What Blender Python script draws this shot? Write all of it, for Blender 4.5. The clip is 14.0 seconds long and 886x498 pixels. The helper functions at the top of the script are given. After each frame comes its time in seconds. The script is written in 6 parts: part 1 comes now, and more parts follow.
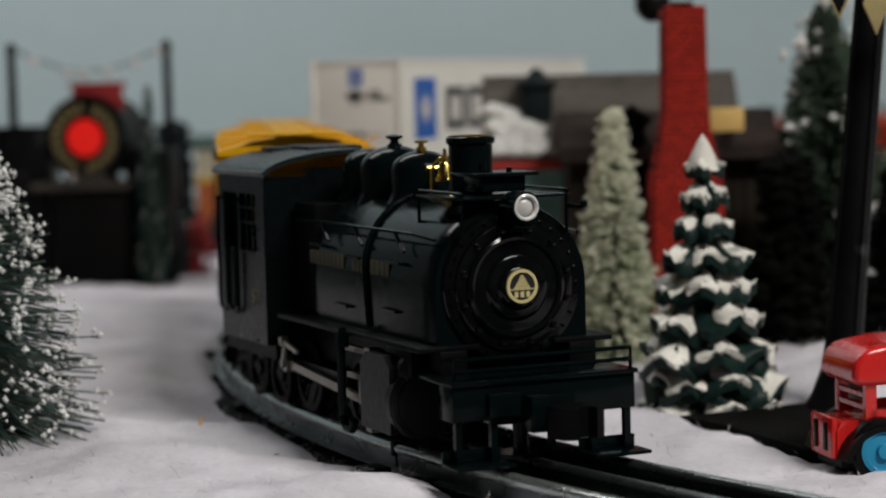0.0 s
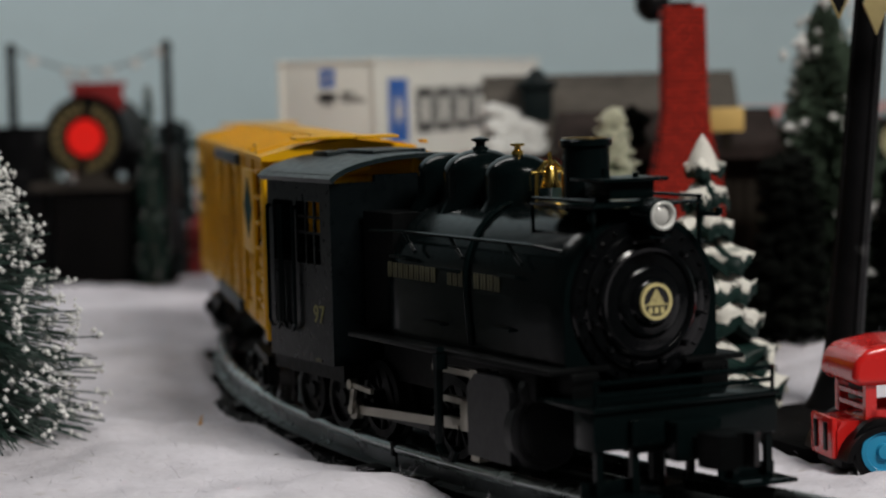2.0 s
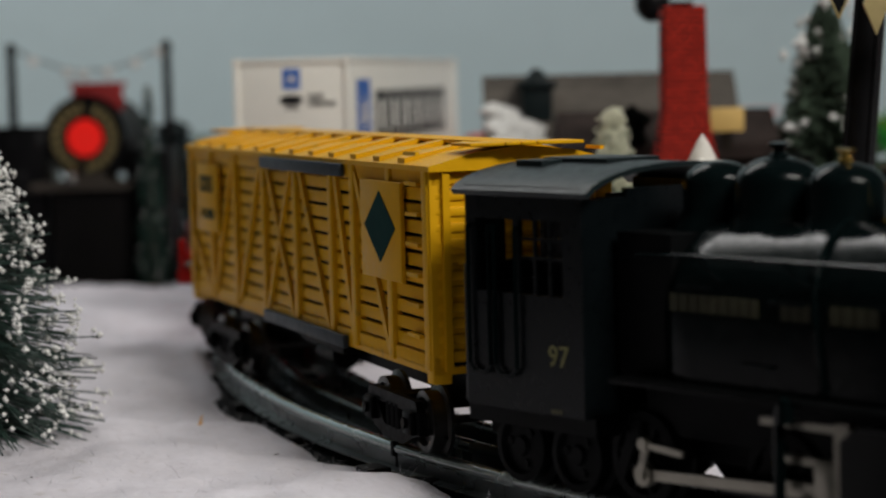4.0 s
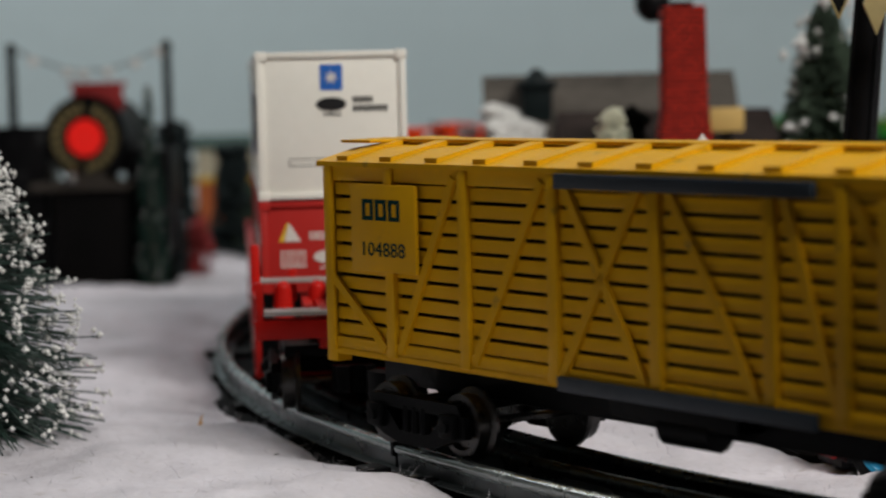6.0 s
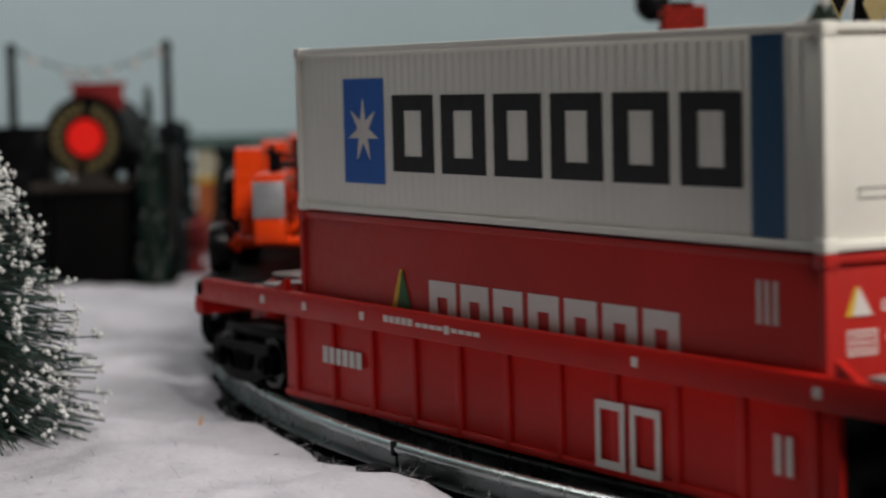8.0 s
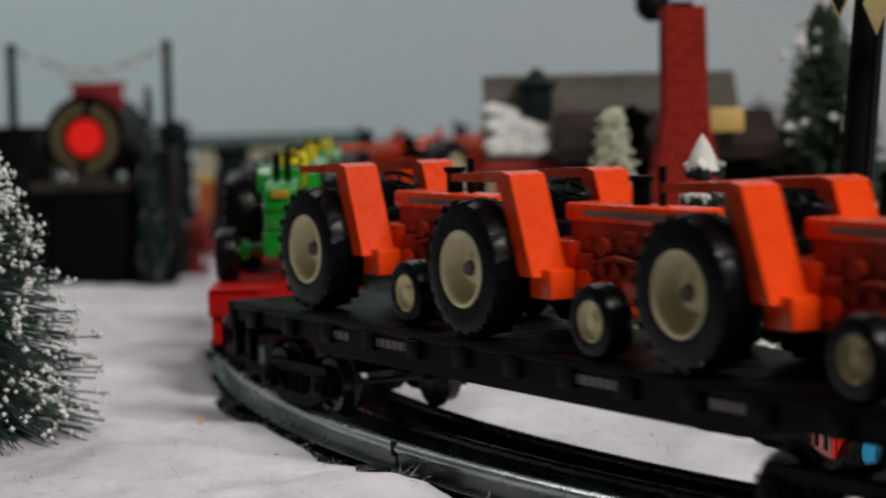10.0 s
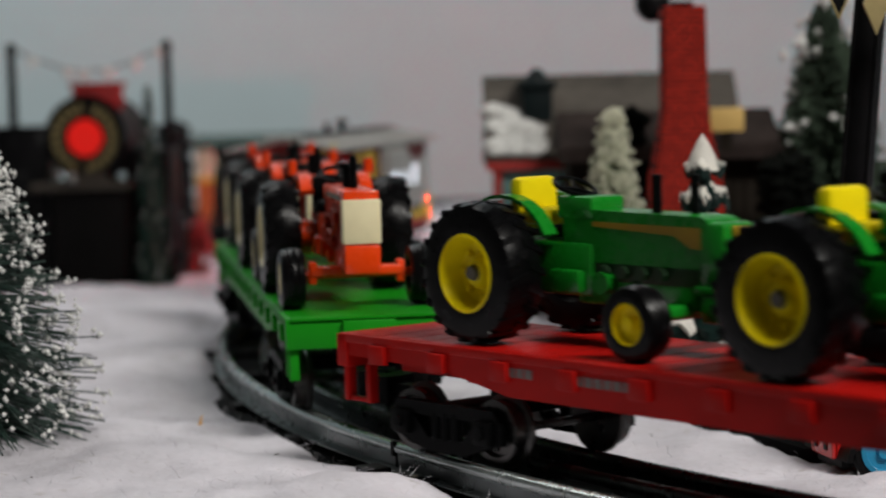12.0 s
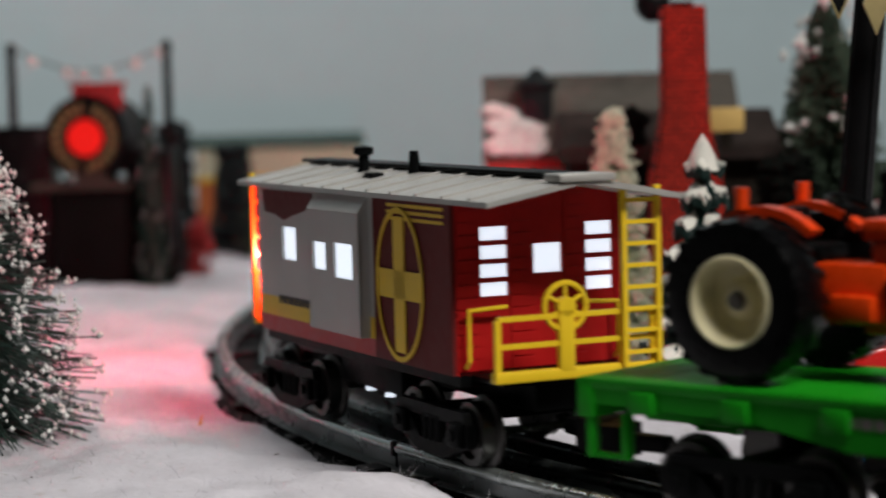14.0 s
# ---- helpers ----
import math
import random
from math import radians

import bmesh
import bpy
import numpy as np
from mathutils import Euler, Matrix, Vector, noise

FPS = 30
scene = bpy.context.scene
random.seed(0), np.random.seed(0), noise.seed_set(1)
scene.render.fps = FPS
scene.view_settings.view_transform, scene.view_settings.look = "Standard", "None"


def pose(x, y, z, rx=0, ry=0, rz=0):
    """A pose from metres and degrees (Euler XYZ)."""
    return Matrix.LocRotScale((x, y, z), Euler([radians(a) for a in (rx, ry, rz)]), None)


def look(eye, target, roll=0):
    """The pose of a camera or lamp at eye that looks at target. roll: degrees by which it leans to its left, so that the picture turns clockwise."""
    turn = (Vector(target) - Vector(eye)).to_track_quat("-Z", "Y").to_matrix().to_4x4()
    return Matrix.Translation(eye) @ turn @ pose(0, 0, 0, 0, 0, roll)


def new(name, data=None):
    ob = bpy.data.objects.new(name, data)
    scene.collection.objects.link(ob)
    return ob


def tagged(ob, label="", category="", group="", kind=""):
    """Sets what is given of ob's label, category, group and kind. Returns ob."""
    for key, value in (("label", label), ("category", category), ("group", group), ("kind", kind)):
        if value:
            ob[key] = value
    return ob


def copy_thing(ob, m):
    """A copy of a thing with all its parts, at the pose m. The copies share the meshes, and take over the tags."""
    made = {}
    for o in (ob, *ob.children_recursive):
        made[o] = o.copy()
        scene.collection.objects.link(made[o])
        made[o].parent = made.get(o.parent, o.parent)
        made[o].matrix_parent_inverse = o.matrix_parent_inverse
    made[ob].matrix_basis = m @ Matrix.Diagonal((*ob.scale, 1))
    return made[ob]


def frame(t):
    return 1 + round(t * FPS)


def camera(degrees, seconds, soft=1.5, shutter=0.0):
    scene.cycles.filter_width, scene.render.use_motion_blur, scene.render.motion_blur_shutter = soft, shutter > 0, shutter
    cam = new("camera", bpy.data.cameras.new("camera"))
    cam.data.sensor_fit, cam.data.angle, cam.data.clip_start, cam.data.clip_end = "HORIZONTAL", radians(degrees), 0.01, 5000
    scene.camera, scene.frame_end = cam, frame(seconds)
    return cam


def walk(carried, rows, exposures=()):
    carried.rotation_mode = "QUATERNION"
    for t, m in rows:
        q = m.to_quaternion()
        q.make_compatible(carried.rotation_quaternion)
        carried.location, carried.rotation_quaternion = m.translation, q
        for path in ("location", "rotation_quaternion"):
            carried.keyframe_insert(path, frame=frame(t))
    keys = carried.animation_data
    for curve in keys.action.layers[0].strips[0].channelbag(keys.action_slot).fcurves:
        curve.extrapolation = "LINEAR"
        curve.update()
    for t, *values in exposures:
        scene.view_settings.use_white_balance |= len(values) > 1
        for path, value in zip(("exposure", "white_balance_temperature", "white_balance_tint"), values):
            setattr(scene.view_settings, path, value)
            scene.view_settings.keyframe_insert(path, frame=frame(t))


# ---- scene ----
# ---- camera: it stands still on the layout's edge ----
EYE = (0.0, 0.0, 0.1010)
cam = camera(22.65, 14.0, soft=2.0, shutter=0.3)
cam.data.dof.use_dof = True
cam.data.dof.focus_distance = 0.60
cam.data.dof.aperture_fstop = 13.0
SHOT = look(EYE, (0.0, 0.99703, 0.1010 - 0.07698), -1.43)
walk(cam, [(0.0, SHOT), (14.0, SHOT)])
scene.view_settings.exposure = 0.0

# the loop of track: centre, radius of the middle rail, half the gauge; rail tops lie at z = 0
CX, CY, R, GAUGE = 0.6286, 0.9385, 0.702, 0.018

# how far round the loop the engine's front has come: seconds, degrees
TURN = [(0, 210.45), (0.5, 211.52), (1, 212.45), (1.5, 213.94), (2, 215.06), (2.5, 216.43), (3, 218.93), (3.2, 219.94),
        (4.3, 226.2), (5.5, 234.8), (6, 240.4), (6.5, 246.4), (7, 252.7), (7.5, 258.8), (8, 265.2), (8.2, 267.7),
        (9.3, 284.6), (10.5, 307.2), (11, 317.0), (11.5, 326.2), (12, 335.8), (12.5, 345.9), (13, 356.1), (13.5, 365.7), (14, 375.2)]


def turn_at(t):
    """Degrees at t, gliding through the table."""
    ts, ds = [a for a, _ in TURN], [b for _, b in TURN]
    n = len(ts)
    k = max(0, min(n - 2, sum(1 for a in ts if a <= t) - 1))

    def slope(i):
        if i == 0 or i == n - 1:
            j = min(i, n - 2) if i == 0 else n - 2
            return (ds[j + 1] - ds[j]) / (ts[j + 1] - ts[j])
        return (ds[i + 1] - ds[i - 1]) / (ts[i + 1] - ts[i - 1])
    w = ts[k + 1] - ts[k]
    u = (t - ts[k]) / w
    h1, h2 = 2 * u**3 - 3 * u**2 + 1, u**3 - 2 * u**2 + u
    return h1 * ds[k] + h2 * w * slope(k) + (1 - h1) * ds[k + 1] + (u**3 - u**2) * w * slope(k + 1)


# ---- light: a dim room with a key lamp and an added fill lamp at the ceiling ----
world = bpy.data.worlds.new("world")
scene.world = world
world.use_nodes = True
world.node_tree.nodes["Background"].inputs[0].default_value = (0.55, 0.6, 0.65, 1)
world.node_tree.nodes["Background"].inputs[1].default_value = 0.02


def ceiling_lamp(x, y, z, sx, sy, watts, colour):
    data = bpy.data.lights.new("ceiling_lamp", "AREA")
    data.shape, data.size, data.size_y, data.energy, data.color = "RECTANGLE", sx, sy, watts, colour
    ob = new("ceiling_lamp", data)
    ob.matrix_world = pose(x, y, z)
    return ob


ceiling_lamp(0.88, -0.36, 1.385, 0.9, 0.30, 43.0, (1.0, 0.965, 0.91))
# unseen fill lamp, added to brighten the back wall
ceiling_lamp(-0.70, 1.72, 1.385, 1.2, 0.30, 11.5, (1.0, 0.99, 0.97))


# ---- materials ----
def material(name, colour, rough=0.5, metal=0.0, vary=0.15, grain=300.0, bump=0.1, spots=0.0, spot_colour=(0.1, 0.09, 0.08),
             coat=0.0, emit=None, power=0.0, big=25.0, piece=0.0, spec=0.3):
    """Colour with variation at two scales, worn spots, fine relief; sizes in object space."""
    m = bpy.data.materials.new(name)
    m.use_nodes = True
    nt = m.node_tree
    b = nt.nodes["Principled BSDF"]
    tc = nt.nodes.new("ShaderNodeTexCoord")

    def noise_node(scale, detail):
        n = nt.nodes.new("ShaderNodeTexNoise")
        n.inputs["Scale"].default_value, n.inputs["Detail"].default_value = scale, detail
        nt.links.new(tc.outputs["Object"], n.inputs["Vector"])
        return n

    def mix(kind, fac, a, c):
        n = nt.nodes.new("ShaderNodeMix")
        n.data_type, n.blend_type = "RGBA", kind
        for sock, v in ((n.inputs[0], fac), (n.inputs[6], a), (n.inputs[7], c)):
            if isinstance(v, bpy.types.NodeSocket):
                nt.links.new(v, sock)
            else:
                sock.default_value = v if isinstance(v, float) else (*v[:3], 1)
        return n.outputs[2]

    def ramp(src, lo, hi, a, c):
        n = nt.nodes.new("ShaderNodeMapRange")
        n.inputs[1].default_value, n.inputs[2].default_value = lo, hi
        n.inputs[3].default_value, n.inputs[4].default_value = a, c
        nt.links.new(src, n.inputs[0])
        return n.outputs[0]

    coarse, fine = noise_node(big, 3.0), noise_node(grain, 4.0)
    dark = tuple(c * (1 - vary) for c in colour)
    light = tuple(min(1.0, c * (1 + vary)) for c in colour)
    col = mix("MIX", ramp(coarse.outputs[0], 0.3, 0.7, 0.0, 1.0), dark, light)
    col = mix("MULTIPLY", 0.5, col, mix("MIX", ramp(fine.outputs[0], 0.3, 0.7, 0.0, 1.0), (1 - vary,) * 3, (1.0,) * 3))
    if spots > 0:
        col = mix("MIX", ramp(noise_node(grain * 0.4, 6.0).outputs[0], 0.66 - spots * 0.2, 0.74 - spots * 0.2, 0.0, 0.7), col, spot_colour)
    if piece > 0:
        info = nt.nodes.new("ShaderNodeObjectInfo")
        col = mix("MULTIPLY", 1.0, col, mix("MIX", ramp(info.outputs["Random"], 0.0, 1.0, 0.0, 1.0), (1 - piece,) * 3, (1.0,) * 3))
    nt.links.new(col, b.inputs["Base Color"])
    nt.links.new(ramp(fine.outputs[0], 0.2, 0.8, max(0.02, rough - 0.08), min(1.0, rough + 0.1)), b.inputs["Roughness"])
    b.inputs["Metallic"].default_value = metal
    b.inputs["Specular IOR Level"].default_value = spec
    b.inputs["Coat Weight"].default_value = coat
    if bump > 0:
        n = nt.nodes.new("ShaderNodeBump")
        n.inputs["Strength"].default_value, n.inputs["Distance"].default_value = bump, 0.0006
        nt.links.new(fine.outputs[0], n.inputs["Height"])
        nt.links.new(n.outputs[0], b.inputs["Normal"])
    if emit:
        b.inputs["Emission Color"].default_value = (*emit, 1)
        b.inputs["Emission Strength"].default_value = power
    return m


M_WALL = material("painted_wall", (0.69, 0.84, 0.885), 0.9, vary=0.06, grain=40, big=1.5, bump=0.2)
M_ROOM = material("room_paint", (0.17, 0.17, 0.165), 0.9, vary=0.06, grain=30, big=1.0)
M_SNOW = material("cotton_snow", (0.62, 0.60, 0.65), 0.95, vary=0.16, grain=380, big=22, bump=1.0, spots=0.04, spot_colour=(0.42, 0.40, 0.40))
M_STEEL = material("tin_rail", (0.40, 0.44, 0.43), 0.24, 0.8, vary=0.2, grain=90, big=25, spots=0.02, spot_colour=(0.10, 0.12, 0.12))
M_TIE = material("black_tie", (0.006, 0.006, 0.0065), 0.6, spec=0.12, vary=0.3, grain=400)
M_BED = material("dark_bed", (0.007, 0.0075, 0.008), 0.9, spec=0.1, vary=0.4, grain=260, big=40, bump=0.8)
M_BLACK = material("black_enamel", (0.0018, 0.0042, 0.0044), 0.17, spec=0.08, vary=0.2, grain=500, big=40, bump=0.04)
M_BLACKM = material("black_plastic", (0.0032, 0.0036, 0.0038), 0.42, spec=0.05, vary=0.3, grain=400, big=50, bump=0.15)
M_ROOF = material("cab_roof", (0.008, 0.013, 0.014), 0.36, spec=0.14, vary=0.2, grain=400, bump=0.1)
M_ROD = material("bright_rod", (0.24, 0.225, 0.19), 0.35, 0.7, vary=0.15, grain=300, spots=0.1)
M_BRASS = material("brass", (0.75, 0.52, 0.13), 0.22, 1.0, vary=0.15, grain=400)
M_GOLD = material("gold_print", (0.55, 0.47, 0.22), 0.5, vary=0.1, bump=0.0)
M_GLASS = material("lamp_lens", (0.75, 0.75, 0.72), 0.12, vary=0.1, coat=1.0)
M_YELLOW = material("yellow_plastic", (0.66, 0.345, 0.006), 0.42, spec=0.08, vary=0.10, grain=350, big=30, bump=0.1, spots=0.02, spot_colour=(0.3, 0.2, 0.03))
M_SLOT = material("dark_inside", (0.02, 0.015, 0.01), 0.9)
M_TEAL = material("dark_teal_print", (0.008, 0.040, 0.036), 0.7, spec=0.03, bump=0)
M_WHITE = material("white_plastic", (0.86, 0.84, 0.77), 0.38, vary=0.05, grain=300, bump=0.05)
M_RED = material("red_plastic", (0.52, 0.013, 0.009), 0.40, spec=0.12, vary=0.10, grain=300, bump=0.06)
M_BLUE = material("blue_print", (0.02, 0.13, 0.50), 0.45, vary=0.06, bump=0)
M_NAVY = material("navy_print", (0.015, 0.09, 0.20), 0.45, vary=0.06, bump=0)
M_INK = material("black_print", (0.012, 0.012, 0.014), 0.5, vary=0.1, bump=0)
M_PALE = material("white_print", (0.72, 0.68, 0.64), 0.5, vary=0.1, bump=0)
M_GREENP = material("dark_green_print", (0.03, 0.12, 0.04), 0.5, vary=0.1, bump=0)
M_YELP = material("yellow_print", (0.72, 0.48, 0.04), 0.5, vary=0.1, bump=0)
M_FLATRED = material("flatcar_red", (0.46, 0.008, 0.006), 0.40, spec=0.10, vary=0.12, grain=260, bump=0.08)
M_FLATGREEN = material("flatcar_green", (0.010, 0.27, 0.010), 0.42, spec=0.10, vary=0.12, grain=260, bump=0.08)
M_TGREEN = material("tractor_green", (0.006, 0.21, 0.014), 0.28, vary=0.1, grain=300, coat=0.3, bump=0.04)
M_TYELLOW = material("tractor_yellow", (0.84, 0.68, 0.006), 0.35, spec=0.1, vary=0.08, grain=300, bump=0.04)
M_TORANGE = material("tractor_orange", (0.80, 0.056, 0.005), 0.28, spec=0.2, vary=0.1, grain=300, coat=0.3, bump=0.04)
M_CREAM = material("cream_plastic", (0.80, 0.735, 0.47), 0.42, vary=0.1, grain=300, bump=0.06)
M_TYRE = material("rubber_tyre", (0.0026, 0.0026, 0.003), 0.30, spec=0.13, vary=0.3, grain=300, bump=0.25)
M_SILVER = material("silver_plastic", (0.43, 0.42, 0.40), 0.40, 0.25, vary=0.08, grain=300, bump=0.05)
M_MAROONEND = material("caboose_end_red", (0.42, 0.010, 0.010), 0.45, spec=0.15, vary=0.2, grain=300, bump=0.1)
M_MAROON = material("caboose_red", (0.34, 0.010, 0.010), 0.42, vary=0.15, grain=300, bump=0.1)
M_PLUM = material("maroon_print", (0.105, 0.014, 0.014), 0.5, spec=0.1, vary=0.1, bump=0)
M_RAILING = material("yellow_railing", (0.82, 0.55, 0.02), 0.4, vary=0.08, bump=0.03)
M_LIT = material("lit_window", (0.8, 0.82, 0.9), 0.4, emit=(0.80, 0.88, 1.0), power=0.95, bump=0)
M_REDLIT = material("red_marker", (0.8, 0.02, 0.02), 0.3, emit=(1.0, 0.03, 0.09), power=23000.0, bump=0)
M_REDGLOW = material("red_ring_glow", (0.8, 0.02, 0.02), 0.3, emit=(1.0, 0.03, 0.09), power=2200.0, bump=0)
M_REDDISC = material("red_disc", (0.75, 0.01, 0.008), 0.5, emit=(1.0, 0.02, 0.01), power=0.25, bump=0)


# ---- shaping: all shapes are given in millimetres ----
def box(b, x0, x1, y0, y1, z0, z1, bev=0.0):
    v = [b.verts.new((x, y, z)) for z in (z0, z1) for y in (y0, y1) for x in (x0, x1)]
    f = [b.faces.new([v[i] for i in q]) for q in ((0, 2, 3, 1), (4, 5, 7, 6), (0, 1, 5, 4), (2, 6, 7, 3), (0, 4, 6, 2), (1, 3, 7, 5))]
    if bev > 0:
        bmesh.ops.bevel(b, geom=list({e for q in f for e in q.edges}), offset=bev, segments=2, affect="EDGES", profile=0.5)


def rod(b, p0, p1, r, r2=None, seg=12):
    """A round bar or cone from p0 to p1."""
    p0, p1 = Vector(p0), Vector(p1)
    d = p1 - p0
    m = Matrix.Translation((p0 + p1) / 2) @ d.to_track_quat("Z", "Y").to_matrix().to_4x4()
    bmesh.ops.create_cone(b, cap_ends=True, segments=seg, radius1=r, radius2=r if r2 is None else r2, depth=d.length, matrix=m)


def tube(b, pts, r, seg=6):
    for p, q in zip(pts[:-1], pts[1:]):
        rod(b, p, q, r, seg=seg)
    for p in pts[1:-1]:
        bmesh.ops.create_uvsphere(b, u_segments=seg, v_segments=4, radius=r, matrix=Matrix.Translation(p))


def lathe(b, profile, m=None, seg=24):
    """Turns (radius, height) pairs about z, then poses them by m."""
    m = m or Matrix()
    rings = []
    for r, h in profile:
        if r < 1e-4:
            rings.append([b.verts.new(m @ Vector((0, 0, h)))])
        else:
            rings.append([b.verts.new(m @ Vector((r * math.cos(2 * math.pi * i / seg), r * math.sin(2 * math.pi * i / seg), h))) for i in range(seg)])
    for a, c in zip(rings[:-1], rings[1:]):
        for i in range(seg):
            j = (i + 1) % seg
            if len(a) == 1 and len(c) > 1:
                b.faces.new((a[0], c[i], c[j]))
            elif len(c) == 1 and len(a) > 1:
                b.faces.new((a[i], c[0], a[j]))
            elif len(a) > 1:
                b.faces.new((a[i], c[i], c[j], a[j]))


def along(axis, x=0.0, y=0.0, z=0.0):
    """Turns z into the axis: 'x', '-x', 'y' or '-y'."""
    turn = {"x": (0, 90, 0), "-x": (0, -90, 0), "y": (-90, 0, 0), "-y": (90, 0, 0), "z": (0, 0, 0)}[axis]
    return pose(x, y, z, *turn)


def prism(b, pts, axis, lo, hi):
    """A polygon pushed from lo to hi along x, y or z; the points give the other two axes in order."""
    def put(p, h):
        return {"x": (h, p[0], p[1]), "y": (p[0], h, p[1]), "z": (p[0], p[1], h)}[axis]
    a = [b.verts.new(put(p, lo)) for p in pts]
    c = [b.verts.new(put(p, hi)) for p in pts]
    b.faces.new(a)
    b.faces.new(c[::-1])
    for i in range(len(pts)):
        j = (i + 1) % len(pts)
        b.faces.new((a[i], c[i], c[j], a[j]))


def beam(b, p, q, w, depth, axis="y", at=0.0):
    """A flat strip from p to q in the plane across the axis, w wide, depth thick."""
    d = Vector((q[0] - p[0], q[1] - p[1])).normalized()
    n = Vector((-d.y, d.x)) * w / 2
    prism(b, [(p[0] - n.x, p[1] - n.y), (q[0] - n.x, q[1] - n.y), (q[0] + n.x, q[1] + n.y), (p[0] + n.x, p[1] + n.y)], axis, at, at + depth)


def part(name, bm, mat, parent=None, label="", unit=0.001, smooth=35):
    me = bpy.data.meshes.new(name)
    bmesh.ops.recalc_face_normals(bm, faces=bm.faces)
    bm.to_mesh(me)
    bm.free()
    me.transform(Matrix.Scale(unit, 4))
    me.materials.append(mat)
    if smooth:
        me.polygons.foreach_set("use_smooth", [True] * len(me.polygons))
        me.set_sharp_from_angle(angle=radians(smooth))
    ob = new(name, me)
    ob.parent = parent
    return tagged(ob, label)


def put(name, mat, parent, fn, label="", smooth=35):
    """One part, shaped by fn(bmesh)."""
    bm = bmesh.new()
    fn(bm)
    return part(name, bm, mat, parent, label, smooth=smooth)


def sides(name, mat, parent, fn, label=""):
    """The same part on either side: fn(bmesh, s) with s = -1 outside, 1 inside."""
    return [put(name, mat, parent, lambda b, s=s: fn(b, s), label) for s in (-1, 1)]


def again(ob, parent, m, name=None):
    """Another part on the same mesh, at the pose m in its parent's space."""
    o = new(name or ob.name.split(".")[0], ob.data)
    o.parent = parent
    o.matrix_basis = m
    return o


def thing(name, label, category, group="", m=None):
    ob = tagged(new(name), label, category, group)
    ob.empty_display_size = 0.01
    if m:
        ob.matrix_basis = m
    return ob


def lettering(name, words, size, mat, parent, m, wide=1.0, thick=0.12, bold=0.0):
    """Words in the built-in font, cut from thin sheet; m poses them in millimetres, x along the line, y up."""
    c = bpy.data.curves.new(name, "FONT")
    c.body, c.size, c.align_x, c.align_y, c.extrude, c.resolution_u, c.offset = words, size, "CENTER", "CENTER", thick, 2, bold
    o = bpy.data.objects.new(name, c)
    scene.collection.objects.link(o)
    bpy.context.view_layer.update()
    me = bpy.data.meshes.new_from_object(o)
    bpy.data.objects.remove(o)
    me.transform(Matrix.Scale(0.001, 4) @ m @ Matrix.Diagonal((wide, 1, 1, 1)))
    me.materials.clear()
    me.materials.append(mat)
    ob = new(name, me)
    ob.parent = parent
    return ob


OUT = Matrix(((1, 0, 0, 0), (0, 0, -1, 0), (0, 1, 0, 0), (0, 0, 0, 1)))      # sheet facing -y, reading along +x
AHEAD = Matrix(((0, 0, 1, 0), (1, 0, 0, 0), (0, 1, 0, 0), (0, 0, 0, 1)))      # sheet facing +x, reading along +y


def on_side(x, y, z):
    return Matrix.Translation((x, y, z)) @ OUT


def on_end(x, y, z):
    return Matrix.Translation((x, y, z)) @ AHEAD


SPUN = []      # wheels that turn: object, its place in its thing, radius in metres
TRAIN = []     # things on the track: object, degrees behind the engine's front, half the distance between its trucks


# ---- room ----
def room():
    def wall(name, x0, x1, y0, y1, z0, z1, mat):
        bm = bmesh.new()
        box(bm, x0, x1, y0, y1, z0, z1)
        return tagged(part(name, bm, mat, None, unit=1.0, smooth=0), kind="structure")
    wall("wall_north", -2.2, 3.0, 2.25, 2.35, -0.95, 1.45, M_WALL)
    wall("wall_south", -2.2, 3.0, -2.1, -2.0, -0.95, 1.45, M_ROOM)
    wall("wall_west", -2.3, -2.2, -2.1, 2.35, -0.95, 1.45, M_ROOM)
    wall("wall_east", 3.0, 3.1, -2.1, 2.35, -0.95, 1.45, M_ROOM)
    wall("floor", -2.3, 3.1, -2.1, 2.35, -1.05, -0.95, M_ROOM)
    wall("ceiling", -2.3, 3.1, -2.1, 2.35, 1.45, 1.55, M_ROOM)
    t = thing("layout_table", "plain wooden table under the whole train layout", "table")
    bm = bmesh.new()
    box(bm, -1.6, 2.3, -0.25, 2.2, -0.06, -0.0200)
    part("tabletop", bm, M_BED, t, unit=1.0)
    for x in (-1.5, 2.2):
        for y in (-0.18, 2.1):
            bm = bmesh.new()
            box(bm, x - 0.04, x + 0.04, y - 0.04, y + 0.04, -0.95, -0.06)
            part("leg", bm, M_BED, t, unit=1.0)
    for x, y in ((0.88, -0.36), (-0.70, 1.72)):
        lamp = thing("ceiling_light", "unseen long white ceiling light in a plain housing", "light", "ceiling lights")
        bm = bmesh.new()
        box(bm, x - 0.63, x + 0.63, y - 0.18, y + 0.18, 1.40, 1.449)
        part("housing", bm, M_ROOM, lamp, unit=1.0)


room()


# ---- snow: one sheet with hummocks, low under the track ----
def lump(x, y, cx, cy, rx, ry, h):
    q = ((x - cx) / rx) ** 2 + ((y - cy) / ry) ** 2
    return h * math.exp(-q)


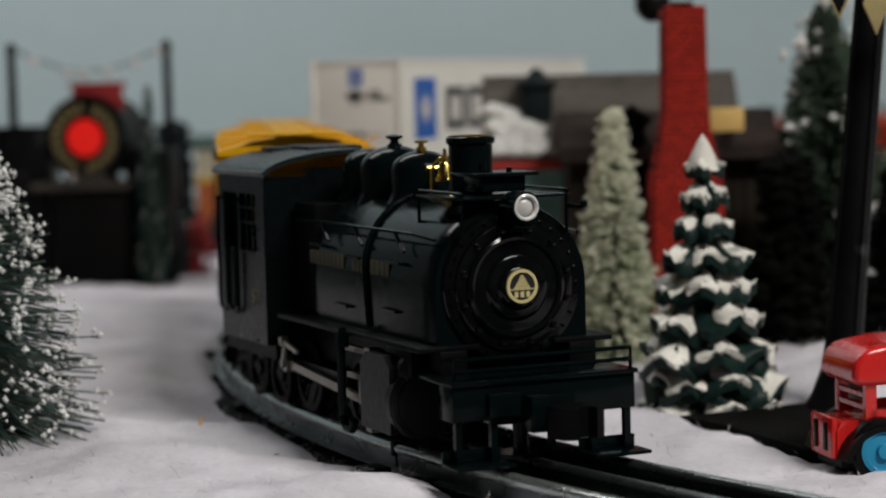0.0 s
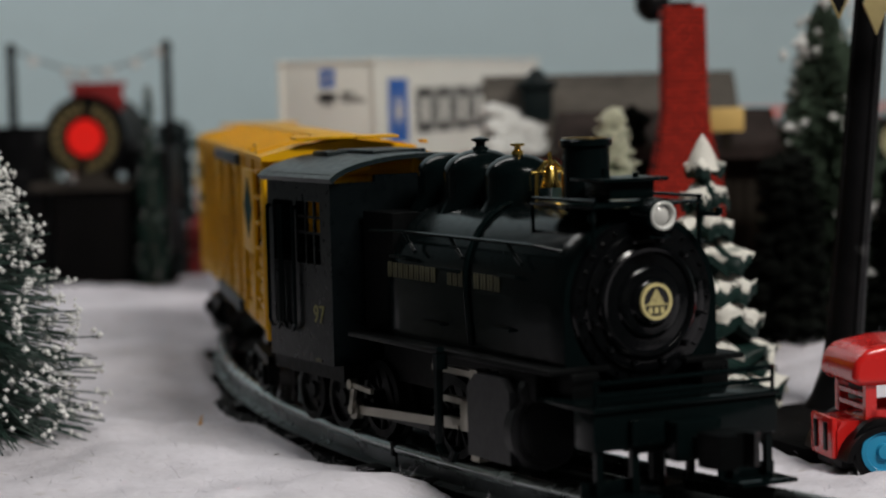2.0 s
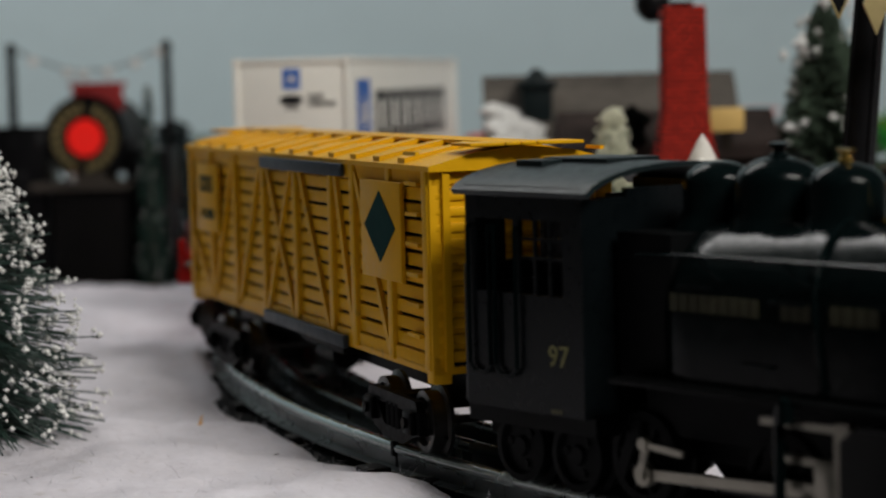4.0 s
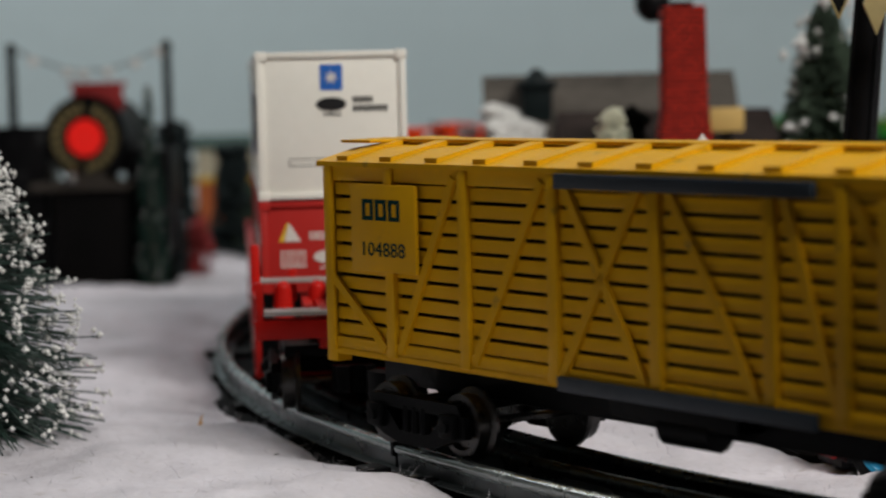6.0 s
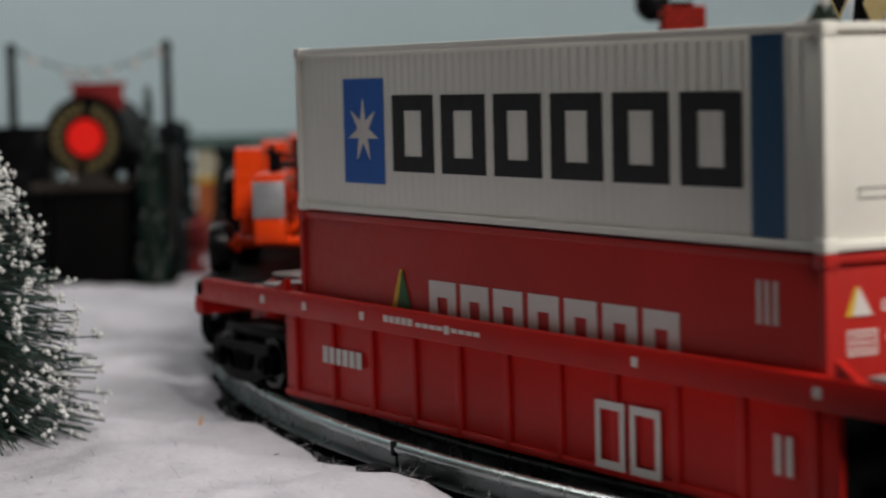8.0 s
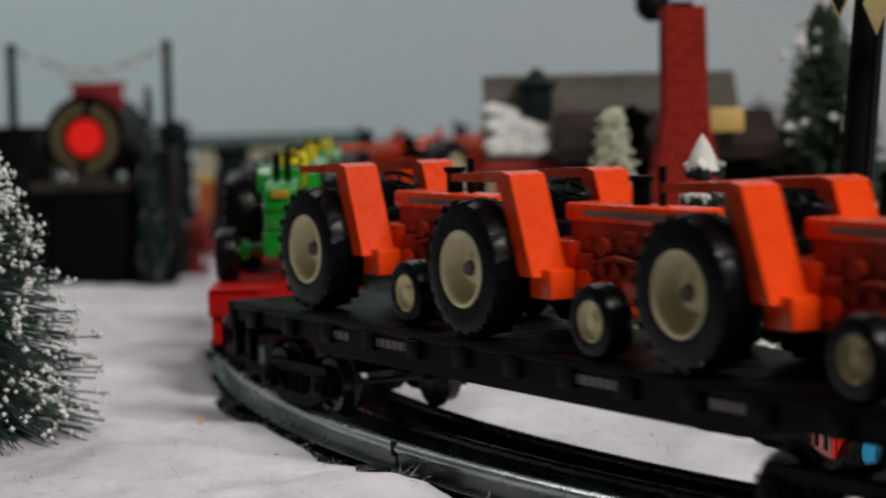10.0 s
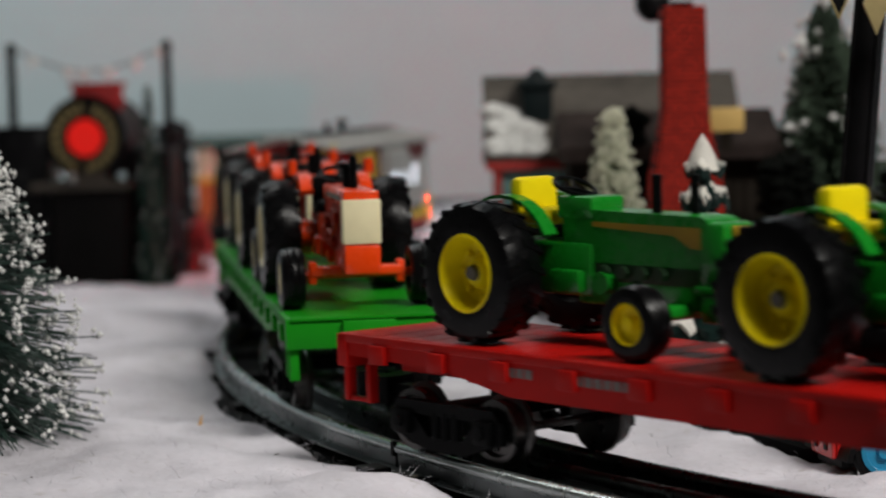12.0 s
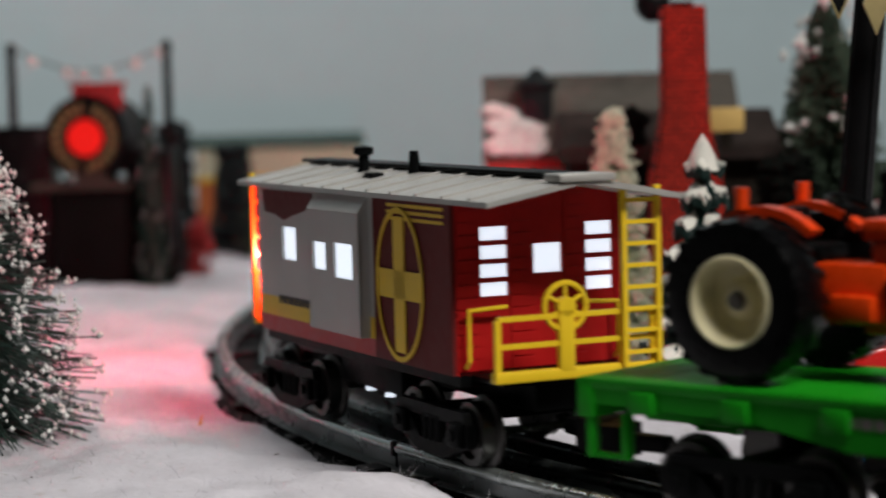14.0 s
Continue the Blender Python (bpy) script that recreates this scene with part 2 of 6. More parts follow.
def snow_height(x, y):
    r = math.hypot(x - CX, y - CY) - R
    a = min(1.0, max(0.0, (r - 0.0195) / 0.009 if r > 0 else (-r - 0.030) / 0.02))
    a = a * a * (3 - 2 * a)
    n = noise.fractal(Vector((x * 14, y * 14, 0.3)), 1.0, 2.0, 4) * 0.0045 + noise.noise(Vector((x * 55, y * 55, 1.0))) * 0.0014 + noise.noise(Vector((x * 160, y * 160, 2.0))) * 0.0008
    n += noise.noise(Vector((x * 420, y * 420, 5.0))) * 0.00035
    z = -0.0125 + a * (0.0045 + n)
    bank = (x + 0.0726) * 0.79 + (y - 0.783) * 0.62      # the heaped front of the sheet ends along a line
    near = min(1.0, max(0.0, (r - 0.03) / 0.05)) if r > 0 else 0.0
    z += near * 0.0036 / (1.0 + math.exp(max(-40.0, min(40.0, bank / 0.007))))
    for q in LUMPS:
        z += a * lump(x, y, *q)
    return z


LUMPS = [(-0.165, 1.34, 0.045, 0.06, 0.010), (-0.135, 0.86, 0.05, 0.03, 0.003), (-0.02, 0.575, 0.02, 0.012, 0.004), (0.06, 0.655, 0.035, 0.02, 0.004), (-0.17, 1.0, 0.06, 0.09, 0.006),
         (0.16, 0.76, 0.04, 0.06, 0.016), (0.20, 0.66, 0.05, 0.02, 0.002), (-0.12, 0.80, 0.03, 0.06, 0.003), (0.125, 0.65, 0.05, 0.05, -0.007)]


def snow():
    def steps(lo, a, c, hi, fine, rough):
        return [*np.arange(lo, a, rough), *np.arange(a, c, fine), *np.arange(c, hi + rough / 2, rough)]
    xs = steps(-0.44, -0.24, 0.30, 1.45, 0.0026, 0.05)
    ys = steps(0.46, 0.46, 1.25, 1.85, 0.0034, 0.05)
    verts = [(float(x), float(y), snow_height(float(x), float(y))) for y in ys for x in xs]
    n = len(xs)
    faces = [(j * n + i, j * n + i + 1, (j + 1) * n + i + 1, (j + 1) * n + i) for j in range(len(ys) - 1) for i in range(n - 1)]
    me = bpy.data.meshes.new("snow_ground")
    me.from_pydata(verts, [], faces)
    me.materials.append(M_SNOW)
    me.polygons.foreach_set("use_smooth", [True] * len(me.polygons))
    tagged(new("snow_ground", me), "white cotton-batting snow sheet over the table", "snow", kind="structure")


snow()


def fuzz():
    """Loose cotton fibres that stand up from the sheet."""
    rng = random.Random(77)
    v, f = [], []
    while len(f) < 16000:
        x, y = rng.uniform(-0.2, 0.16), rng.uniform(0.50, 1.0)
        r = math.hypot(x - CX, y - CY) - R
        if -0.034 < r < 0.021:
            continue
        p = Vector((x, y, max(snow_height(x, y), -0.0108) - 0.0003))
        a = rng.uniform(0, 6.283)
        d = Vector((math.cos(a), math.sin(a), rng.uniform(0.1, 0.9))) * rng.uniform(0.0010, 0.0030)
        bend = Vector((rng.gauss(0, 1), rng.gauss(0, 1), rng.gauss(-0.3, 0.6))) * 0.0009
        w = Vector((-math.sin(a), math.cos(a), 0.3)) * 0.00006
        q, e = p + d, p + d * 1.7 + bend
        n = len(v)
        v += [tuple(p - w), tuple(p + w), tuple(q + w), tuple(q - w), tuple(e)]
        f += [(n, n + 1, n + 2, n + 3), (n + 3, n + 2, n + 4)]
    me = bpy.data.meshes.new("snow_fuzz")
    me.from_pydata(v, [], f)
    me.materials.append(M_SNOW)
    tagged(new("snow_fuzz", me), "loose white cotton fibres on the snow sheet", "snow", kind="stuff")


fuzz()


# ---- track ----
M_DULLRAIL = material("dull_rail", (0.11, 0.125, 0.125), 0.28, 0.8, vary=0.3, grain=120, big=40, spots=0.06, spot_colour=(0.012, 0.012, 0.012))

def track():
    t = tagged(thing("track", "three-rail tinplate toy track loop with black ties", "track"), kind="structure")

    def ring(name, radius, section, mat, label, a0=0, a1=360):
        bm = bmesh.new()
        n = int(abs(a1 - a0) * 1.0)
        rows = []
        for i in range(n + 1):
            a = radians(a0 + (a1 - a0) * i / n)
            rows.append([bm.verts.new((CX + (radius + p[0] / 1000) * math.cos(a), CY + (radius + p[0] / 1000) * math.sin(a), p[1] / 1000)) for p in section])
        for r0, r1 in zip(rows[:-1], rows[1:]):
            for k in range(len(section)):
                j = (k + 1) % len(section)
                bm.faces.new((r0[k], r0[j], r1[j], r1[k]))
        return part(name, bm, mat, t, label, unit=1.0, smooth=50)
    head = [(1.9 * math.cos(radians(a)), -1.9 + 1.9 * math.sin(radians(a))) for a in range(-50, 231, 28)]
    web = [(-0.6, -3.5), (-0.6, -7.2), (-3.4, -7.6), (-3.4, -8.0), (3.4, -8.0), (3.4, -7.6), (0.6, -7.2), (0.6, -3.5)]
    for d, mat, words in ((-GAUGE, M_DULLRAIL, "dull inner tinplate rail"), (0.0, M_DULLRAIL, "blackened middle rail"), (GAUGE, M_STEEL, "grey tubular tinplate outer rail")):
        ring("rail", R + d, head, mat, words)
        ring("rail_web", R + d, web, M_DULLRAIL, "dark folded web and foot of the rail")
    ring("track_bed", R, [(-30, -19.9), (29, -19.9), (27, -10.9), (-29, -10.7)], M_BED, "dark strip between the rails")
    bm = bmesh.new()
    box(bm, -4, 4, -24.5, 29, -10.6, -8.0, 0.8)
    tie = part("tie", bm, M_TIE, t)
    first = True
    for a in range(3, 360, 6):
        m = pose(CX + R * math.cos(radians(a)), CY + R * math.sin(radians(a)), 0, 0, 0, a + 90)
        if first:
            tie.matrix_basis, first = m, False
        else:
            again(tie, t, m)
    # the joints between sections: a dark gap with a pin, and a clip on the tie beside it
    for a in (206.83 + 22.5 * i for i in range(-3, 5)):
        bm = bmesh.new()
        box(bm, -0.7, 0.7, -2.05, 2.05, -4.0, 0.06)
        box(bm, -0.6, 0.6, -0.8, 0.8, -8.0, -3.6)
        box(bm, -4.5, 4.5, -11.5, -4.2, -8.8, -6.2, 0.6)
        q = part("rail_joint", bm, M_TIE, t)
        q.matrix_basis = pose(CX + (R + GAUGE) * math.cos(radians(a)), CY + (R + GAUGE) * math.sin(radians(a)), 0, 0, 0, a + 90)


track()


# ---- rolling stock: x ahead, -y to the outside of the loop, z up from the rail tops ----
def wheelset(parent, x, r, mat=None):
    """An axle with two flanged wheels, which turns."""
    def shape(b):
        rod(b, (0, -17, 0), (0, 17, 0), 1.2, seg=8)
        for s in (-1, 1):
            lathe(b, [(0, 21), (r * 0.25, 21), (r * 0.3, 20), (r * 0.72, 19.6), (r * 0.8, 21), (r, 20.8), (r, 17.0), (r + 1.6, 16.4), (r + 1.4, 15.2), (0, 15.2)], along("y" if s > 0 else "-y"), 20)
            for k in range(3):
                a = k * 2.1
                rod(b, (r * 0.5 * math.cos(a), s * 20.4, r * 0.5 * math.sin(a)), (r * 0.5 * math.cos(a), s * 19.0, r * 0.5 * math.sin(a)), r * 0.13, seg=6)
    w = put("wheelset", mat or M_WHEEL, parent, shape, "dark metal wheels on an axle with bright treads")
    w.matrix_basis = pose(x / 1000, 0, r / 1000)
    SPUN.append((w, Vector((x / 1000, 0, r / 1000)), r / 1000))
    return w


M_WHEEL = material("worn_wheel", (0.07, 0.068, 0.066), 0.3, 0.8, vary=0.3, grain=300, spots=0.2, spot_colour=(0.03, 0.03, 0.03))


def bogie(car, x, r=8.5, half=17.0):
    """A four-wheel truck: side frames with springs and axle boxes, bolster, coupler arm, two wheelsets."""
    def frame_side(b, s):
        y0, y1 = (21.8, 24.2) if s > 0 else (-24.2, -21.8)
        prism(b, [(-half - 6, r + 3), (-half + 3, r + 3), (-7, r - 3.5), (7, r - 3.5), (half - 3, r + 3), (half + 6, r + 3), (half + 6, r - 3),
                  (half + 1, r - 4), (8, r - 7.2), (-8, r - 7.2), (-half - 1, r - 4), (-half - 6, r - 3)], "y", y0, y1)
        prism(b, [(-half - 3, r + 6), (half + 3, r + 6), (half + 5, r + 2.5), (-half - 5, r + 2.5)], "y", y0, y1)
        for k in (-4, 0, 4):
            rod(b, (k, s * 23, r - 3.6), (k, s * 23, r + 3.4), 1.7, seg=8)
        for k in (-half, half):
            box(b, k - 3.4, k + 3.4, min(s * 24, s * 26), max(s * 24, s * 26), r - 3.2, r + 3.2, 0.6)
            rod(b, (k, s * 25.6, r), (k, s * 27, r), 1.6, seg=8)
    for f in sides("truck_frame", M_BLACKM, car, frame_side, "black sprung truck side frame"):
        f.location.x = x / 1000
    put("bolster", M_BLACKM, car, lambda b: (box(b, x - 5, x + 5, -22, 22, r + 1, r + 6, 0.6), rod(b, (x, 0, r + 4), (x, 0, 19), 6)))
    for k in (-half, half):
        wheelset(car, x + k, r)


def coupler(car, x, s, z=11.5):
    """A knuckle coupler at the end of its shank, reaching s = 1 ahead or -1 behind."""
    def shape(b):
        box(b, min(x, x + s * 14), max(x, x + s * 14), -2.2, 2.2, z - 2, z + 2, 0.5)
        prism(b, [(x + s * 12, -5), (x + s * 15, -6), (x + s * 21, -5), (x + s * 22, -1), (x + s * 19, 0), (x + s * 19, 3), (x + s * 22, 4), (x + s * 20, 7), (x + s * 12, 5)], "z", z - 4, z + 4)
    put("coupler", M_BLACKM, car, shape, "black knuckle coupler")


def bars(name, car, mat, side, x, z, wide, high, n, gap=0.25, thick=0.15, y=-27.0):
    """A line of lettering as plain upright bars: on the side (centre x) or on the end (x is y)."""
    def shape(b):
        w = wide / n
        for i in range(n):
            c = -wide / 2 + w * (i + 0.5)
            h = w * (1 - gap) / 2
            if side == "side":
                box(b, x + c - h, x + c + h, y - thick, y + 0.05, z - high / 2, z + high / 2)
            else:
                box(b, y - 0.05, y + thick, x + c - h, x + c + h, z - high / 2, z + high / 2)
    return put(name, mat, car, shape, smooth=0)


def glyphs(name, car, mat, side, x, z, wide, high, n, at, stroke=0.24, thick=0.15):
    """Trade lettering as plain hollow blocks, one for each letter."""
    def shape(b):
        def rect(a0, a1, c0, c1):
            if side == "side":
                box(b, x + a0, x + a1, at - thick, at + 0.05, z + c0, z + c1)
            else:
                box(b, at - 0.05, at + thick, x + a0, x + a1, z + c0, z + c1)
        w = wide / n
        for i in range(n):
            c, g, s = -wide / 2 + w * (i + 0.5), w * 0.42, w * stroke
            k = min(s, high * 0.2)
            rect(c - g, c - g + s, -high / 2, high / 2)
            rect(c + g - s, c + g, -high / 2, high / 2)
            rect(c - g + s, c + g - s, high / 2 - k, high / 2)
            rect(c - g + s, c + g - s, -high / 2, -high / 2 + k)
    return put(name, mat, car, shape, smooth=0)


def locomotive():
    O = 80.0      # the front of the smokebox lies this far ahead of the thing's origin
    car = thing("steam_locomotive", "glossy black saddle-tank toy steam locomotive with gold lettering", "locomotive")
    TRAIN.append((car, O / 702 * 57.296, 40))

    def tank(b):
        prof = [(-23, 30)] + [(-23 * math.cos(radians(a)), 45.5 + 22.5 * math.sin(radians(a))) for a in range(0, 181, 9)] + [(23, 30)]
        xs = [(O - 102, 0.80), (O - 100, 0.93), (O - 96, 0.985), (O - 90, 1.0), (O - 13, 1.0), (O - 7.5, 0.99), (O - 6, 0.965)]
        rows = [[b.verts.new((x, y * k, 46 + (z - 46) * k if z > 46 else z)) for y, z in prof] for x, k in xs]
        for r0, r1 in zip(rows[:-1], rows[1:]):
            for i in range(len(prof) - 1):
                b.faces.new((r0[i], r0[i + 1], r1[i + 1], r1[i]))
        b.faces.new(rows[-1])
        b.faces.new(rows[0][::-1])
    put("saddle_tank", M_BLACK, car, tank, "glossy black saddle tank", smooth=40)

    def smokebox(b):
        lathe(b, [(20.6, -14), (20.6, -2.6), (19.9, -1.6), (17.4, -1.3), (17.0, -0.4), (16.6, -0.2), (14.4, -0.1), (14.0, 0.9), (13.2, 1.4), (12.4, 1.2), (11.9, 0.5), (9.2, 0.8), (8.7, 1.5), (8.0, 1.9), (6.2, 2.1), (5.6, 3.0), (4.9, 3.35), (0, 3.4)], along("x", O - 3.4, 0, 45.5), 48)
        for k in range(28):
            a = 2 * math.pi * k / 28
            rod(b, (O - 5, 18.6 * math.cos(a), 45.5 + 18.6 * math.sin(a)), (O - 4.0, 18.6 * math.cos(a), 45.5 + 18.6 * math.sin(a)), 0.5, 0.3, 6)
        for k in range(12):
            a = 2 * math.pi * (k + 0.5) / 12
            box(b, O - 3.8, O - 2.6, 15.6 * math.cos(a) - 0.8, 15.6 * math.cos(a) + 0.8, 45.5 + 15.6 * math.sin(a) - 0.8, 45.5 + 15.6 * math.sin(a) + 0.8, 0.3)
    put("smokebox_front", M_SMOKE, car, smokebox, "round black smokebox door ringed with rivets")

    def emblem(b):
        lathe(b, [(0, 0.5), (3.95, 0.5), (4.0, 0.3), (3.9, -0.6)], along("x", O, 0, 45.8), 32)
    put("emblem", M_INK, car, emblem)

    def emblem_gold(b):
        lathe(b, [(3.7, 0.0), (4.5, 0.0), (4.5, 0.8), (3.7, 0.8), (3.7, 0.0)], along("x", O, 0, 45.8), 32)
        at = O + 0.45
        for h, w in ((-0.5, 2.3), (0.1, 1.9), (0.7, 1.5), (1.3, 1.1), (1.9, 0.8), (2.5, 0.4)):
            box(b, at, at + 0.25, -w, w, 45.8 + h, 45.8 + h + 0.42)
        box(b, at, at + 0.25, -3.8, 3.8, 45.0 - 0.15, 45.0 + 0.15)
        for y in (-1.7, 0, 1.7):
            box(b, at, at + 0.25, y - 0.5, y + 0.5, 42.9, 44.4)
    put("emblem_print", M_GOLD, car, emblem_gold, "gold ring and dome emblem", smooth=0)

    def headlamp(b):
        lathe(b, [(0, -9), (3.4, -8.5), (4.0, -6), (3.9, 0), (4.1, 0.2), (4.1, 1.4), (3.5, 1.4), (3.4, 0.2), (0, -0.6)], along("x", O + 2.6, 0, 66.8), 28)
        box(b, O - 8, O + 3, -3, 3, 61.2, 62.2, 0.3)
        box(b, O - 4, O - 1, -1.2, 1.2, 62, 64)
    lamp = put("headlamp", M_BLACK, car, headlamp)
    put("lens", M_LENSGREY, lamp, lambda b: lathe(b, [(2.6, -0.4), (1.8, 0.3), (0.9, 0.6), (0, 0.7)], along("x", O + 3.4, 0, 66.8), 24), "grey round headlamp lens")
    put("lamp_bezel", M_GLASS, lamp, lambda b: lathe(b, [(2.6, -0.6), (3.0, 0.1), (3.5, 0), (3.5, 0.5), (3.1, 0.7), (2.6, 0.0), (2.6, -0.6)], along("x", O + 3.9, 0, 66.8), 24), "pale reflector ring")

    def stack(b):
        lathe(b, [(7.6, 64), (6.6, 66.5), (6.0, 69), (6.0, 82.6), (6.7, 83.2), (6.7, 84.6), (6.0, 85), (4.9, 85), (4.7, 78), (0, 78)], along("z", O - 30), 28)
    put("smokestack", M_BLACK, car, stack, "black smokestack with a worn brass-coloured rim")
    put("stack_rim", M_BRASSD, car, lambda b: lathe(b, [(4.9, 85), (5.9, 85.02), (5.9, 85.25), (4.9, 85.25), (4.9, 85)], along("z", O - 30), 28))

    def dome(x, r, top, base=64):
        def shape(b):
            n = 7
            lathe(b, [(r + 2.6, base), (r + 1.0, base + 2.6), (r, base + 4.6), (r, top - r * 0.62)] +
                  [(r * math.cos(radians(90 * k / n)), top - r * 0.62 + r * 0.62 * math.sin(radians(90 * k / n))) for k in range(1, n)] + [(0, top)], along("z", x), 28)
        return shape
    put("sand_dome", M_BLACK, car, dome(O - 64, 9.0, 80.4))
    steam = put("steam_dome", M_BLACK, car, dome(O - 84, 10.4, 81.4))
    put("finial", M_BLACK, steam, lambda b: lathe(b, [(2.4, 80.6), (2.2, 81.8), (1.3, 82.2), (1.3, 83.2), (2.5, 83.7), (2.5, 84.3), (0, 84.8)], along("z", O - 84), 16))
    put("sand_dome", M_BLACK, car, dome(O - 103, 8.6, 80.2))
    put("safety_valve", M_BRASS, car, lambda b: lathe(b, [(1.6, 79.8), (1.6, 81.2), (0.9, 81.5), (0.9, 82.4), (1.9, 82.6), (1.9, 83.2), (0, 83.4)], along("z", O - 64), 14), "small brass safety valve")

    def bell(b):
        lathe(b, [(3.1, 72.0), (2.9, 72.8), (2.1, 74.2), (1.9, 76.5), (1.2, 77.6), (0, 77.9)], along("z", O - 47.5), 20)
        tube(b, [(O - 47.5, -4.2, 68.5), (O - 47.5, -4.0, 76.0), (O - 47.5, -1.6, 78.4), (O - 47.5, 1.6, 78.4), (O - 47.5, 4.0, 76.0), (O - 47.5, 4.2, 68.5)], 0.6)
        rod(b, (O - 47.5, -5.6, 76), (O - 47.5, 5.6, 76), 0.55, seg=8)
        rod(b, (O - 47.5, 0, 78), (O - 47.5, 0, 81.2), 0.8, 0.4, 8)
        box(b, O - 49.5, O - 45.5, -5, 5, 67.4, 68.6, 0.3)
    put("bell", M_BRASS, car, bell, "polished brass bell in its yoke")

    def deck_box(b):
        box(b, O - 21, O - 9, -6.5, 6.5, 70.4, 75.0, 0.5)
        box(b, O - 23, O - 7, -9.5, 9.5, 74.6, 75.6, 0.3)
        rod(b, (O - 18, -2, 75), (O - 18, -2, 77.6), 1.0, seg=10)
        rod(b, (O - 12, 3, 75), (O - 12, 3, 76.8), 0.8, seg=10)
        box(b, O - 32, O - 2, -16, 16, 68.8, 69.6, 0.2)
        for x in (O - 31, O - 3):
            for y in (-15.4, 15.4):
                rod(b, (x, y, 59), (x, y, 71), 0.5, seg=6)
        for y in (-15.4, 15.4):
            rod(b, (O - 31, y, 70.6), (O - 2, y, 70.6), 0.45, seg=6)
            rod(b, (O - 3, y, 66.5), (O + 1.5, y * 1.2, 66.0), 0.8, 0.5, 6)
            rod(b, (O + 1.2, y * 1.2, 66), (O + 1.2, y * 1.2, 67.8), 1.0, seg=8)
    put("top_platform", M_BLACK, car, deck_box, "small platform and generator before the stack")

    def boiler_pipes(b, s):
        ring = [(O - 52 - 6 * math.sin(radians(a) * 0.9), s * 23.5 * math.cos(radians(a)), 45.5 + 23.2 * math.sin(radians(a))) for a in range(0, 81, 10)]
        tube(b, [(O - 50, s * 23.4, 32)] + ring, 0.75, 8)
        tube(b, [(O - 108, s * 22.5, 59)] + [(O - x, s * 22.2, 59.6) for x in (90, 70, 45, 20)] + [(O - 8, s * 21, 58.6)], 0.5, 6)
        for x in (88, 62, 32):
            tube(b, [(O - x, s * 22.4, 59.6), (O - x + 4, s * 22.6, 56.5), (O - x + 8, s * 23.2, 54.6)], 0.55, 6)
        for x, z in ((88, 52.5), (60, 50.5), (30, 51), (70, 36), (34, 37.5)):
            prism(b, [(O - x - 5, z), (O - x + 5, z), (O - x + 5, z + 0.7), (O - x - 5, z + 0.9)], "y", *sorted((s * 22.6, s * 24.4)))
    sides("pipework", M_BLACK, car, boiler_pipes, "thin pipe, handrail and grab steps on the tank")

    x0, x1, w, h0, h1 = O - 162, O - 119, 29.5, 20.0, 74.6

    def cab_side(b, s):
        a, c = sorted((s * w, s * (w - 1.6)))
        box(b, x0, x1, a, c, h0, 48.5)
        box(b, x0, x1, a, c, 66.5, h1)
        box(b, x0, x0 + 4, a, c, 48.5, 66.5)
        box(b, x1 - 7, x1, a, c, 48.5, 66.5)
        box(b, x0 + 18, x0 + 20, a, c, 48.5, 66.5)

    def sash(b, s):
        a, c = sorted((s * (w - 0.4), s * (w - 1.2)))
        for x in (x0 + 25.5, x0 + 31):
            box(b, x - 0.5, x + 0.5, a, c, 48.5, 66.5)
        for z in (57.0, 61.6):
            box(b, x0 + 20, x1 - 7, a + 0.1, c - 0.1, z, z + 0.75)
    for s, wall_part in zip((-1, 1), sides("cab_side", M_CAB, car, cab_side, "black cab side with an open window")):
        put("window_bars", M_CAB, wall_part, lambda b, s=s: sash(b, s))
    put("cab_front", M_CAB, car, lambda b: (box(b, x1 - 1.6, x1, -w + 1.6, -15, h0, 72), box(b, x1 - 1.6, x1, 15, w - 1.6, h0, 72), box(b, x1 - 1.6, x1, -15, 15, 60, 74)), "black cab front")
    put("cab_rear", M_CAB, car, lambda b: (box(b, x0, x0 + 1.6, -w + 1.6, w - 1.6, h0, 50), [box(b, x0, x0 + 1.6, y, y + 10, 50, 70) for y in (-w + 1.6, -5, w - 11.6)]), "black cab rear wall with openings")
    put("coal_bunker", M_CAB, car, lambda b: box(b, x0 - 2.5, x0, -w + 1, w - 1, h0, 55, 0.6))

    def cab_roof(b):
        arc = [(31.5 * math.sin(radians(a)), 73.4 + 6.4 * (math.cos(radians(a)) - math.cos(radians(78))) / (1 - math.cos(radians(78)))) for a in range(-78, 79, 12)]
        prism(b, arc + [(y * 0.97, z - 1.3) for y, z in arc[::-1]], "x", O - 166, O - 116)
        box(b, O - 156, O - 132, -9, 9, 78.6, 80.6, 0.5)
        box(b, O - 158, O - 148, -16, -9, 76.2, 80.2, 0.4)
    put("cab_roof", M_ROOF, car, cab_roof, "dull black arched cab roof with a vent")

    def rails(b, s):
        y = s * 30.6
        for x in (O - 160, O - 150):
            tube(b, [(x, s * 29.5, 64.5), (x, y, 64.5), (x, y, 30.5), (x + 2, y, 28.5), (x + 6, y, 28.5), (x + 8, y, 30.5), (x + 8, y, 64.5), (x + 8, s * 29.5, 64.5)], 0.6, 6)
    sides("cab_handrail", M_BLACK, car, rails, "looped handrails by the cab door")
    lettering("cab_number", "97", 7.4, M_GOLDWORN, car, on_side(O - 128, -29.6, 34))
    bars("builder_plate", car, M_GOLDDIM, "side", O - 129, 21, 4.0, 1.0, 3, y=-29.55)
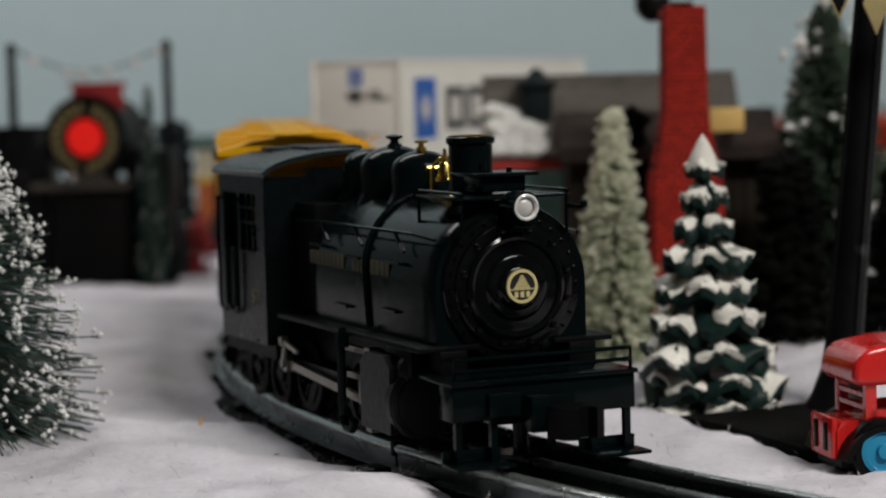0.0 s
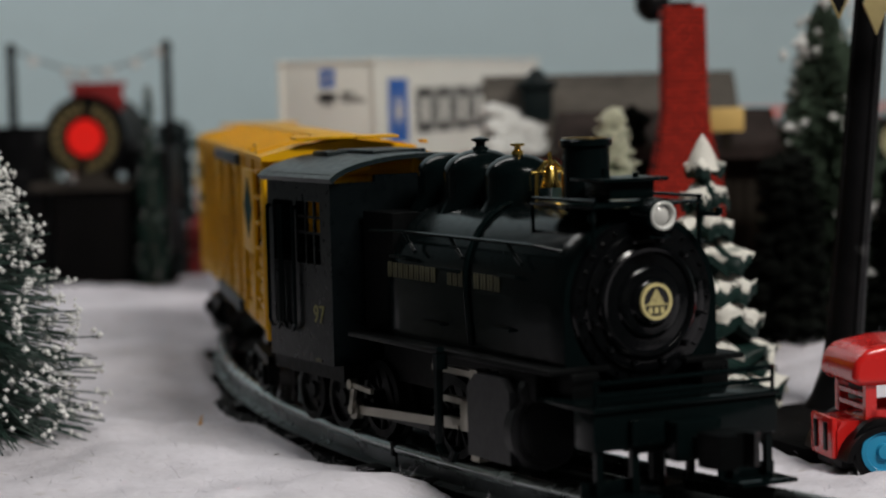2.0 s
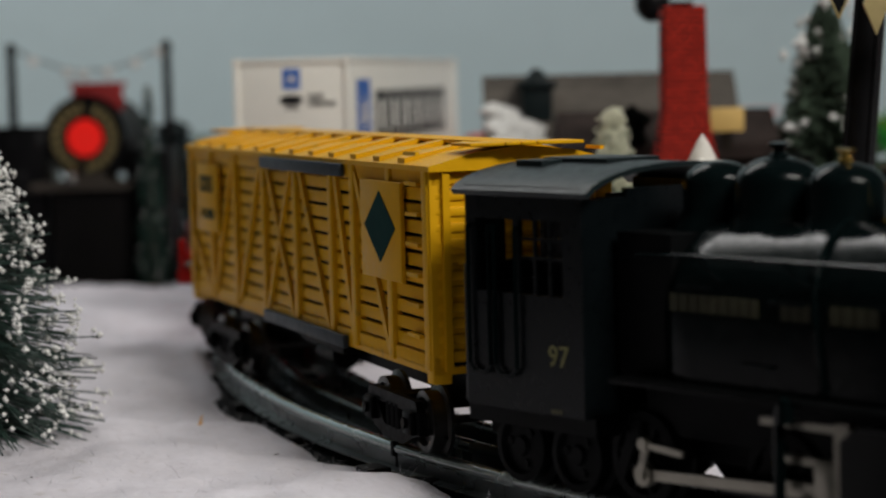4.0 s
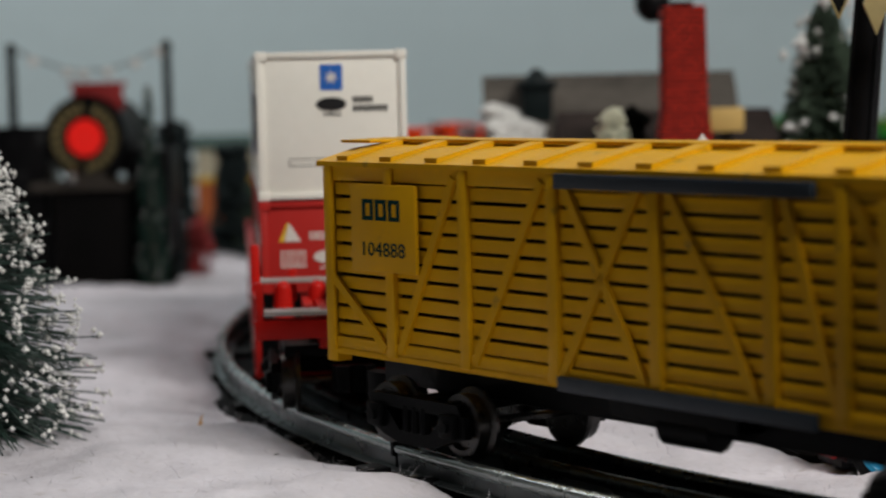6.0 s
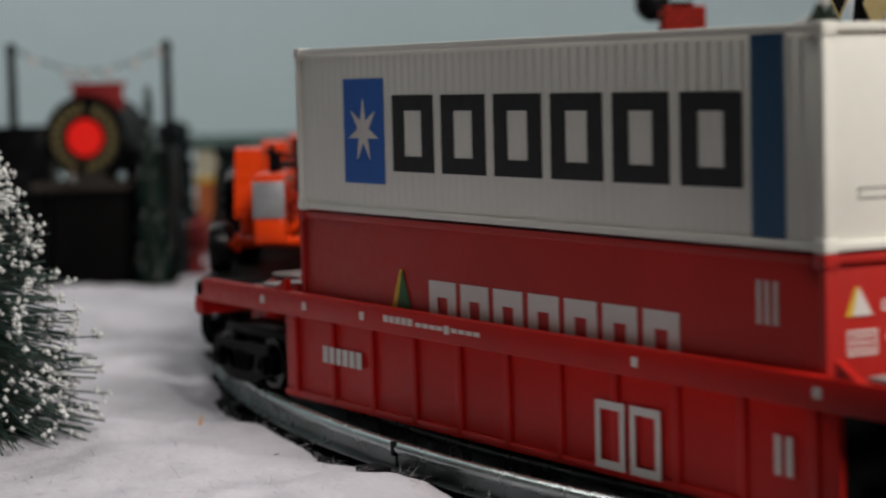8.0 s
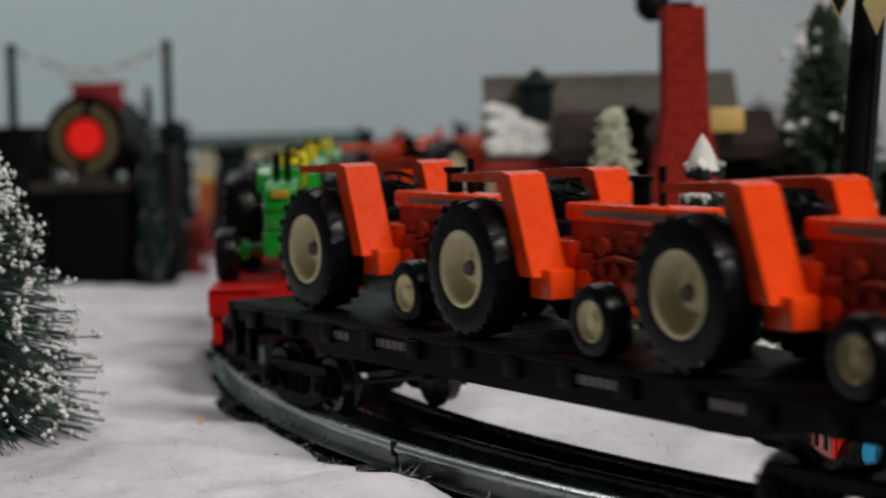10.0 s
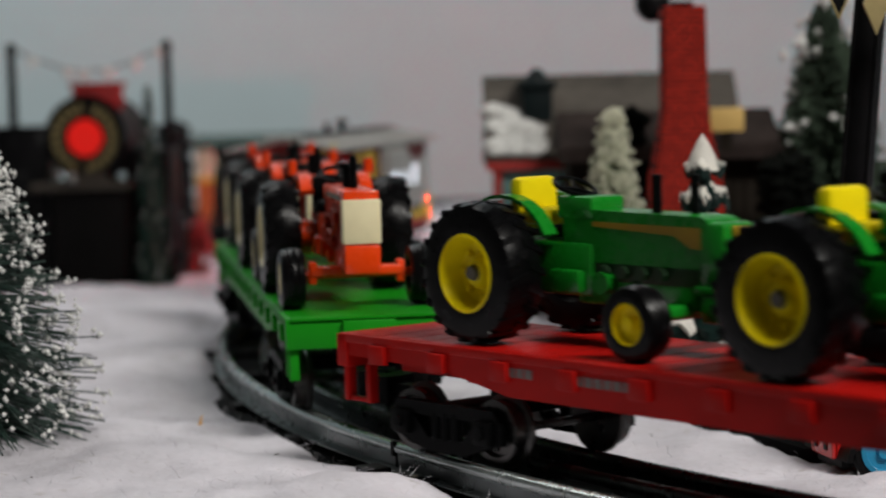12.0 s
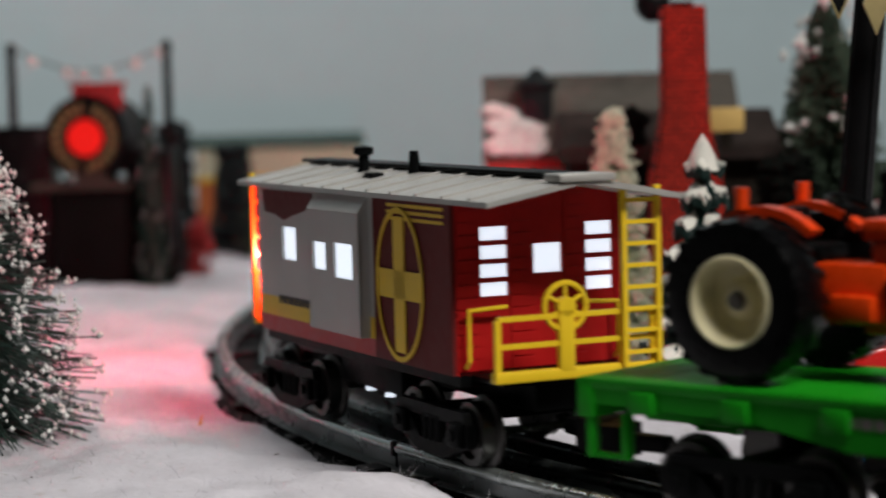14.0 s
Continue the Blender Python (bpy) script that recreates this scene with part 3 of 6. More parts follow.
    for x, w, n in ((83, 28, 9), (58.5, 9, 3), (42, 14, 4)):
        def print_bars(b, x=x, w=w, n=n):
            for i in range(n):
                c = O - x - w / 2 + w * (i + 0.5) / n
                box(b, c - w / n * 0.34, c - w / n * 0.10, -23.15, -22.9, 47.0, 51.0)
                box(b, c + w / n * 0.10, c + w / n * 0.34, -23.15, -22.9, 47.0, 51.0)
        put("tank_lettering", M_GOLDDIM, car, print_bars, "faded gold lettering", smooth=0)

    def frame_(b):
        box(b, O - 166, O + 10, -13, 13, 11, 17.5, 0.6)
        for s in (-1, 1):
            y0, y1 = sorted((s * 11, s * 28.5))
            box(b, O - 112, O - 3, y0, y1, 29.4, 30.8, 0.3)
            box(b, O - 30, O - 12, *sorted((s * 20, s * 27)), 22, 29.5, 0.4)
            box(b, O - 12, O - 2, *sorted((s * 15, s * 23)), 22, 29.6, 0.4)
            for q in range(6):
                box(b, O - 2.1, O - 1.6, *sorted((s * (15.4 + q * 1.3), s * (16.2 + q * 1.3))), 27.4, 28.2)
        box(b, O - 110, O - 15, -18, 18, 17, 31)
        box(b, O - 117, O - 99, -20, 20, 29, 64)
        box(b, O - 165, O - 118, -27, 27, 15.5, 20)
    put("chassis", M_BLACKM, car, frame_, "black chassis and running boards")

    def cylinders(b, s):
        prism(b, [(O - 40, 6), (O - 19, 6), (O - 19, 24), (O - 23, 27), (O - 36, 27), (O - 40, 24)], "y", *sorted((s * 17, s * 30.5)))
        lathe(b, [(10.3, -1), (10.3, 2.4), (9.6, 3.2), (8.2, 3.2), (8.0, 4.0), (0, 4.6)], along("x", O - 19, s * 21.5, 14.5), 24)
        lathe(b, [(4.6, 0), (4.6, 2.6), (3.4, 3.4), (0, 3.6)], along("x", O - 19, s * 24.0, 23.2), 18)
    sides("cylinder", M_BLACKG, car, cylinders, "dark grey steam cylinders")

    def guides(b, s):
        y0, y1 = sorted((s * 24.5, s * 26.5))
        box(b, O - 44, O - 40, y0 - 1, y1 + 1, 3.5, 27)
        for z in (11.4, 17.0):
            box(b, O - 60, O - 42, y0, y1, z, z + 1.6)
        box(b, O - 50, O - 44, y0 - 0.8, y1 + 0.8, 10.4, 18.4, 0.4)
        box(b, O - 66, O - 42, y0, y1, 24.6, 26.2)
        for z in (7, 20.6, 23):
            rod(b, (O - 42, s * 27.4, z), (O - 42, s * 28.4, z), 0.9, seg=8)
    sides("slide_bar", M_ROD, car, guides, "worn metal slide bars with the crosshead guide")

    def hanger(b, s):
        loop = [(O - 56, 31), (O - 58, 28), (O - 58, 6), (O - 55, 3.2), (O - 51, 3.2), (O - 49, 6)]
        tube(b, [(x, s * 29, z) for x, z in loop], 1.3, 8)
        rod(b, (O - 56, s * 29.4, 26), (O - 56, s * 29.4, 30), 2.0, seg=10)
    sides("link_hanger", M_BLACK, car, hanger, "black hanging bracket")

    def pilot(b):
        w = 26.5
        box(b, O + 4, O + 13, -w, w, 13.0, 22.5, 0.5)
        box(b, O - 12, O + 14, -w - 0.5, w + 0.5, 22.3, 23.6, 0.3)
        for z in (26.2, 29.2):
            tube(b, [(O + 12.4, -w + 1, 23), (O + 12.4, -w + 1, z), (O + 13.5, -w + 2.5, z), (O + 13.5, w - 2.5, z), (O + 12.4, w - 1, z), (O + 12.4, w - 1, 23)], 0.55, 6)
        for s in (-1, 1):
            for y in (14.5, 24.5):
                box(b, O + 10.5, O + 12.2, s * y - 0.9, s * y + 0.9, 2.5, 13.5)
            box(b, O + 8.5, O + 19, *sorted((s * 11.5, s * 28.0)), 1.4, 2.4, 0.3)
            box(b, O + 8.5, O + 9.5, *sorted((s * 11.5, s * 28.0)), 2.4, 5.4, 0.2)
        box(b, O + 12, O + 18, -6.5, 6.5, 9.5, 19.0, 0.5)
        box(b, O + 13, O + 15, -17, -8, 14, 20, 0.3)
        rod(b, (O + 4, -3, 2), (O + 4, -3, 14), 2.2, seg=10)
        rod(b, (O + 8, 4, 3), (O + 8, 4, 14), 1.2, seg=8)
        rod(b, (O + 4, -3, 1.5), (O + 4, -3, 2.6), 6.5, seg=16)
    put("pilot_beam", M_BLACK, car, pilot, "black pilot beam with handrails and footboards")
    coupler(car, O + 12, 1, 13.5)
    coupler(car, O - 162, -1, 11.5)

    def driver(b):
        r = 11.0
        for s in (-1, 1):
            m = along("y" if s > 0 else "-y")
            lathe(b, [(2.8, 20.5), (2.8, 19.4), (2.4, 17.6), (8.6, 17.6), (8.8, 19.6), (r, 19.4), (r, 16.2), (r + 1.5, 15.6), (r + 1.3, 14.6), (0, 14.6)], m, 32)
            for k in range(10):
                a = 2 * math.pi * k / 10
                rod(b, (3 * math.cos(a), s * 18.4, 3 * math.sin(a)), (9.0 * math.cos(a), s * 18.4, 9.0 * math.sin(a)), 0.8, seg=6)
            prism(b, [(-8.3, -3.6), (-5.4, -7.0), (5.4, -7.0), (8.3, -3.6)], "y", *sorted((s * 17.8, s * 19.6)))
            rod(b, (0, s * 18, 6.4), (0, s * 24.0, 6.4), 1.5, seg=10)
        rod(b, (0, -17, 0), (0, 17, 0), 2, seg=8)
    for x in (-66.0, -110.0):
        w = put("drive_wheel", M_BLACKM, car, driver, "black spoked drive wheels")
        w.matrix_basis = pose((O + x) / 1000, 0, 0.011)
        SPUN.append((w, Vector(((O + x) / 1000, 0, 0.011)), 0.011))
    for x, r in ((-132, 9.0), (-153, 9.0)):
        wheelset(car, O + x, r, M_BLACKM)

    def side_rod(b):
        for s in (-1, 1):
            y0, y1 = sorted((s * 21.4, s * 22.8))
            beam(b, (-22, 0), (22, 0), 2.6, y1 - y0, "y", y0)
            for x in (-22, 22):
                rod(b, (x, s * 21.0, 0), (x, s * 23.4, 0), 2.9, seg=16)
    rods = put("side_rod", M_BLACKG, car, side_rod, "dull dark side rods")

    def main_rod(b):
        for s in (-1, 1):
            y0, y1 = sorted((s * 23.6, s * 24.8))
            beam(b, (0, 0), (60, 0), 2.4, y1 - y0, "y", y0)
            rod(b, (0, s * 23.2, 0), (0, s * 25.6, 0), 2.7, seg=16)
            rod(b, (0, s * 24, 0), (0, s * 26.6, 0), 1.4, seg=8)
            beam(b, (0, 0), (2.5, 7.5), 2.0, 1.0, "y", s * 26.0 - 0.5)
            beam(b, (2.5, 7.5), (15, 6.0), 1.4, 1.0, "y", s * 26.8 - 0.5)
            rod(b, (2.5, s * 25.4, 7.5), (2.5, s * 27.8, 7.5), 1.5, seg=8)
    main = put("main_rod", M_ROD, car, main_rod, "bright connecting rod with return crank")
    RODS.extend([(rods, Vector(((O - 88) / 1000, 0, 0.011)), 0.0), (main, Vector(((O - 110) / 1000, 0, 0.011)), 0.060)])
    return car


RODS = []
M_LENSGREY = material("grey_lens", (0.55, 0.54, 0.52), 0.15, vary=0.2, coat=0.6, bump=0)
M_SMOKE = material("satin_black", (0.0020, 0.0024, 0.0028), 0.13, vary=0.2, grain=450, big=40, bump=0.06, spec=0.22)
M_BRASSD = material("worn_brass", (0.35, 0.25, 0.10), 0.35, 0.8, vary=0.3)
M_GOLDWORN = material("worn_gold_print", (0.20, 0.19, 0.07), 0.5, vary=0.3, grain=900, bump=0)
M_GOLDDIM = material("faded_gold_print", (0.075, 0.07, 0.035), 0.55, vary=0.3, grain=900, bump=0)
M_CAB = material("black_satin", (0.0022, 0.0036, 0.0042), 0.30, spec=0.12, vary=0.2, grain=450, big=40, bump=0.08)
M_BLACKG = material("dark_grey_metal", (0.006, 0.0062, 0.007), 0.40, spec=0.16, vary=0.25, grain=400, bump=0.12)


def stock_car():
    car = thing("stock_car", "yellow slatted wooden-style toy stock car on black trucks", "railway car")
    TRAIN.append((car, 25.12, 110))
    h, w, z0, z1 = 134.0, 25.5, 25.0, 77.0
    # a solid near-black filler gives the shade seen between the slats
    put("inside", M_SLOT, car, lambda b: box(b, -h + 2, h - 2, -w + 2.6, w - 2.6, z0 + 1, z1), "solid dark box for the shade behind the slats")
    n = 10
    pitch = (z1 - 4 - z0 - 4) / n

    def slat(b):
        box(b, -h + 1, h - 1, -0.7, 0.7, -pitch * 0.39, pitch * 0.39, 0.25)
    first = None
    for s in (-1, 1):
        for i in range(n):
            m = pose(0, s * (w - 1.4) / 1000, (z0 + 4 + pitch * (i + 0.5)) / 1000)
            if first is None:
                first = put("slat", M_YELLOW, car, slat)
                first.matrix_basis = m
            else:
                again(first, car, m)
    first = None
    for s in (-1, 1):
        for i in range(12):
            m = pose(s * (h - 0.9) / 1000, 0, (z0 + 2 + 4.15 * (i + 0.5)) / 1000)
            if first is None:
                first = put("end_slat", M_YELLOW, car, lambda b: (box(b, -1.0, 1.0, -w + 1, w - 1, -1.35, 1.35, 0.7), box(b, -0.4, 0.4, -w + 1, w - 1, -2.1, 2.1)))
                first.matrix_basis = m
            else:
                again(first, car, m)

    def body_frame(b):
        for s in (-1, 1):
            a, c = sorted((s * w, s * (w - 2.2)))
            box(b, -h, h, a, c, z0, z0 + 4, 0.4)
            box(b, -h, h, a, c, z1 - 4, z1 + 1, 0.4)
            for x in (-131, -101, -67, -30, 8, 46, 68, 101, 131):
                box(b, x - 2, x + 2, a - (0.8 if s < 0 else 0), c + (0.8 if s > 0 else 0), z0, z1, 0.3)
            at = a - 0.6 if s < 0 else c - 0.6
            for p, q in (((-130, 46), (-104, 27)), ((-97, 27), (-71, 75)), ((-63, 27), (-34, 75)), ((4, 27), (-26, 75)), ((-27, 27), (3, 75)), ((42, 27), (12, 75)), ((50, 75), (66, 28)), ((70, 75), (99, 27))):
                beam(b, p, q, 2.6, 1.2, "y", at)
        box(b, -h, h, -w, w, z0 - 1, z0 + 1)
        for x in (-h, h - 5):
            for s in (-1, 1):
                a, c = sorted((s * (w + 0.3), s * (w - 5)))
                box(b, x, x + 5, a, c, z0 - 3.5, z1, 0.5)
                for k in range(7):
                    zz = z0 + 8 + k * 8
                    if x > 0:
                        box(b, x - 12, x - 2, *sorted((s * (w + 0.2), s * (w + 1.4))), zz, zz + 1)
        for s in (-1, 1):
            box(b, *sorted((s * h, s * (h + 1.4))), -w + 3, -w + 5, z0, z1)
            box(b, *sorted((s * h, s * (h + 1.4))), w - 5, w - 3, z0, z1)
            box(b, *sorted((s * h, s * (h + 1.2))), -9, -7, z0, z1)
            box(b, *sorted((s * h, s * (h + 1.2))), 7, 9, z0, z1)
    put("body_frame", M_YELLOW, car, body_frame, "yellow posts, braces and sills")

    def roof(b):
        arc = [(-w - 1, z1), (-w - 1, z1 + 1.4), (-14, z1 + 4.6), (0, z1 + 6.2), (14, z1 + 4.6), (w + 1, z1 + 1.4), (w + 1, z1)]
        prism(b, arc, "x", -h - 2, h + 2)
    lid = put("roof", M_YELLOW, car, roof, "yellow ribbed roof")
    for i in range(12):
        x = -h + 10 + i * 21.4
        for s in (-1, 1):
            put("roof_rib", M_YELLOW, lid, lambda b: prism(b, [(s * w, z1 + 1.4), (s * 6, z1 + 5.5), (s * 6, z1 + 7.0), (s * w, z1 + 3.0)][::s], "x", x - 2.8, x + 2.8))

    def walkway(b):
        for y in (-4.5, 0, 4.5):
            box(b, -h - 6, h + 6, y - 2.0, y + 2.0, z1 + 6.3, z1 + 7.2, 0.3)
        for s in (-1, 1):
            box(b, *sorted((s * (h + 5), s * (h - 10))), -16, 16, z1 + 6.2, z1 + 7.1, 0.3)
        for x in range(-110, 120, 44):
            box(b, x - 2, x + 2, -6, 6, z1 + 5.0, z1 + 6.5)
    put("roof_walk", M_YELLOW, car, walkway, "yellow roof walkway")
    for s in (-1, 1):
        for zz in (z1 - 3.6, z0 - 1.5):
            put("door_track", M_TEALB, car, lambda b, s=s: box(b, -27, 61, *sorted((s * (w + 0.4), s * (w + 2.2))), zz, zz + 3.7, 0.3), "dark blue-black door rail")
        board = put("placard", M_YELLOW, car, lambda b, s=s: box(b, -118, -87, *sorted((s * (w + 0.2), s * (w + 1.6))), 48.5, 72.5, 0.4))
        board2 = put("placard", M_YELLOW, car, lambda b, s=s: box(b, 79, 114, *sorted((s * (w + 0.2), s * (w + 1.6))), 46.5, 73.5, 0.4))
        if s < 0:
            lettering("placard_number", "104888", 5.6, M_TEAL, board, on_side(-102.5, -w - 1.65, 54.5), 1.3)
            glyphs("placard_mark", board, M_TEAL, "side", -103, 65.5, 19, 5.8, 3, -w - 1.6)
        def diamond(b, s=s):
            prism(b, [(96.5 - 13.5, 61), (96.5, 61 - 9.8), (96.5 + 13.5, 61), (96.5, 61 + 9.8)], "y", *sorted((s * (w + 1.5), s * (w + 1.8))))
        put("diamond_mark", M_TEAL, board2, diamond, "dark teal diamond mark")
    put("underframe", M_BLACKM, car, lambda b: (box(b, -h + 4, h - 4, -9, 9, 14, z0, 0.5), box(b, -20, 26, -17, 17, 17, z0, 0.6), rod(b, (-2, -13, 16), (16, -13, 16), 4.5), box(b, -104, -84, -9, 9, 13, z0), box(b, 84, 104, -9, 9, 13, z0)))
    for x in (-94, 94):
        bogie(car, x)
    coupler(car, 124, 1)
    coupler(car, -124, -1)
    return car


M_TEALB = material("blue_black_rail", (0.018, 0.026, 0.035), 0.5, vary=0.2)


def container(name, mat, label, z0, z1):
    h, w = 127.0, 25.4
    c = thing(name, label, "container")

    put("shell", mat, c, lambda b: box(b, -h + 1, h - 1, -w + 0.8, w - 0.8, z0 + 0.6, z1 - 0.8, 0.3), smooth=30)
    for q in (-w, w - 1.6):
        for z in (z0, z1 - 1.9):
            put("side_rail", mat, c, lambda b: box(b, -h + 3.9, h - 3.9, q, q + 1.6, z, z + 1.9, 0.3), smooth=30)
        for x in (-h, h - 2.4):
            put("corner_post", mat, c, lambda b: box(b, x, x + 2.4, q - (0.0 if q < 0 else 0.8), q + (2.4 if q < 0 else 1.6), z0 + 2.9, z1 - 2.9, 0.3), smooth=30)
    for x in (-h, h - 1.4):
        for z in (z0, z1 - 2.0):
            put("end_rail", mat, c, lambda b: box(b, x, x + 1.4, -w + 3.6, w - 3.6, z, z + 2.0, 0.3), smooth=30)
    first = None
    for x in (-h + 1.8, h - 1.8):
        for q in (-w + 1.65, w - 1.65):
            for z in (z0 + 1.3, z1 - 1.3):
                m = pose(x / 1000, q / 1000, z / 1000)
                if first is None:
                    first = put("corner_casting", mat, c, lambda b: box(b, -2.1, 2.1, -1.95, 1.95, -1.6, 1.6, 0.3))
                    first.matrix_basis = m
                else:
                    again(first, c, m)
    if name == "white_container":
        rib = None
        for i in range(58):
            for q in (-1, 1):
                m = pose((-h + 9.15 + i * 4.15) / 1000, q * (w - 0.81) / 1000, (z0 + z1) / 2000)
                if rib is None:
                    rib = put("corrugation", mat, c, lambda b: box(b, -0.9, 0.9, -0.06, 0.06, -(z1 - z0) / 2 + 3, (z1 - z0) / 2 - 3), smooth=0)
                    rib.matrix_basis = m
                else:
                    again(rib, c, m)
    return c


def star(b, cx, cz, r, side, at):
    pts = []
    for k in range(14):
        a = math.pi / 2 + math.pi * k / 7
        q = r if k % 2 == 0 else r * 0.36
        pts.append((cx + q * math.cos(a), cz + q * math.sin(a)))
    if side == "side":
        prism(b, pts, "y", at - 0.25, at)
    else:
        prism(b, pts, "x", at, at + 0.25)


def well_car():
    car = thing("well_car", "red double-stack well car with silver end walkways", "railway car")
    TRAIN.append((car, 55.1, 176))
    w = 27.8

    def sides(b):
        for s in (-1, 1):
            y0, y1 = sorted((s * w, s * (w - 1.4)))
            box(b, -134, 134, y0, y1, 2.6, 30, 0.3)
            box(b, -196, 196, *sorted((s * (w + 1.2), s * (w - 2.0))), 27.5, 35.0, 0.4)
            for i in range(11):
                x = -126 + i * 25.2
                box(b, x - 1.6, x + 1.6, *sorted((s * (w + 0.9), s * (w - 0.5))), 2.6, 28, 0.3)
            box(b, -134, 134, *sorted((s * (w + 0.8), s * (w - 1.6))), 1.8, 4.2, 0.3)
        box(b, -133, 133, -w + 1, w - 1, 2.0, 4.2)
        for s in (-1, 1):
            box(b, *sorted((s * 134, s * 200)), -9, 9, 19, 31, 0.5)
            box(b, *sorted((s * 196, s * 203)), -w - 1, w + 1, 22.5, 28.5, 0.5)
            for y in (-w - 0.4, w - 1.6):
                prism(b, [(s * 133, 34), (s * 142, 34), (s * 133, 39)][::s], "y", y, y + 2)
            box(b, *sorted((s * 172, s * 177)), *sorted((-s * (w + 1.6), -s * (w - 1.4))), 24, 50, 0.8)
            box(b, *sorted((s * 198, s * 202)), *sorted((-s * (w + 0.6), -s * (w - 1.8))), 24, 40, 0.6)
            box(b, *sorted((s * 138, s * 141)), *sorted((-s * 17, -s * 14)), 28, 39, 0.4)
            for y in (-19, -8, 9, 19):
                rod(b, (s * 160, y, 24), (s * 160, y, 34), 3.4, 2.8, 12)
                bmesh.ops.create_uvsphere(b, u_segments=12, v_segments=6, radius=2.8, matrix=Matrix.Translation((s * 160, y, 34)))
            box(b, *sorted((s * 150, s * 188)), -13, -10, 24, 31, 0.4)
            box(b, *sorted((s * 150, s * 188)), 10, 13, 24, 31, 0.4)
    put("well_body", M_RED, car, sides, "red ribbed well sides")
    for s in (-1, 1):
        # black plate over the red well end: the platform's shade put into colour
        put("bulkhead", M_BLACKM, car, lambda b, s=s: box(b, *sorted((s * 130, s * 133.4)), -w + 1.6, w - 1.6, 4.4, 30), "well end wall, black for the shade under the platform")

        def plates(b, s=s):
            box(b, *sorted((s * 143, s * 151)), -27.5, 27.5, 35.2, 36.4, 0.3)
            box(b, *sorted((s * 151.2, s * 190)), -5, 6, 34.6, 35.8, 0.3)
            box(b, *sorted((s * 191, s * 202)), -26, 26, 29.6, 31.0, 0.3)
        put("end_walkway", M_SILVER, car, plates, "bare silver walkway plates")
        put("truck_deck", M_BLACKM, car, lambda b, s=s: box(b, *sorted((s * 140, s * 196)), -20, 20, 16, 20, 0.5))
    glyphs("side_mark", car, M_PALE, "side", 56, 12.0, 30, 17, 2, -w - 0.95, stroke=0.14)
    bars("side_number", car, M_PALE, "side", -94, 17.5, 26, 5.0, 6, y=-w - 0.9)
    bars("side_stencil", car, M_PALE, "side", -30, 31.5, 36, 1.2, 9, y=-w - 1.25)
    bars("side_stencil", car, M_PALE, "side", -58, 31.8, 18, 2.0, 5, y=-w - 1.25)
    bars("side_stencil", car, M_PALE, "side", 116, 16, 8, 9, 2, y=-w - 0.9, gap=0.5)

    for x in (-148, -118, -80, -30, 60, 128, 172):
        put("reflector", M_PALE, car, lambda b: box(b, x - 1.2, x + 1.2, -w - 1.5, -w - 1.1, 30.2, 32.6), "small white reflector", smooth=0)
    for x in (-176, 176):
        bogie(car, x)
    coupler(car, 196, 1)
    coupler(car, -196, -1)

    low = container("red_container", M_RED2, "faded red shipping container with white lettering in the well", 4.5, 60.6)
    at = -24.72
    glyphs("side_lettering", low, M_PALE, "side", 13, 31.5, 122, 25, 7, at, stroke=0.26)
    def triangle(b):
        prism(b, [(-69, 24), (-53, 24), (-62, 46)], "y", at - 0.3, at)
    put("side_triangle", M_GREENP, low, triangle, "dark green triangle mark", smooth=0)
    put("side_flash", M_YELP, low, lambda b: prism(b, [(-73, 25), (-68.6, 24), (-61.8, 46), (-63.4, 46)], "y", at - 0.25, at), "yellow edge stripe", smooth=0)
    bars("side_stencil", low, M_PALE, "side", 106, 49, 9, 10, 3, gap=0.5, y=at)
    e = 126.05
    put("end_triangle", M_PALE, low, lambda b: prism(b, [(-17.3, 47.0), (-11.7, 47.0), (-15.6, 53.4)], "x", e, e + 0.3), "white triangle mark", smooth=0)
    put("end_flash", M_YELP, low, lambda b: prism(b, [(-19.2, 47.0), (-17.5, 47.0), (-15.7, 53.4), (-16.4, 53.4)], "x", e, e + 0.25), smooth=0)
    glyphs("end_lettering", low, M_PALE, "end", 0.5, 48.8, 19, 2.5, 7, e)
    put("end_plate", M_PALE, low, lambda b: lathe(b, [(0, 0.3), (1, 0.3), (1, 0)], Matrix.Translation((e, -2.2, 41.6)) @ Matrix.Diagonal((1, 5.4, 2.3, 1)) @ along("x"), 24), "white oval plate", smooth=0)
    glyphs("end_stencil", low, M_PALE, "end", -14.5, 41.0, 10, 5.6, 1, e, stroke=0.05)
    for q in (39.6, 41.0, 42.4):
        bars("end_stencil", low, M_PALE, "end", -14.5, q, 6.4, 0.7, 5, y=e)
    bars("end_stencil", low, M_PALE, "end", -2.2, 37.8, 7, 0.8, 5, y=e)
    def column(b):
        for k in range(7):
            if k != 4:
                box(b, e, e + 0.2, 19.6, 21.4, 47 - k * 3.6, 49.6 - k * 3.6)
    put("end_number", M_PALE, low, column, smooth=0)

    top = container("white_container", M_WHITE, "white shipping container with blue star panel and black lettering", 61.4, 111.0)
    z = 61.4
    put("star_panel", M_BLUE, top, lambda b: box(b, -96, -71, at - 0.12, at, z + 9, z + 40), "blue panel", smooth=0)
    put("star", M_PALE, top, lambda b: star(b, -83.5, z + 24.5, 9.5, "side", at - 0.13), "white seven-pointed star", smooth=0)
    glyphs("side_lettering", top, M_INK, "side", 16, z + 24.0, 168, 22, 6, at)
    put("side_stripe", M_NAVY, top, lambda b: box(b, 101, 113, at - 0.12, at, z + 2.2, z + 47.6), "dark blue upright stripe", smooth=0)
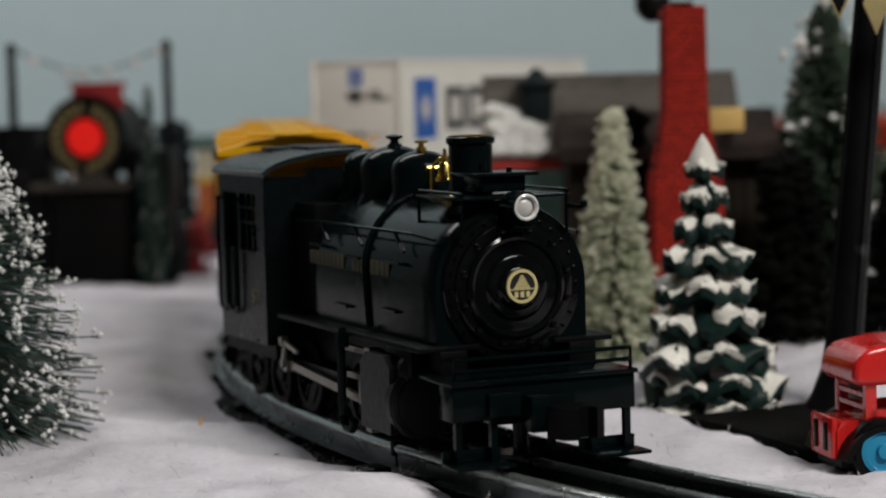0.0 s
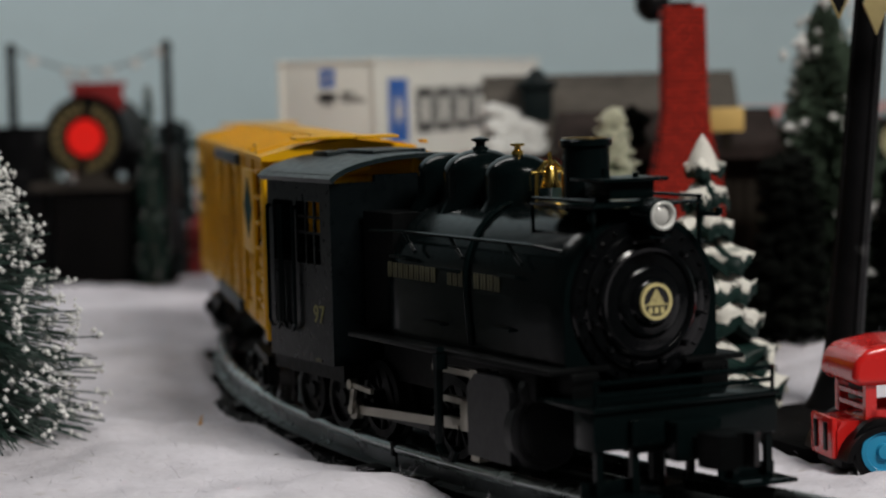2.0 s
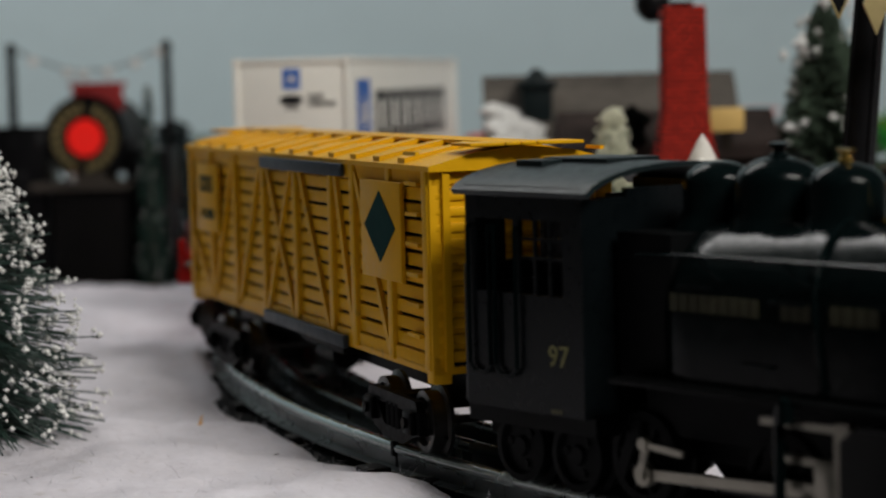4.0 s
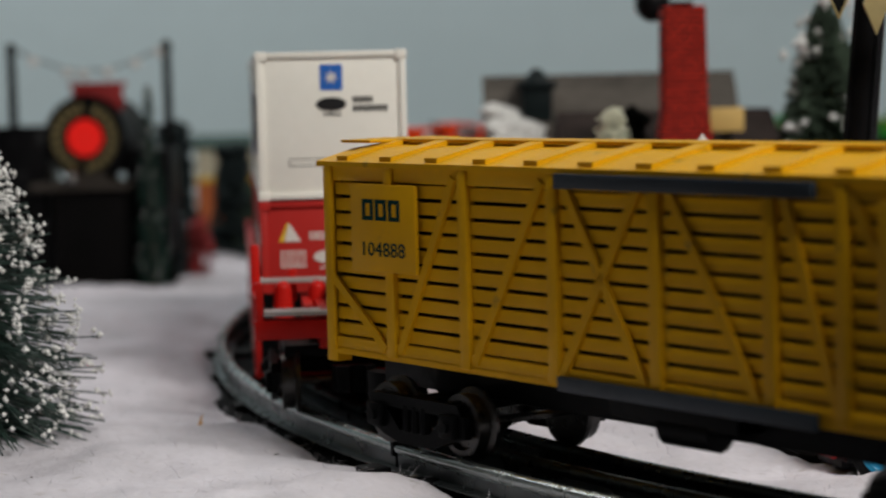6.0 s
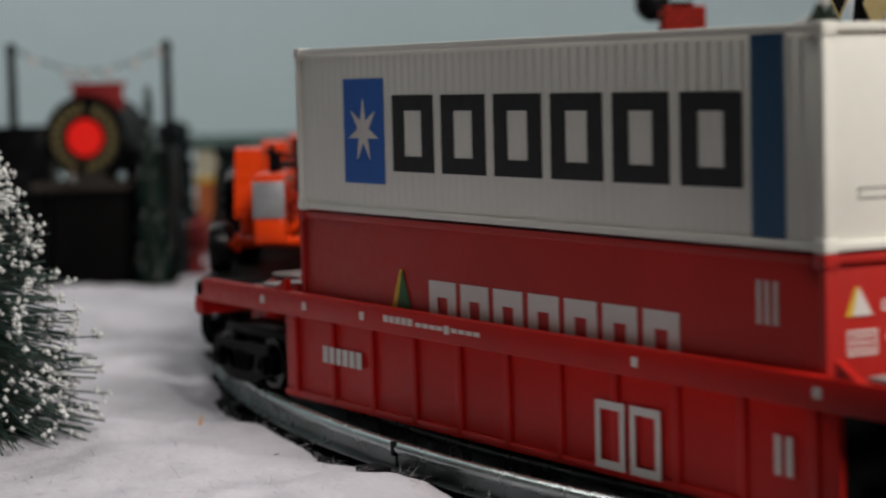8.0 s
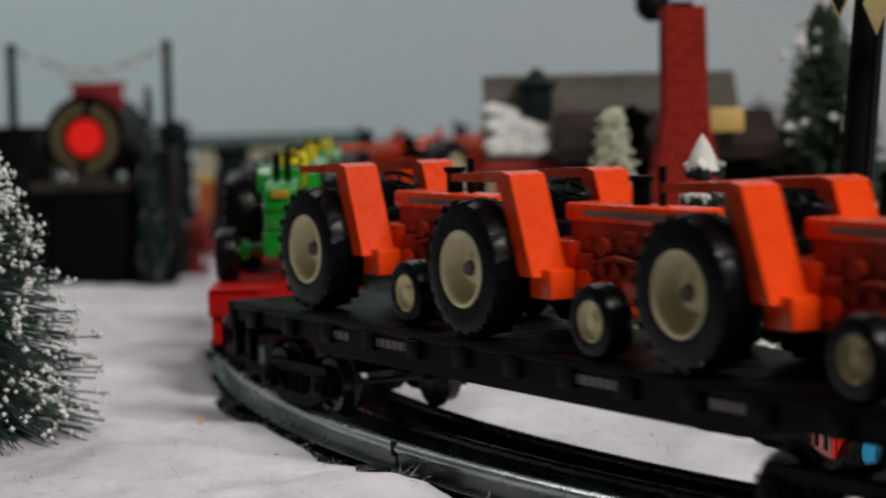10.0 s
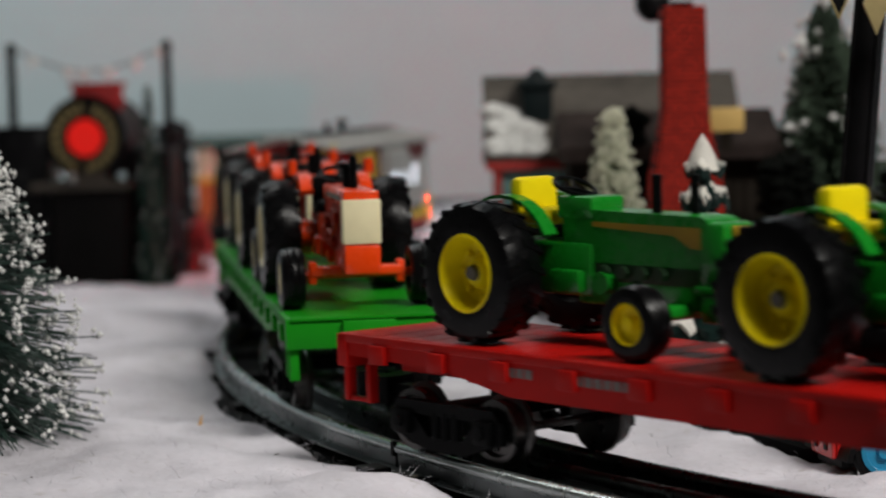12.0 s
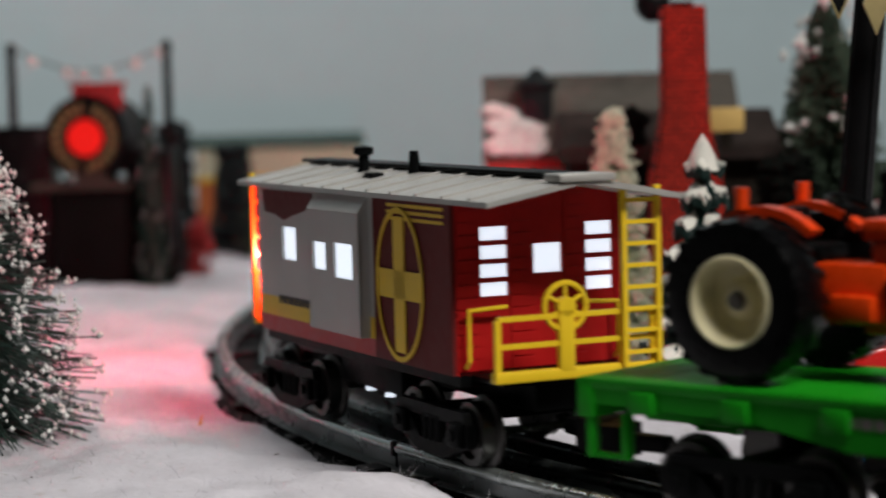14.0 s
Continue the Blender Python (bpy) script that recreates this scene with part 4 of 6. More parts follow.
    put("star_panel", M_BLUE, top, lambda b: box(b, 84, 110, -at, -at + 0.12, z + 9, z + 40), "blue panel", smooth=0)
    put("star", M_PALE, top, lambda b: star(b, 97, z + 24.5, 9.5, "side", -at + 0.4), "white seven-pointed star", smooth=0)
    glyphs("side_lettering", top, M_INK, "side", -10, z + 24.0, 168, 22, 6, -at + 0.1)
    put("end_panel", M_BLUE, top, lambda b: box(b, e, e + 0.12, -3.8, 3.8, z + 36.5, z + 45.2), "small blue panel", smooth=0)
    put("end_star", M_PALE, top, lambda b: star(b, 0, z + 40.8, 2.7, "end", e + 0.05), smooth=0)
    put("end_oval", M_INK, top, lambda b: lathe(b, [(0, 0.2), (1, 0.2), (1, 0)], Matrix.Translation((e, -0.2, z + 31.8)) @ Matrix.Diagonal((1, 5.2, 2.3, 1)) @ along("x"), 24), "black oval plate", smooth=0)
    bars("end_stencil", top, M_INK, "end", 0, z + 28.4, 6, 0.9, 5, y=e)
    bars("end_number", top, M_INK, "end", 10.5, z + 33.2, 7, 2.0, 5, y=e)
    bars("end_number", top, M_INK, "end", 13.0, z + 30.2, 12, 2.0, 7, y=e)
    def thin(b):
        for q in (z + 11.2, z + 13.4):
            box(b, e, e + 0.1, -15, 15, q - 0.12, q + 0.12)
        for y in (-15, 15):
            box(b, e, e + 0.1, y - 0.12, y + 0.12, z + 11.2, z + 13.4)
        for k in range(7):
            box(b, e, e + 0.12, -5 + k * 1.5, -3.9 + k * 1.5, z + 11.6, z + 13.0)
    put("end_label", M_INK, top, thin, smooth=0)
    TRAIN.append((low, 55.1, 176))
    TRAIN.append((top, 55.1, 176))
    return car


M_RED2 = material("container_red", (0.44, 0.020, 0.016), 0.45, vary=0.10, grain=300, bump=0.06)


def flat_car(mat, degrees, label):
    car = thing("flat_car", label, "railway car", "flat cars")
    TRAIN.append((car, degrees, 140))
    h, w, d = 169.0, 25.0, 30.5

    def deck(b):
        box(b, -h, h, -w, w, d - 2.4, d, 0.4)
        for i in range(33):
            x = -h + 7 + i * 10.1
            box(b, x, x + 9.5, -w + 1.5, w - 1.5, d - 0.6, d + 0.12)
        for s in (-1, 1):
            prism(b, [(-h + 2, d - 2), (-h + 2, d - 6), (-h + 46, d - 7), (-h + 72, d - 11.5), (h - 72, d - 11.5), (h - 46, d - 7), (h - 2, d - 6), (h - 2, d - 2)], "y", *sorted((s * (w - 0.6), s * (w - 2.4))))
            for i in range(13):
                x = -h + 18 + i * 25.6
                box(b, x - 3.4, x + 3.4, *sorted((s * (w + 0.9), s * (w - 1.0))), d - 7.6, d - 2.4, 0.3)
            box(b, *sorted((s * (h + 0.8), s * (h - 4))), -w, w, d - 9.4, d - 0.2, 0.4)
            box(b, *sorted((s * (h + 3.0), s * h)), -8, 8, d - 10, d - 1, 0.5)
            for y in (-w + 1, w - 4):
                box(b, *sorted((s * (h - 1), s * (h - 3))), y, y + 3, d - 19, d - 8, 0.3)
                box(b, *sorted((s * (h - 1), s * (h - 12))), y + 0.6, y + 2.4, d - 19, d - 17.6, 0.3)
                box(b, *sorted((s * (h - 11), s * (h - 13))), y, y + 3, d - 19, d - 8, 0.3)
        box(b, -h + 6, h - 6, -7, 7, d - 12, d - 2)
    put("deck", mat, car, deck, "moulded plank deck with stake pockets")
    for x, n in ((-96, 5), (-62, 8), (40, 6), (92, 4)):
        bars("side_stencil", car, M_PALEDIM, "side", x, d - 5.0, n * 3.4, 2.4, n, y=-w + 0.55)
    for x in (-124, 124):
        bogie(car, x)
    coupler(car, h - 8, 1)
    coupler(car, -h + 8, -1)
    return car


M_PALEDIM = material("worn_white_print", (0.22, 0.20, 0.19), 0.6, vary=0.4, grain=900, bump=0)


def tractor_wheel(b, r, wide, lugs, hub):
    """The tyre: rounded tread with slanting lugs."""
    k = wide / 2
    lathe(b, [(hub, -k * 0.75), (hub + 1, -k * 0.95), (r * 0.8, -k), (r * 0.93, -k * 0.88), (r * 0.975, -k * 0.5), (r * 0.98, 0), (r * 0.975, k * 0.5), (r * 0.93, k * 0.88), (r * 0.8, k), (hub + 1, k * 0.95), (hub, k * 0.75), (hub, -k * 0.75)], along("y"), 36)
    for i in range(lugs):
        for s in (-1, 1):
            a = 2 * math.pi * (i + (0.5 if s > 0 else 0)) / lugs
            q = Matrix.Rotation(a, 4, "Y")
            pts = [(-1.0, 0.0, r * 0.95), (1.0, 0.0, r * 0.95), (3.4, s * k * 0.98, r * 0.90), (1.4, s * k * 0.98, r * 0.90)]
            lo = [b.verts.new(q @ Vector(p)) for p in pts]
            hi = [b.verts.new(q @ Vector((p[0], p[1], r if j < 2 else r * 0.955))) for j, p in enumerate(pts)]
            b.faces.new(hi)
            for j in range(4):
                b.faces.new((lo[j], lo[(j + 1) % 4], hi[(j + 1) % 4], hi[j]))


def tractor(paint, rim, style):
    """style: 'green' (yellow seat, flat fenders), 'orange' (slanted grille), 'loader' (fender posts)."""
    label = {"green": "glossy green toy tractor with yellow wheels and seat", "orange": "bright orange toy tractor with cream wheels and grille",
             "loader": "bright orange toy tractor with boxy fenders and cream wheels"}[style]
    t = thing("toy_tractor", label, "toy tractor", "tractors on the flat cars")
    r, rf, xf = 19.0, 9.6, 53.0
    LONG = 1.13
    tyre = None
    for s in (-1, 1):
        m = pose(0, s * 0.0185, r / 1000)
        if tyre is None:
            tyre = put("rear_tyre", M_TYRE, t, lambda b: tractor_wheel(b, r, 12.6, 20, 9.6), "black lugged rubber tyre")
            tyre.matrix_basis = m
        else:
            again(tyre, t, m)

        def rear_rim(b, s=s):
            a = along("y" if s > 0 else "-y", 0, s * 18.5, r)
            lathe(b, [(10.0, -5), (10.6, 6.0), (9.9, 6.4), (9.5, 5.0), (9.2, 4.2), (8.7, 1.6), (8.0, 0.2), (5.4, -0.8), (4.6, -0.6), (4.2, 1.6), (3.4, 2.6), (0, 2.8)], a, 32)
            for k in range(8 if style == "green" else 0):
                q = 2 * math.pi * k / 8
                rod(b, (6.6 * math.cos(q), s * 17.6, r + 6.6 * math.sin(q)), (6.6 * math.cos(q), s * 19.6, r + 6.6 * math.sin(q)), 0.9, seg=6)
        rr = put("rear_rim", rim, t, rear_rim)
        put("axle_cap", M_HUB, rr, lambda b, s=s: rod(b, (0, s * 20.5, r), (0, s * 22.6, r), 2.4, 1.8, 12), "dull grey hub")
    tyre = None
    for s in (-1, 1):
        m = pose(xf / 1000, s * 0.0202, rf / 1000)
        if tyre is None:
            tyre = put("front_tyre", M_TYRE, t, lambda b: lathe(b, [(5, -3), (5.6, -3.8), (7.6, -4), (8.9, -3.4), (9.5, -1.8), (9.2, -1.2), (9.6, -0.6), (9.6, 0.6), (9.2, 1.2), (9.5, 1.8), (8.9, 3.4), (7.6, 4), (5.6, 3.8), (5, 3), (5, -3)], along("y"), 28), "black ribbed rubber tyre")
            tyre.matrix_basis = m
        else:
            again(tyre, t, m)
        put("front_rim", rim, t, lambda b, s=s: lathe(b, [(5.3, -2.5), (5.5, 3.4), (5.0, 3.6), (4.6, 1.8), (2.0, 1.4), (1.8, 3.4), (0, 3.6)], along("y" if s > 0 else "-y", xf, s * 20.2, rf), 24))

    top = 35.0 if style == "green" else 36.0

    def body(b):
        box(b, -10, 26, -6.5, 6.5, 13, 27, 1.2)
        rod(b, (0, -13, r), (0, 13, r), 3.6, seg=14)
        rod(b, (0, -12, r), (0, 12, r), 5.2, 5.2, 14)
        box(b, 20, 58, -5, 5, 11, 22, 1.0)
        rod(b, (xf, -18, rf + 1), (xf, 18, rf + 1), 1.5, seg=8)
        box(b, xf - 3, xf + 3, -14.5, 14.5, rf + 0.5, rf + 3.5, 0.6)
        for s in (-1, 1):
            box(b, xf - 2.5, xf + 2.5, *sorted((s * 12.5, s * 15)), rf - 2, rf + 5, 0.5)
            rod(b, (30, s * 5, 17), (30, s * 8, 17), 3.0, seg=12)
            rod(b, (38, s * 5, 15), (38, s * 7, 15), 2.2, seg=12)
            box(b, 14, 24, *sorted((s * 6, s * 9)), 14, 20, 0.8)
        if style == "green":
            prism(b, [(16, 22), (62, 22), (62, top - 1), (60, top), (36, top + 0.4), (20, top + 0.8), (16, top - 2)], "y", -5.6, 5.6)
            box(b, 59, 67, -5.9, 5.9, 15, top - 1.2, 1.6)
            box(b, 60, 68, -6.3, 6.3, 9, 16, 0.8)
            box(b, 58, 67.6, -6.6, 6.6, 16, 18, 0.6)
            box(b, 14, 26, -6, 6, top - 2, top + 4, 1.0)
        else:
            box(b, 20, 67, -5.6, 5.6, top - 4, top + 1, 1.0)
            box(b, 60, 68.6, -5.6, 5.6, 11.5, 20.5, 0.9)
            box(b, 64.5, 68, -5.5, 5.5, 20, top + 1, 0.7)
    put("body", paint, t, body)

    def engine(b):
        box(b, 22, 60.8, -5.2, 5.2, 17, 25 if style == "green" else top - 3, 0.8)
        for s in (-1, 1):
            for k in range(4):
                rod(b, (30 + k * 6, s * 5.6, 20), (30 + k * 6, s * 7.0, 20), 1.8, seg=8)
                if style != "green":
                    box(b, 28 + k * 7, 32 + k * 7, *sorted((s * 5.6, s * 6.1)), 25 + k % 2, 28, 0.4)
        if style != "green":
            for s in (-1, 1):
                box(b, 26, 34, *sorted((s * 5.2, s * 7.4)), 19, 24, 0.6)
                rod(b, (37, s * 5.2, 26), (37, s * 7.6, 26), 2.4, seg=10)
                tube(b, [(34, s * 6.6, 22), (42, s * 6.9, 23.5), (50, s * 6.6, 22.5), (57, s * 6.2, 27)], 0.8, 6)
                rod(b, (53, s * 5.2, 28.5), (53, s * 7.0, 28.5), 1.8, seg=10)
                box(b, 44, 49, *sorted((s * 5.2, s * 6.8)), 27, 30.5, 0.4)
    put("engine", M_ENGDARK if style == "green" else M_ENGRED, t, engine, "engine block, its shade put into a darker paint")

    def fenders(b, s):
        y0, y1 = sorted((s * 7, s * (11.6 if style == "green" else 22)))
        if style == "green":
            arc = [((r + 1.2) * math.cos(radians(a)), r + (r + 1.2) * math.sin(radians(a))) for a in range(30, 139, 12)]
            prism(b, arc + [(x * 0.95, r + (z - r) * 0.95) for x, z in arc[::-1]], "y", y0, y1)
        elif style == "orange":
            arc = [((r + 1.8) * math.cos(radians(a)), r + (r + 1.8) * math.sin(radians(a))) for a in range(48, 129, 10)]
            prism(b, arc + [(x * 0.9, r + (z - r) * 0.9) for x, z in arc[::-1]], "y", *sorted((s * 8, s * 12)))
            rod(b, (-4, s * 13, r + 20), (-4, s * 13, r + 25), 1.6, seg=10)
        else:
            top_z = r * 2 + 4
            prism(b, [(-13, top_z), (11, top_z + 0.5), (21, top_z - 24), (27, top_z - 24), (17, top_z + 2.4), (13, top_z + 3.4), (-13, top_z + 2.2)], "y", *sorted((s * 8, s * 19)))
            box(b, 21, 31, *sorted((s * 8, s * 16)), top_z - 30, top_z - 22, 0.8)
    sides("fender", paint, t, fenders)

    drop = 2.5 if style == "green" else 7

    def seat(b):
        box(b, 1, 13, -6.5, 6.5, r + 14.5 - drop, r + 19.0 - drop, 1.6)
        box(b, -2, 3, -7, 7, r + 13 - drop, r + 27 - drop, 1.8)
    put("seat", M_TYELLOW if style == "green" else M_BLACKM, t, seat, "yellow padded seat" if style == "green" else "black seat")

    def wheel(b):
        m = pose(15, 0, top + (6.0 if style == "green" else 3.6), 0, 25, 0)
        n = 20
        for i in range(n):
            a, c = 2 * math.pi * i / n, 2 * math.pi * (i + 1) / n
            rod(b, m @ Vector((5.4 * math.cos(a), 5.4 * math.sin(a), 0)), m @ Vector((5.4 * math.cos(c), 5.4 * math.sin(c), 0)), 0.7, seg=6)
        for a in (0.5, 2.6, 4.7):
            rod(b, m @ Vector((0, 0, -0.6)), m @ Vector((5.2 * math.cos(a), 5.2 * math.sin(a), 0)), 0.5, seg=6)
        rod(b, m @ Vector((0, 0, -8)), m @ Vector((0, 0, 0)), 0.9, seg=8)
    put("steering_wheel", M_BLACKM, t, wheel, "black steering wheel")

    if style == "green":
        put("exhaust_pipe", M_BLACKM, t, lambda b: rod(b, (44, -2.4, top - 1), (44, -2.4, top + 10), 1.3, seg=10), "black exhaust pipe")
        put("air_intake", M_BLACKM, t, lambda b: rod(b, (52, 2.0, top - 1), (52, 2.0, top + 10), 1.2, seg=10), "black air intake pipe")
    else:
        put("air_intake", M_BLACKM, t, lambda b: (rod(b, (44, 0, top), (44, 0, top + 8), 2.4, seg=12), rod(b, (44, 0, top + 7), (44, 0, top + 8.4), 3.2, seg=12)), "black air intake pipe")
        put("exhaust_pipe", M_BLACKM, t, lambda b: rod(b, (52, 0, top), (52, 0, top + 11), 1.1, seg=10), "black exhaust pipe")
    if style == "green":
        def trim(b):
            for s in (-1, 1):
                prism(b, [(26, 32.6), (60, 32.2), (60, 27), (57, 27), (52, 30.0), (26, 31.4)], "y", *sorted((s * 5.55, s * 5.8)))
            box(b, 66.6, 68.2, -3.2, 3.2, top - 5, top - 2, 0.6)
        put("side_trim", M_TTRIM, t, trim, "yellow hood decal and lamp")
        def slats(b):
            for z in (16.4, 19, 25.6):
                box(b, 66.8, 67.4, -5.2, 5.2, z, z + 0.5)
        put("grille", M_ENGDARK, t, slats)
    else:
        put("grille", M_CREAM if style == "orange" else M_GRILLE, t, lambda b: box(b, 64.2 if style == "orange" else 67.6, 68.7, -5.9, 5.9, 20.8, top - 1.6, 0.5), "cream grille" if style == "orange" else "silver-grey slatted grille")
        put("hood_badge", M_CREAMDIM, t, lambda b: [box(b, 28, 62, *sorted((s * 5.55, s * 5.8)), top - 2.4, top - 0.8) for s in (-1, 1)], "pale badge strip")
    for o in t.children:
        if o.name.split(".")[0] in ("body", "engine", "steering_wheel", "exhaust_pipe", "air_intake", "side_trim", "grille", "hood_badge"):
            for v in o.data.vertices:
                v.co.x = v.co.x * LONG if v.co.x > 0 else v.co.x
        elif o.name.startswith("front_tyre"):
            o.matrix_basis = pose(xf * LONG / 1000, o.matrix_basis.translation.y, rf / 1000)
        elif o.name.startswith("front_rim"):
            o.matrix_basis = pose(xf * (LONG - 1) / 1000, 0, 0)
    return t


M_HUB = material("grey_hub", (0.12, 0.115, 0.10), 0.5, vary=0.2, bump=0.1)
# darker copies of the tractor paints, with the shade below the hood in the colour
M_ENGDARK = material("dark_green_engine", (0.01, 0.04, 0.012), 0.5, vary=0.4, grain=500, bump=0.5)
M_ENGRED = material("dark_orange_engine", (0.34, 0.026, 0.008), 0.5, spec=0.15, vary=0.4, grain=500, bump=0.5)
M_TTRIM = material("decal_yellow", (0.34, 0.22, 0.012), 0.4, vary=0.2, grain=600, bump=0)
M_GRILLE = material("grey_grille", (0.35, 0.36, 0.38), 0.4, 0.4, vary=0.2, grain=500, bump=0.3)
M_CREAMDIM = material("pale_badge", (0.17, 0.17, 0.14), 0.5, vary=0.4, grain=800, bump=0)


def load(pattern, degrees, places, deck=30.6):
    """Tractors in a row on a flat car; the pattern comes from a tractor already built."""
    out = []
    for k, x in enumerate(places):
        ob = pattern if k == 0 and not pattern.get("used") else copy_thing(pattern, Matrix())
        pattern["used"] = 1
        TRAIN.append((ob, degrees, 140, x / 1000, deck / 1000, (0.0, 0.0, 0.003)[k]))
        out.append(ob)
    return out


def caboose():
    car = thing("caboose", "lit silver and red toy bay-window caboose with yellow railings", "railway car")
    TRAIN.append((car, CABOOSE, 60))
    h, w, z0, z1 = 70.0, 25.5, 24.0, 70.0

    def wall_with_holes(b, axis, a0, a1, lo, hi, c0, c1, holes):
        """Fills a rectangle but for the holes (a0, a1, c0, c1), in strips."""
        cuts = sorted({a0, a1, *(q for hh in holes for q in hh[:2])})
        for p, q in zip(cuts[:-1], cuts[1:]):
            mid = (p + q) / 2
            spans = sorted((hh[2], hh[3]) for hh in holes if hh[0] < mid < hh[1])
            at = c0
            for s0, s1 in spans + [(c1, c1)]:
                if s0 > at:
                    if axis == "y":
                        box(b, p, q, lo, hi, at, s0)
                    else:
                        box(b, lo, hi, p, q, at, s0)
                at = s1
    side_holes = [(-50.5, -39, 47, 57)]
    bay_holes = [(-17.5, -7.5, 46.5, 54.5), (-1.5, 12.2, 45, 55.0)]
    for s in (-1, 1):
        put("side_wall", M_SILVER, car, lambda b, s=s: wall_with_holes(b, "y", -h, 20, *sorted((s * w, s * (w - 1.2))), z0 + 11, z1, side_holes), "silver side wall with windows", smooth=0)
        put("side_panel", M_PLUM, car, lambda b, s=s: box(b, 20, h, *sorted((s * w, s * (w - 1.2))), z0, z1), "maroon side panel", smooth=0)
        put("side_skirt", M_MAROON, car, lambda b, s=s: box(b, -h, 20, *sorted((s * w, s * (w - 1.2))), z0, z0 + 5), smooth=0)
        put("side_stripe", M_YELP, car, lambda b, s=s: (box(b, -h, 20, *sorted((s * (w + 0.1), s * (w - 1.2))), z0 + 5, z0 + 11), [box(b, 30, 66, *sorted((s * (w + 0.15), s * w)), z, z + 0.9) for z in (z1 - 3.4, z1 - 5.2, z1 - 7.0)]), "yellow stripes", smooth=0)

        def bay(b, s=s):
            wall_with_holes(b, "y", -21, 17, *sorted((s * (w + 3.2), s * (w + 2.0))), z0 + 6, z1 - 6, bay_holes)
            for x in (-21, 16):
                box(b, x, x + 1, *sorted((s * (w + 3.2), s * w)), z0 + 6, z1 - 6)
            prism(b, [(s * w, z1 - 1), (s * (w + 3.4), z1 - 6), (s * w, z1 - 6)][::s], "x", -21, 17)
            box(b, -21, 17, *sorted((s * (w + 3.2), s * w)), z0 + 5, z0 + 6.2)
        put("bay_window", M_SILVER, car, bay, "silver bay window", smooth=0)

        def cross(b, s=s):
            at = s * (w + 0.1)
            lathe(b, [(17.6, 0), (18.8, 0), (18.8, 0.5), (17.6, 0.5), (17.6, 0)], Matrix.Translation((38, at, 45.5)) @ Matrix.Diagonal((0.82, 1, 1.12, 1)) @ along("y" if s > 0 else "-y"), 40)
            y0, y1 = sorted((at, at + s * 0.4))
            box(b, 34.6, 41.4, y0, y1, 27, 64)
            box(b, 24, 52, y0, y1, 41.6, 49.4)
        put("cross_mark", M_YELP, car, cross, "yellow cross in an oval ring", smooth=0)
        bars("side_stencil", car, M_INK, "side", -40, 34.5, 28, 2.4, 9, y=s * (w + 0.1) + (0.1 if s > 0 else 0))
        put("flash_panel", M_PLUM, car, lambda b, s=s: prism(b, [(-66, 68), (-24, 68), (-25, 65), (-31, 62.4), (-42, 60.4), (-48, 59.0), (-55, 60.5), (-64, 61)], "y", *sorted((s * (w + 0.1), s * (w + 0.3)))), "maroon flash", smooth=0)
    for s in (-1, 1):
        for a0, a1, c0, c1, y in [(*q, w - 0.9) for q in side_holes] + [(*q, w + 2.4) for q in bay_holes]:
            put("window", M_LIT, car, lambda b, s=s: box(b, a0, a1, *sorted((s * y, s * (y - 0.6))), c0, c1), "bright lit window", smooth=0)
    end_holes = [(y0, y0 + 8, z, z + 3.5) for y0 in (-17, 14.2) for z in (44.2, 49.05, 53.9, 58.75)] + [(-1.4, 7, 49.5, 57.2)]
    for s in (-1, 1):
        put("end_wall", M_MAROONEND, car, lambda b, s=s: wall_with_holes(b, "x", -w + 1.2, w - 1.2, *sorted((s * h, s * (h - 1.4))), z0, z1, end_holes), "red end wall with louvred windows", smooth=0)
        for a0, a1, c0, c1 in end_holes:
            put("end_window", M_LIT, car, lambda b, s=s: box(b, *sorted((s * (h - 0.8), s * (h - 1.3))), a0, a1, c0, c1), "bright lit window pane", smooth=0)
        for k in range(14):
            for a0, a1 in ((-w + 1.6, -17.6), (-8.4, -2), (7.6, 13.6), (22.8, w - 1.6)):
                put("plank", M_MAROONEND, car, lambda b: box(b, *sorted((s * h, s * (h + 0.35))), a0, a1, z0 + 1 + k * 3.25, z0 + 3.8 + k * 3.25), smooth=0)
        put("gable", M_MAROONEND, car, lambda b, s=s: prism(b, [(-w + 1, z1), (w - 1, z1), (0, z1 + 3.9)], "x", *sorted((s * h, s * (h - 1.4)))), smooth=0)

    def roof(b):
        arc = [(-w - 2.6, z1 - 1.2), (-w - 2.4, z1 + 0.2), (0, z1 + 5.4), (w + 2.4, z1 + 0.2), (w + 2.6, z1 - 1.2), (0, z1 + 3.8)]
        prism(b, arc, "x", -h - 12, h + 27)
        box(b, h + 19, h + 28, -8, 8, z1 + 4.4, z1 + 6.4, 0.4)
    lid = put("roof", M_SILVER, car, roof, "dull silver ribbed roof")
    for i in range(11):
        x = -h - 6 + i * 16.2
        for s in (-1, 1):
            put("roof_rib", M_SILVER, lid, lambda b: prism(b, [(s * (w + 2.2), z1 + 0.2), (s * 4, z1 + 4.5), (s * 4, z1 + 5.2), (s * (w + 2.2), z1 + 0.9)][::s], "x", x - 0.7, x + 0.7))
    put("roof_walk", M_BLACKM, car, lambda b: box(b, -h - 14, h + 19, -5, 5, z1 + 5.2, z1 + 6.3, 0.3), "black roof walkway")
